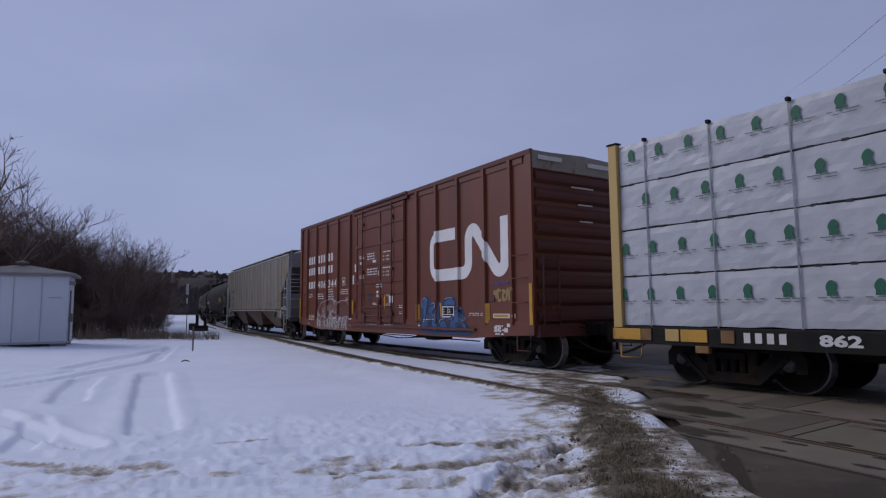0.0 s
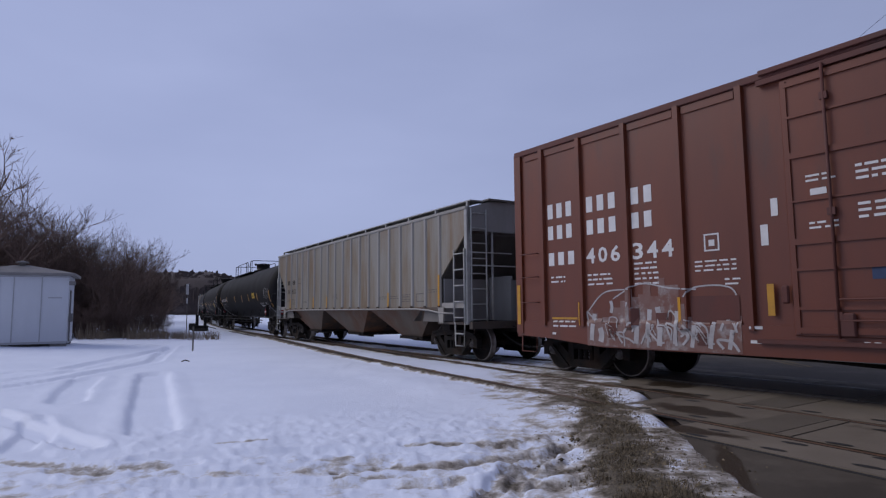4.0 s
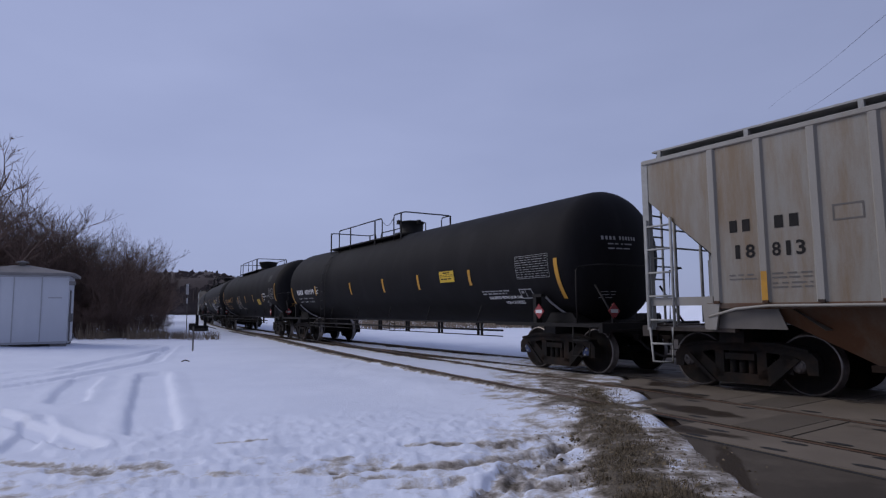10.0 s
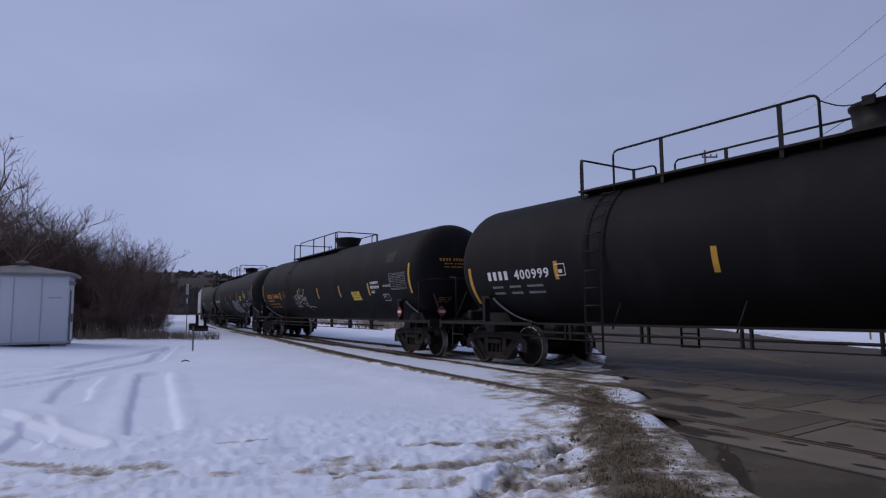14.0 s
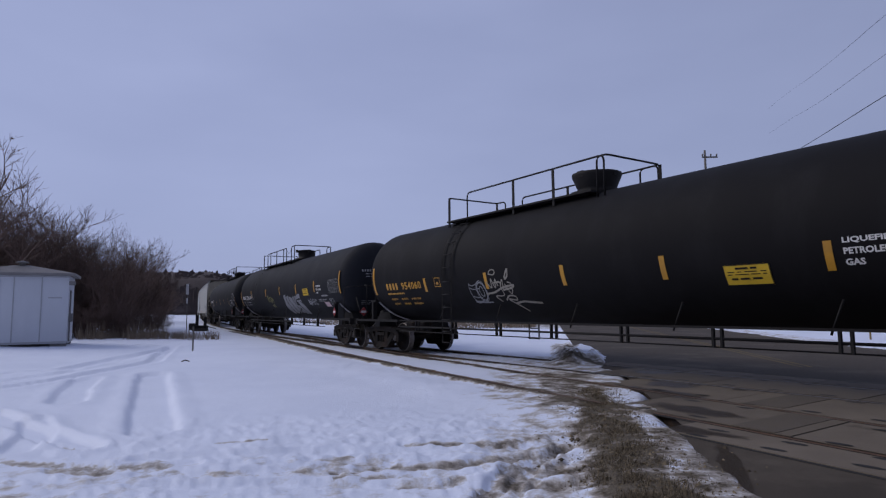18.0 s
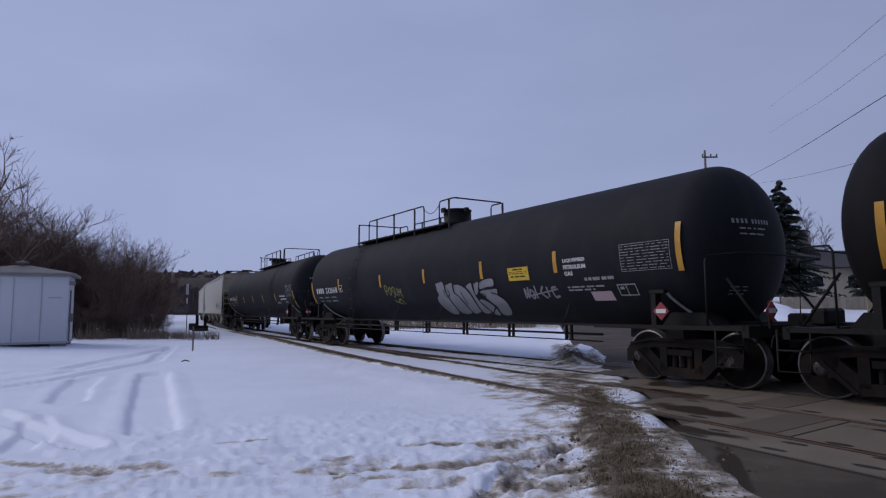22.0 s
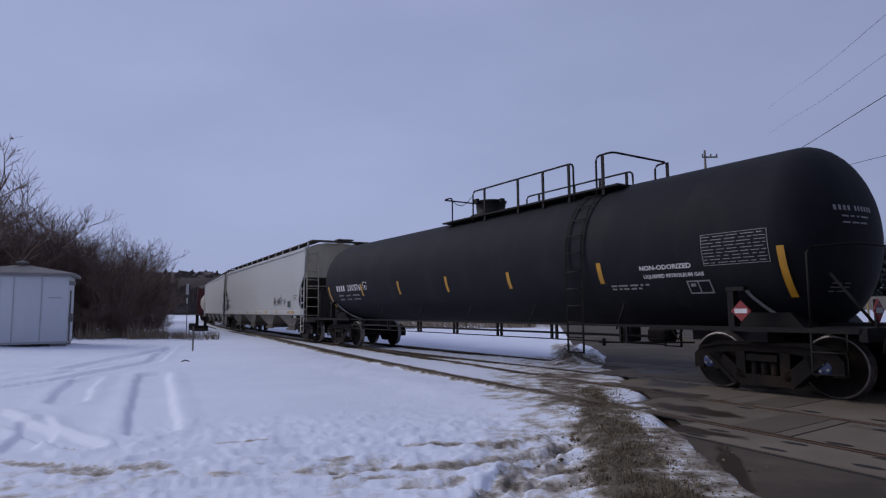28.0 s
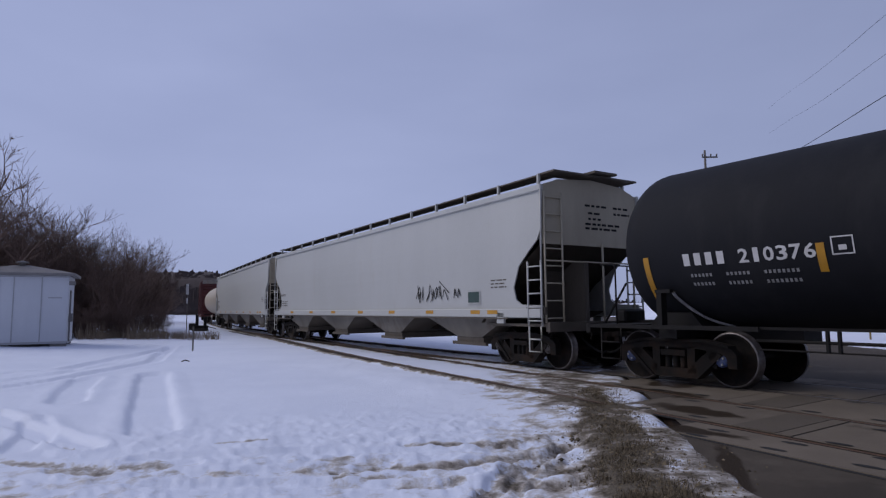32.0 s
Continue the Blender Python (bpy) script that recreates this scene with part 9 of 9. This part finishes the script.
# ---- houses, pole and wires beyond the crossing ----
def build_houses():
    at = Matrix.Translation((30.5, 59.5, 2.1)) @ Matrix.Rotation(radians(-18), 4, "Z")
    h = thing("house", "low beige-sided house with dark shingle roof behind the spruce", "house", at=at)
    W, D = 15.0, 8.0
    part("wall", boxes((0, W, 0, D, -0.4, 2.9)), M["beige"], h)
    bm = bmesh.new()
    prism(bm, [(-0.5, 2.75), (D / 2, 4.6), (D + 0.5, 2.75), (D + 0.5, 2.9), (D / 2, 4.8), (-0.5, 2.9)], "x", -0.5, W + 0.5)
    part("roof", bm, M["roof"], h)
    for x in (4.9, 8.2, 12.0):
        wd = part("window", boxes((x, x + 1.4, -0.06, -0.01, 1.0, 2.1)), M["white"], h)
        part("pane", boxes((x + 0.08, x + 1.32, -0.075, -0.062, 1.08, 2.02)), M["glass"], wd)
    part("foundation_vent", boxes((5.6, 6.8, -0.05, -0.005, 0.35, 0.6)), M["roof"], h)
    part("chimney", boxes((10.2, 11.1, 3.0, 3.8, 3.5, 5.6)), M["rail"], h)
    st = part("stair", boxes(*[(1.8 + 0.28 * k, 2.1 + 0.28 * k, -1.4, -0.2, -0.4, 1.1 - 0.18 * k) for k in range(7)]), M["wood"], h)
    bm = bmesh.new()
    for y in (-1.4, -0.25):
        tube(bm, [(1.8, y, 2.0), (3.9, y, 0.7)], 0.04, 5)
        for k in range(4):
            tube(bm, [(1.9 + 0.6 * k, y, -0.3), (1.9 + 0.6 * k, y, 1.95 - 0.37 * k)], 0.03, 5)
    part("stair_rail", bm, M["wood"], st)
    # low board fence in front
    f = thing("fence", "low weathered beige board fence along a yard", "fence", at=Matrix.Translation((25.5, 45.5, 1.05)) @ Matrix.Rotation(radians(-12), 4, "Z"))
    for k in range(30):
        part("board", boxes((k * 0.4, k * 0.4 + 0.385, -0.02, 0.02, -0.3, 0.95)), M["fence"], f)
    for k in range(7):
        part("post", boxes((k * 2.0 - 0.06, k * 2.0 + 0.06, 0.03, 0.15, -0.4, 1.05)), M["wood"], f)
    m = thing("marker_stake", "thin tan wooden marker stake by the road", "stake", at=Matrix.Translation((17.6, 25.0, 0.1)))
    part("shaft", boxes((-0.03, 0.03, -0.02, 0.02, -0.3, 1.5)), M["ochre_paint"], m)


M["fence"] = surface("weathered_fence_board", (0.36, 0.31, 0.23), (0.26, 0.22, 0.165), 3, 0.85, vary=0.15)
build_houses()


def build_pole():
    p = thing("utility_pole", "grey wooden utility pole with a crossarm", "utility pole", at=Matrix.Translation((17.87, 40, 0.0)))
    bm = bmesh.new()
    tube(bm, [(0, 0, -0.5), (0, 0, 11.94)], 0.12, 10, 0.07)
    part("shaft", bm, M["wood"], p)
    part("crossarm", boxes((-0.2, 0.85, -0.04, 0.04, 11.42, 11.52)), M["wood"], p)
    for x in (-0.16, 0.4, 0.8):
        bm = bmesh.new()
        turned(bm, [(11.55, 0.045), (11.62, 0.06), (11.71, 0.03)], 10, axis="z", centre=(x, 0, 0))
        part("insulator", bm, M["shed_roof"], p)
    wires = thing("power_lines", "thin dark overhead power lines sagging across the road", "cable")
    spans = [((29.04, 55, 13.65), (15.27, 20, 8.54), 0.015), ((32.72, 60, 13.88), (18.11, 24, 7.43), 0.011), ((27.04, 45, 17.97), (13.96, 18, 10.43), 0.006), ((26.89, 45, 15.72), (13.85, 18, 9.14), 0.006)]
    for a, b2, r in spans:
        a, b2 = Vector(a), Vector(b2)
        bm = bmesh.new()
        pts = []
        for k in range(25):
            t = -0.9 + k / 24 * 2.6
            q = a.lerp(b2, t)
            pts.append(q + Vector((0, 0, -0.15 * math.sin(math.pi * min(1, max(0, t))))))
        tube(bm, pts, r, 5)
        part("wire", bm, M["black"], wires)


build_pole()


# ---- what moves ----
def motions():
    times = [0.5 * i for i in range(65)]
    for car, centre, (rear, front) in CARS:
        rows = []
        for t in times:
            s = centre + travelled(t)
            a, b2 = on_line(s + rear), on_line(s + front)
            h = math.atan2(b2[1] - a[1], b2[0] - a[0])
            k = -rear / (front - rear)
            rows.append((t, Matrix.Translation((a[0] + (b2[0] - a[0]) * k, a[1] + (b2[1] - a[1]) * k, 0)) @ Matrix.Rotation(h, 4, "Z")))
        walk(car, rows)
    # wheels roll on the rails
    quick_times = [i / 6 for i in range(193)]
    for wheelset, k in SPINNERS:
        walk(wheelset, [(t, Matrix.Translation((k, 0, 0.457)) @ Matrix.Rotation(travelled(t) / 0.457, 4, "Y")) for t in quick_times])


motions()
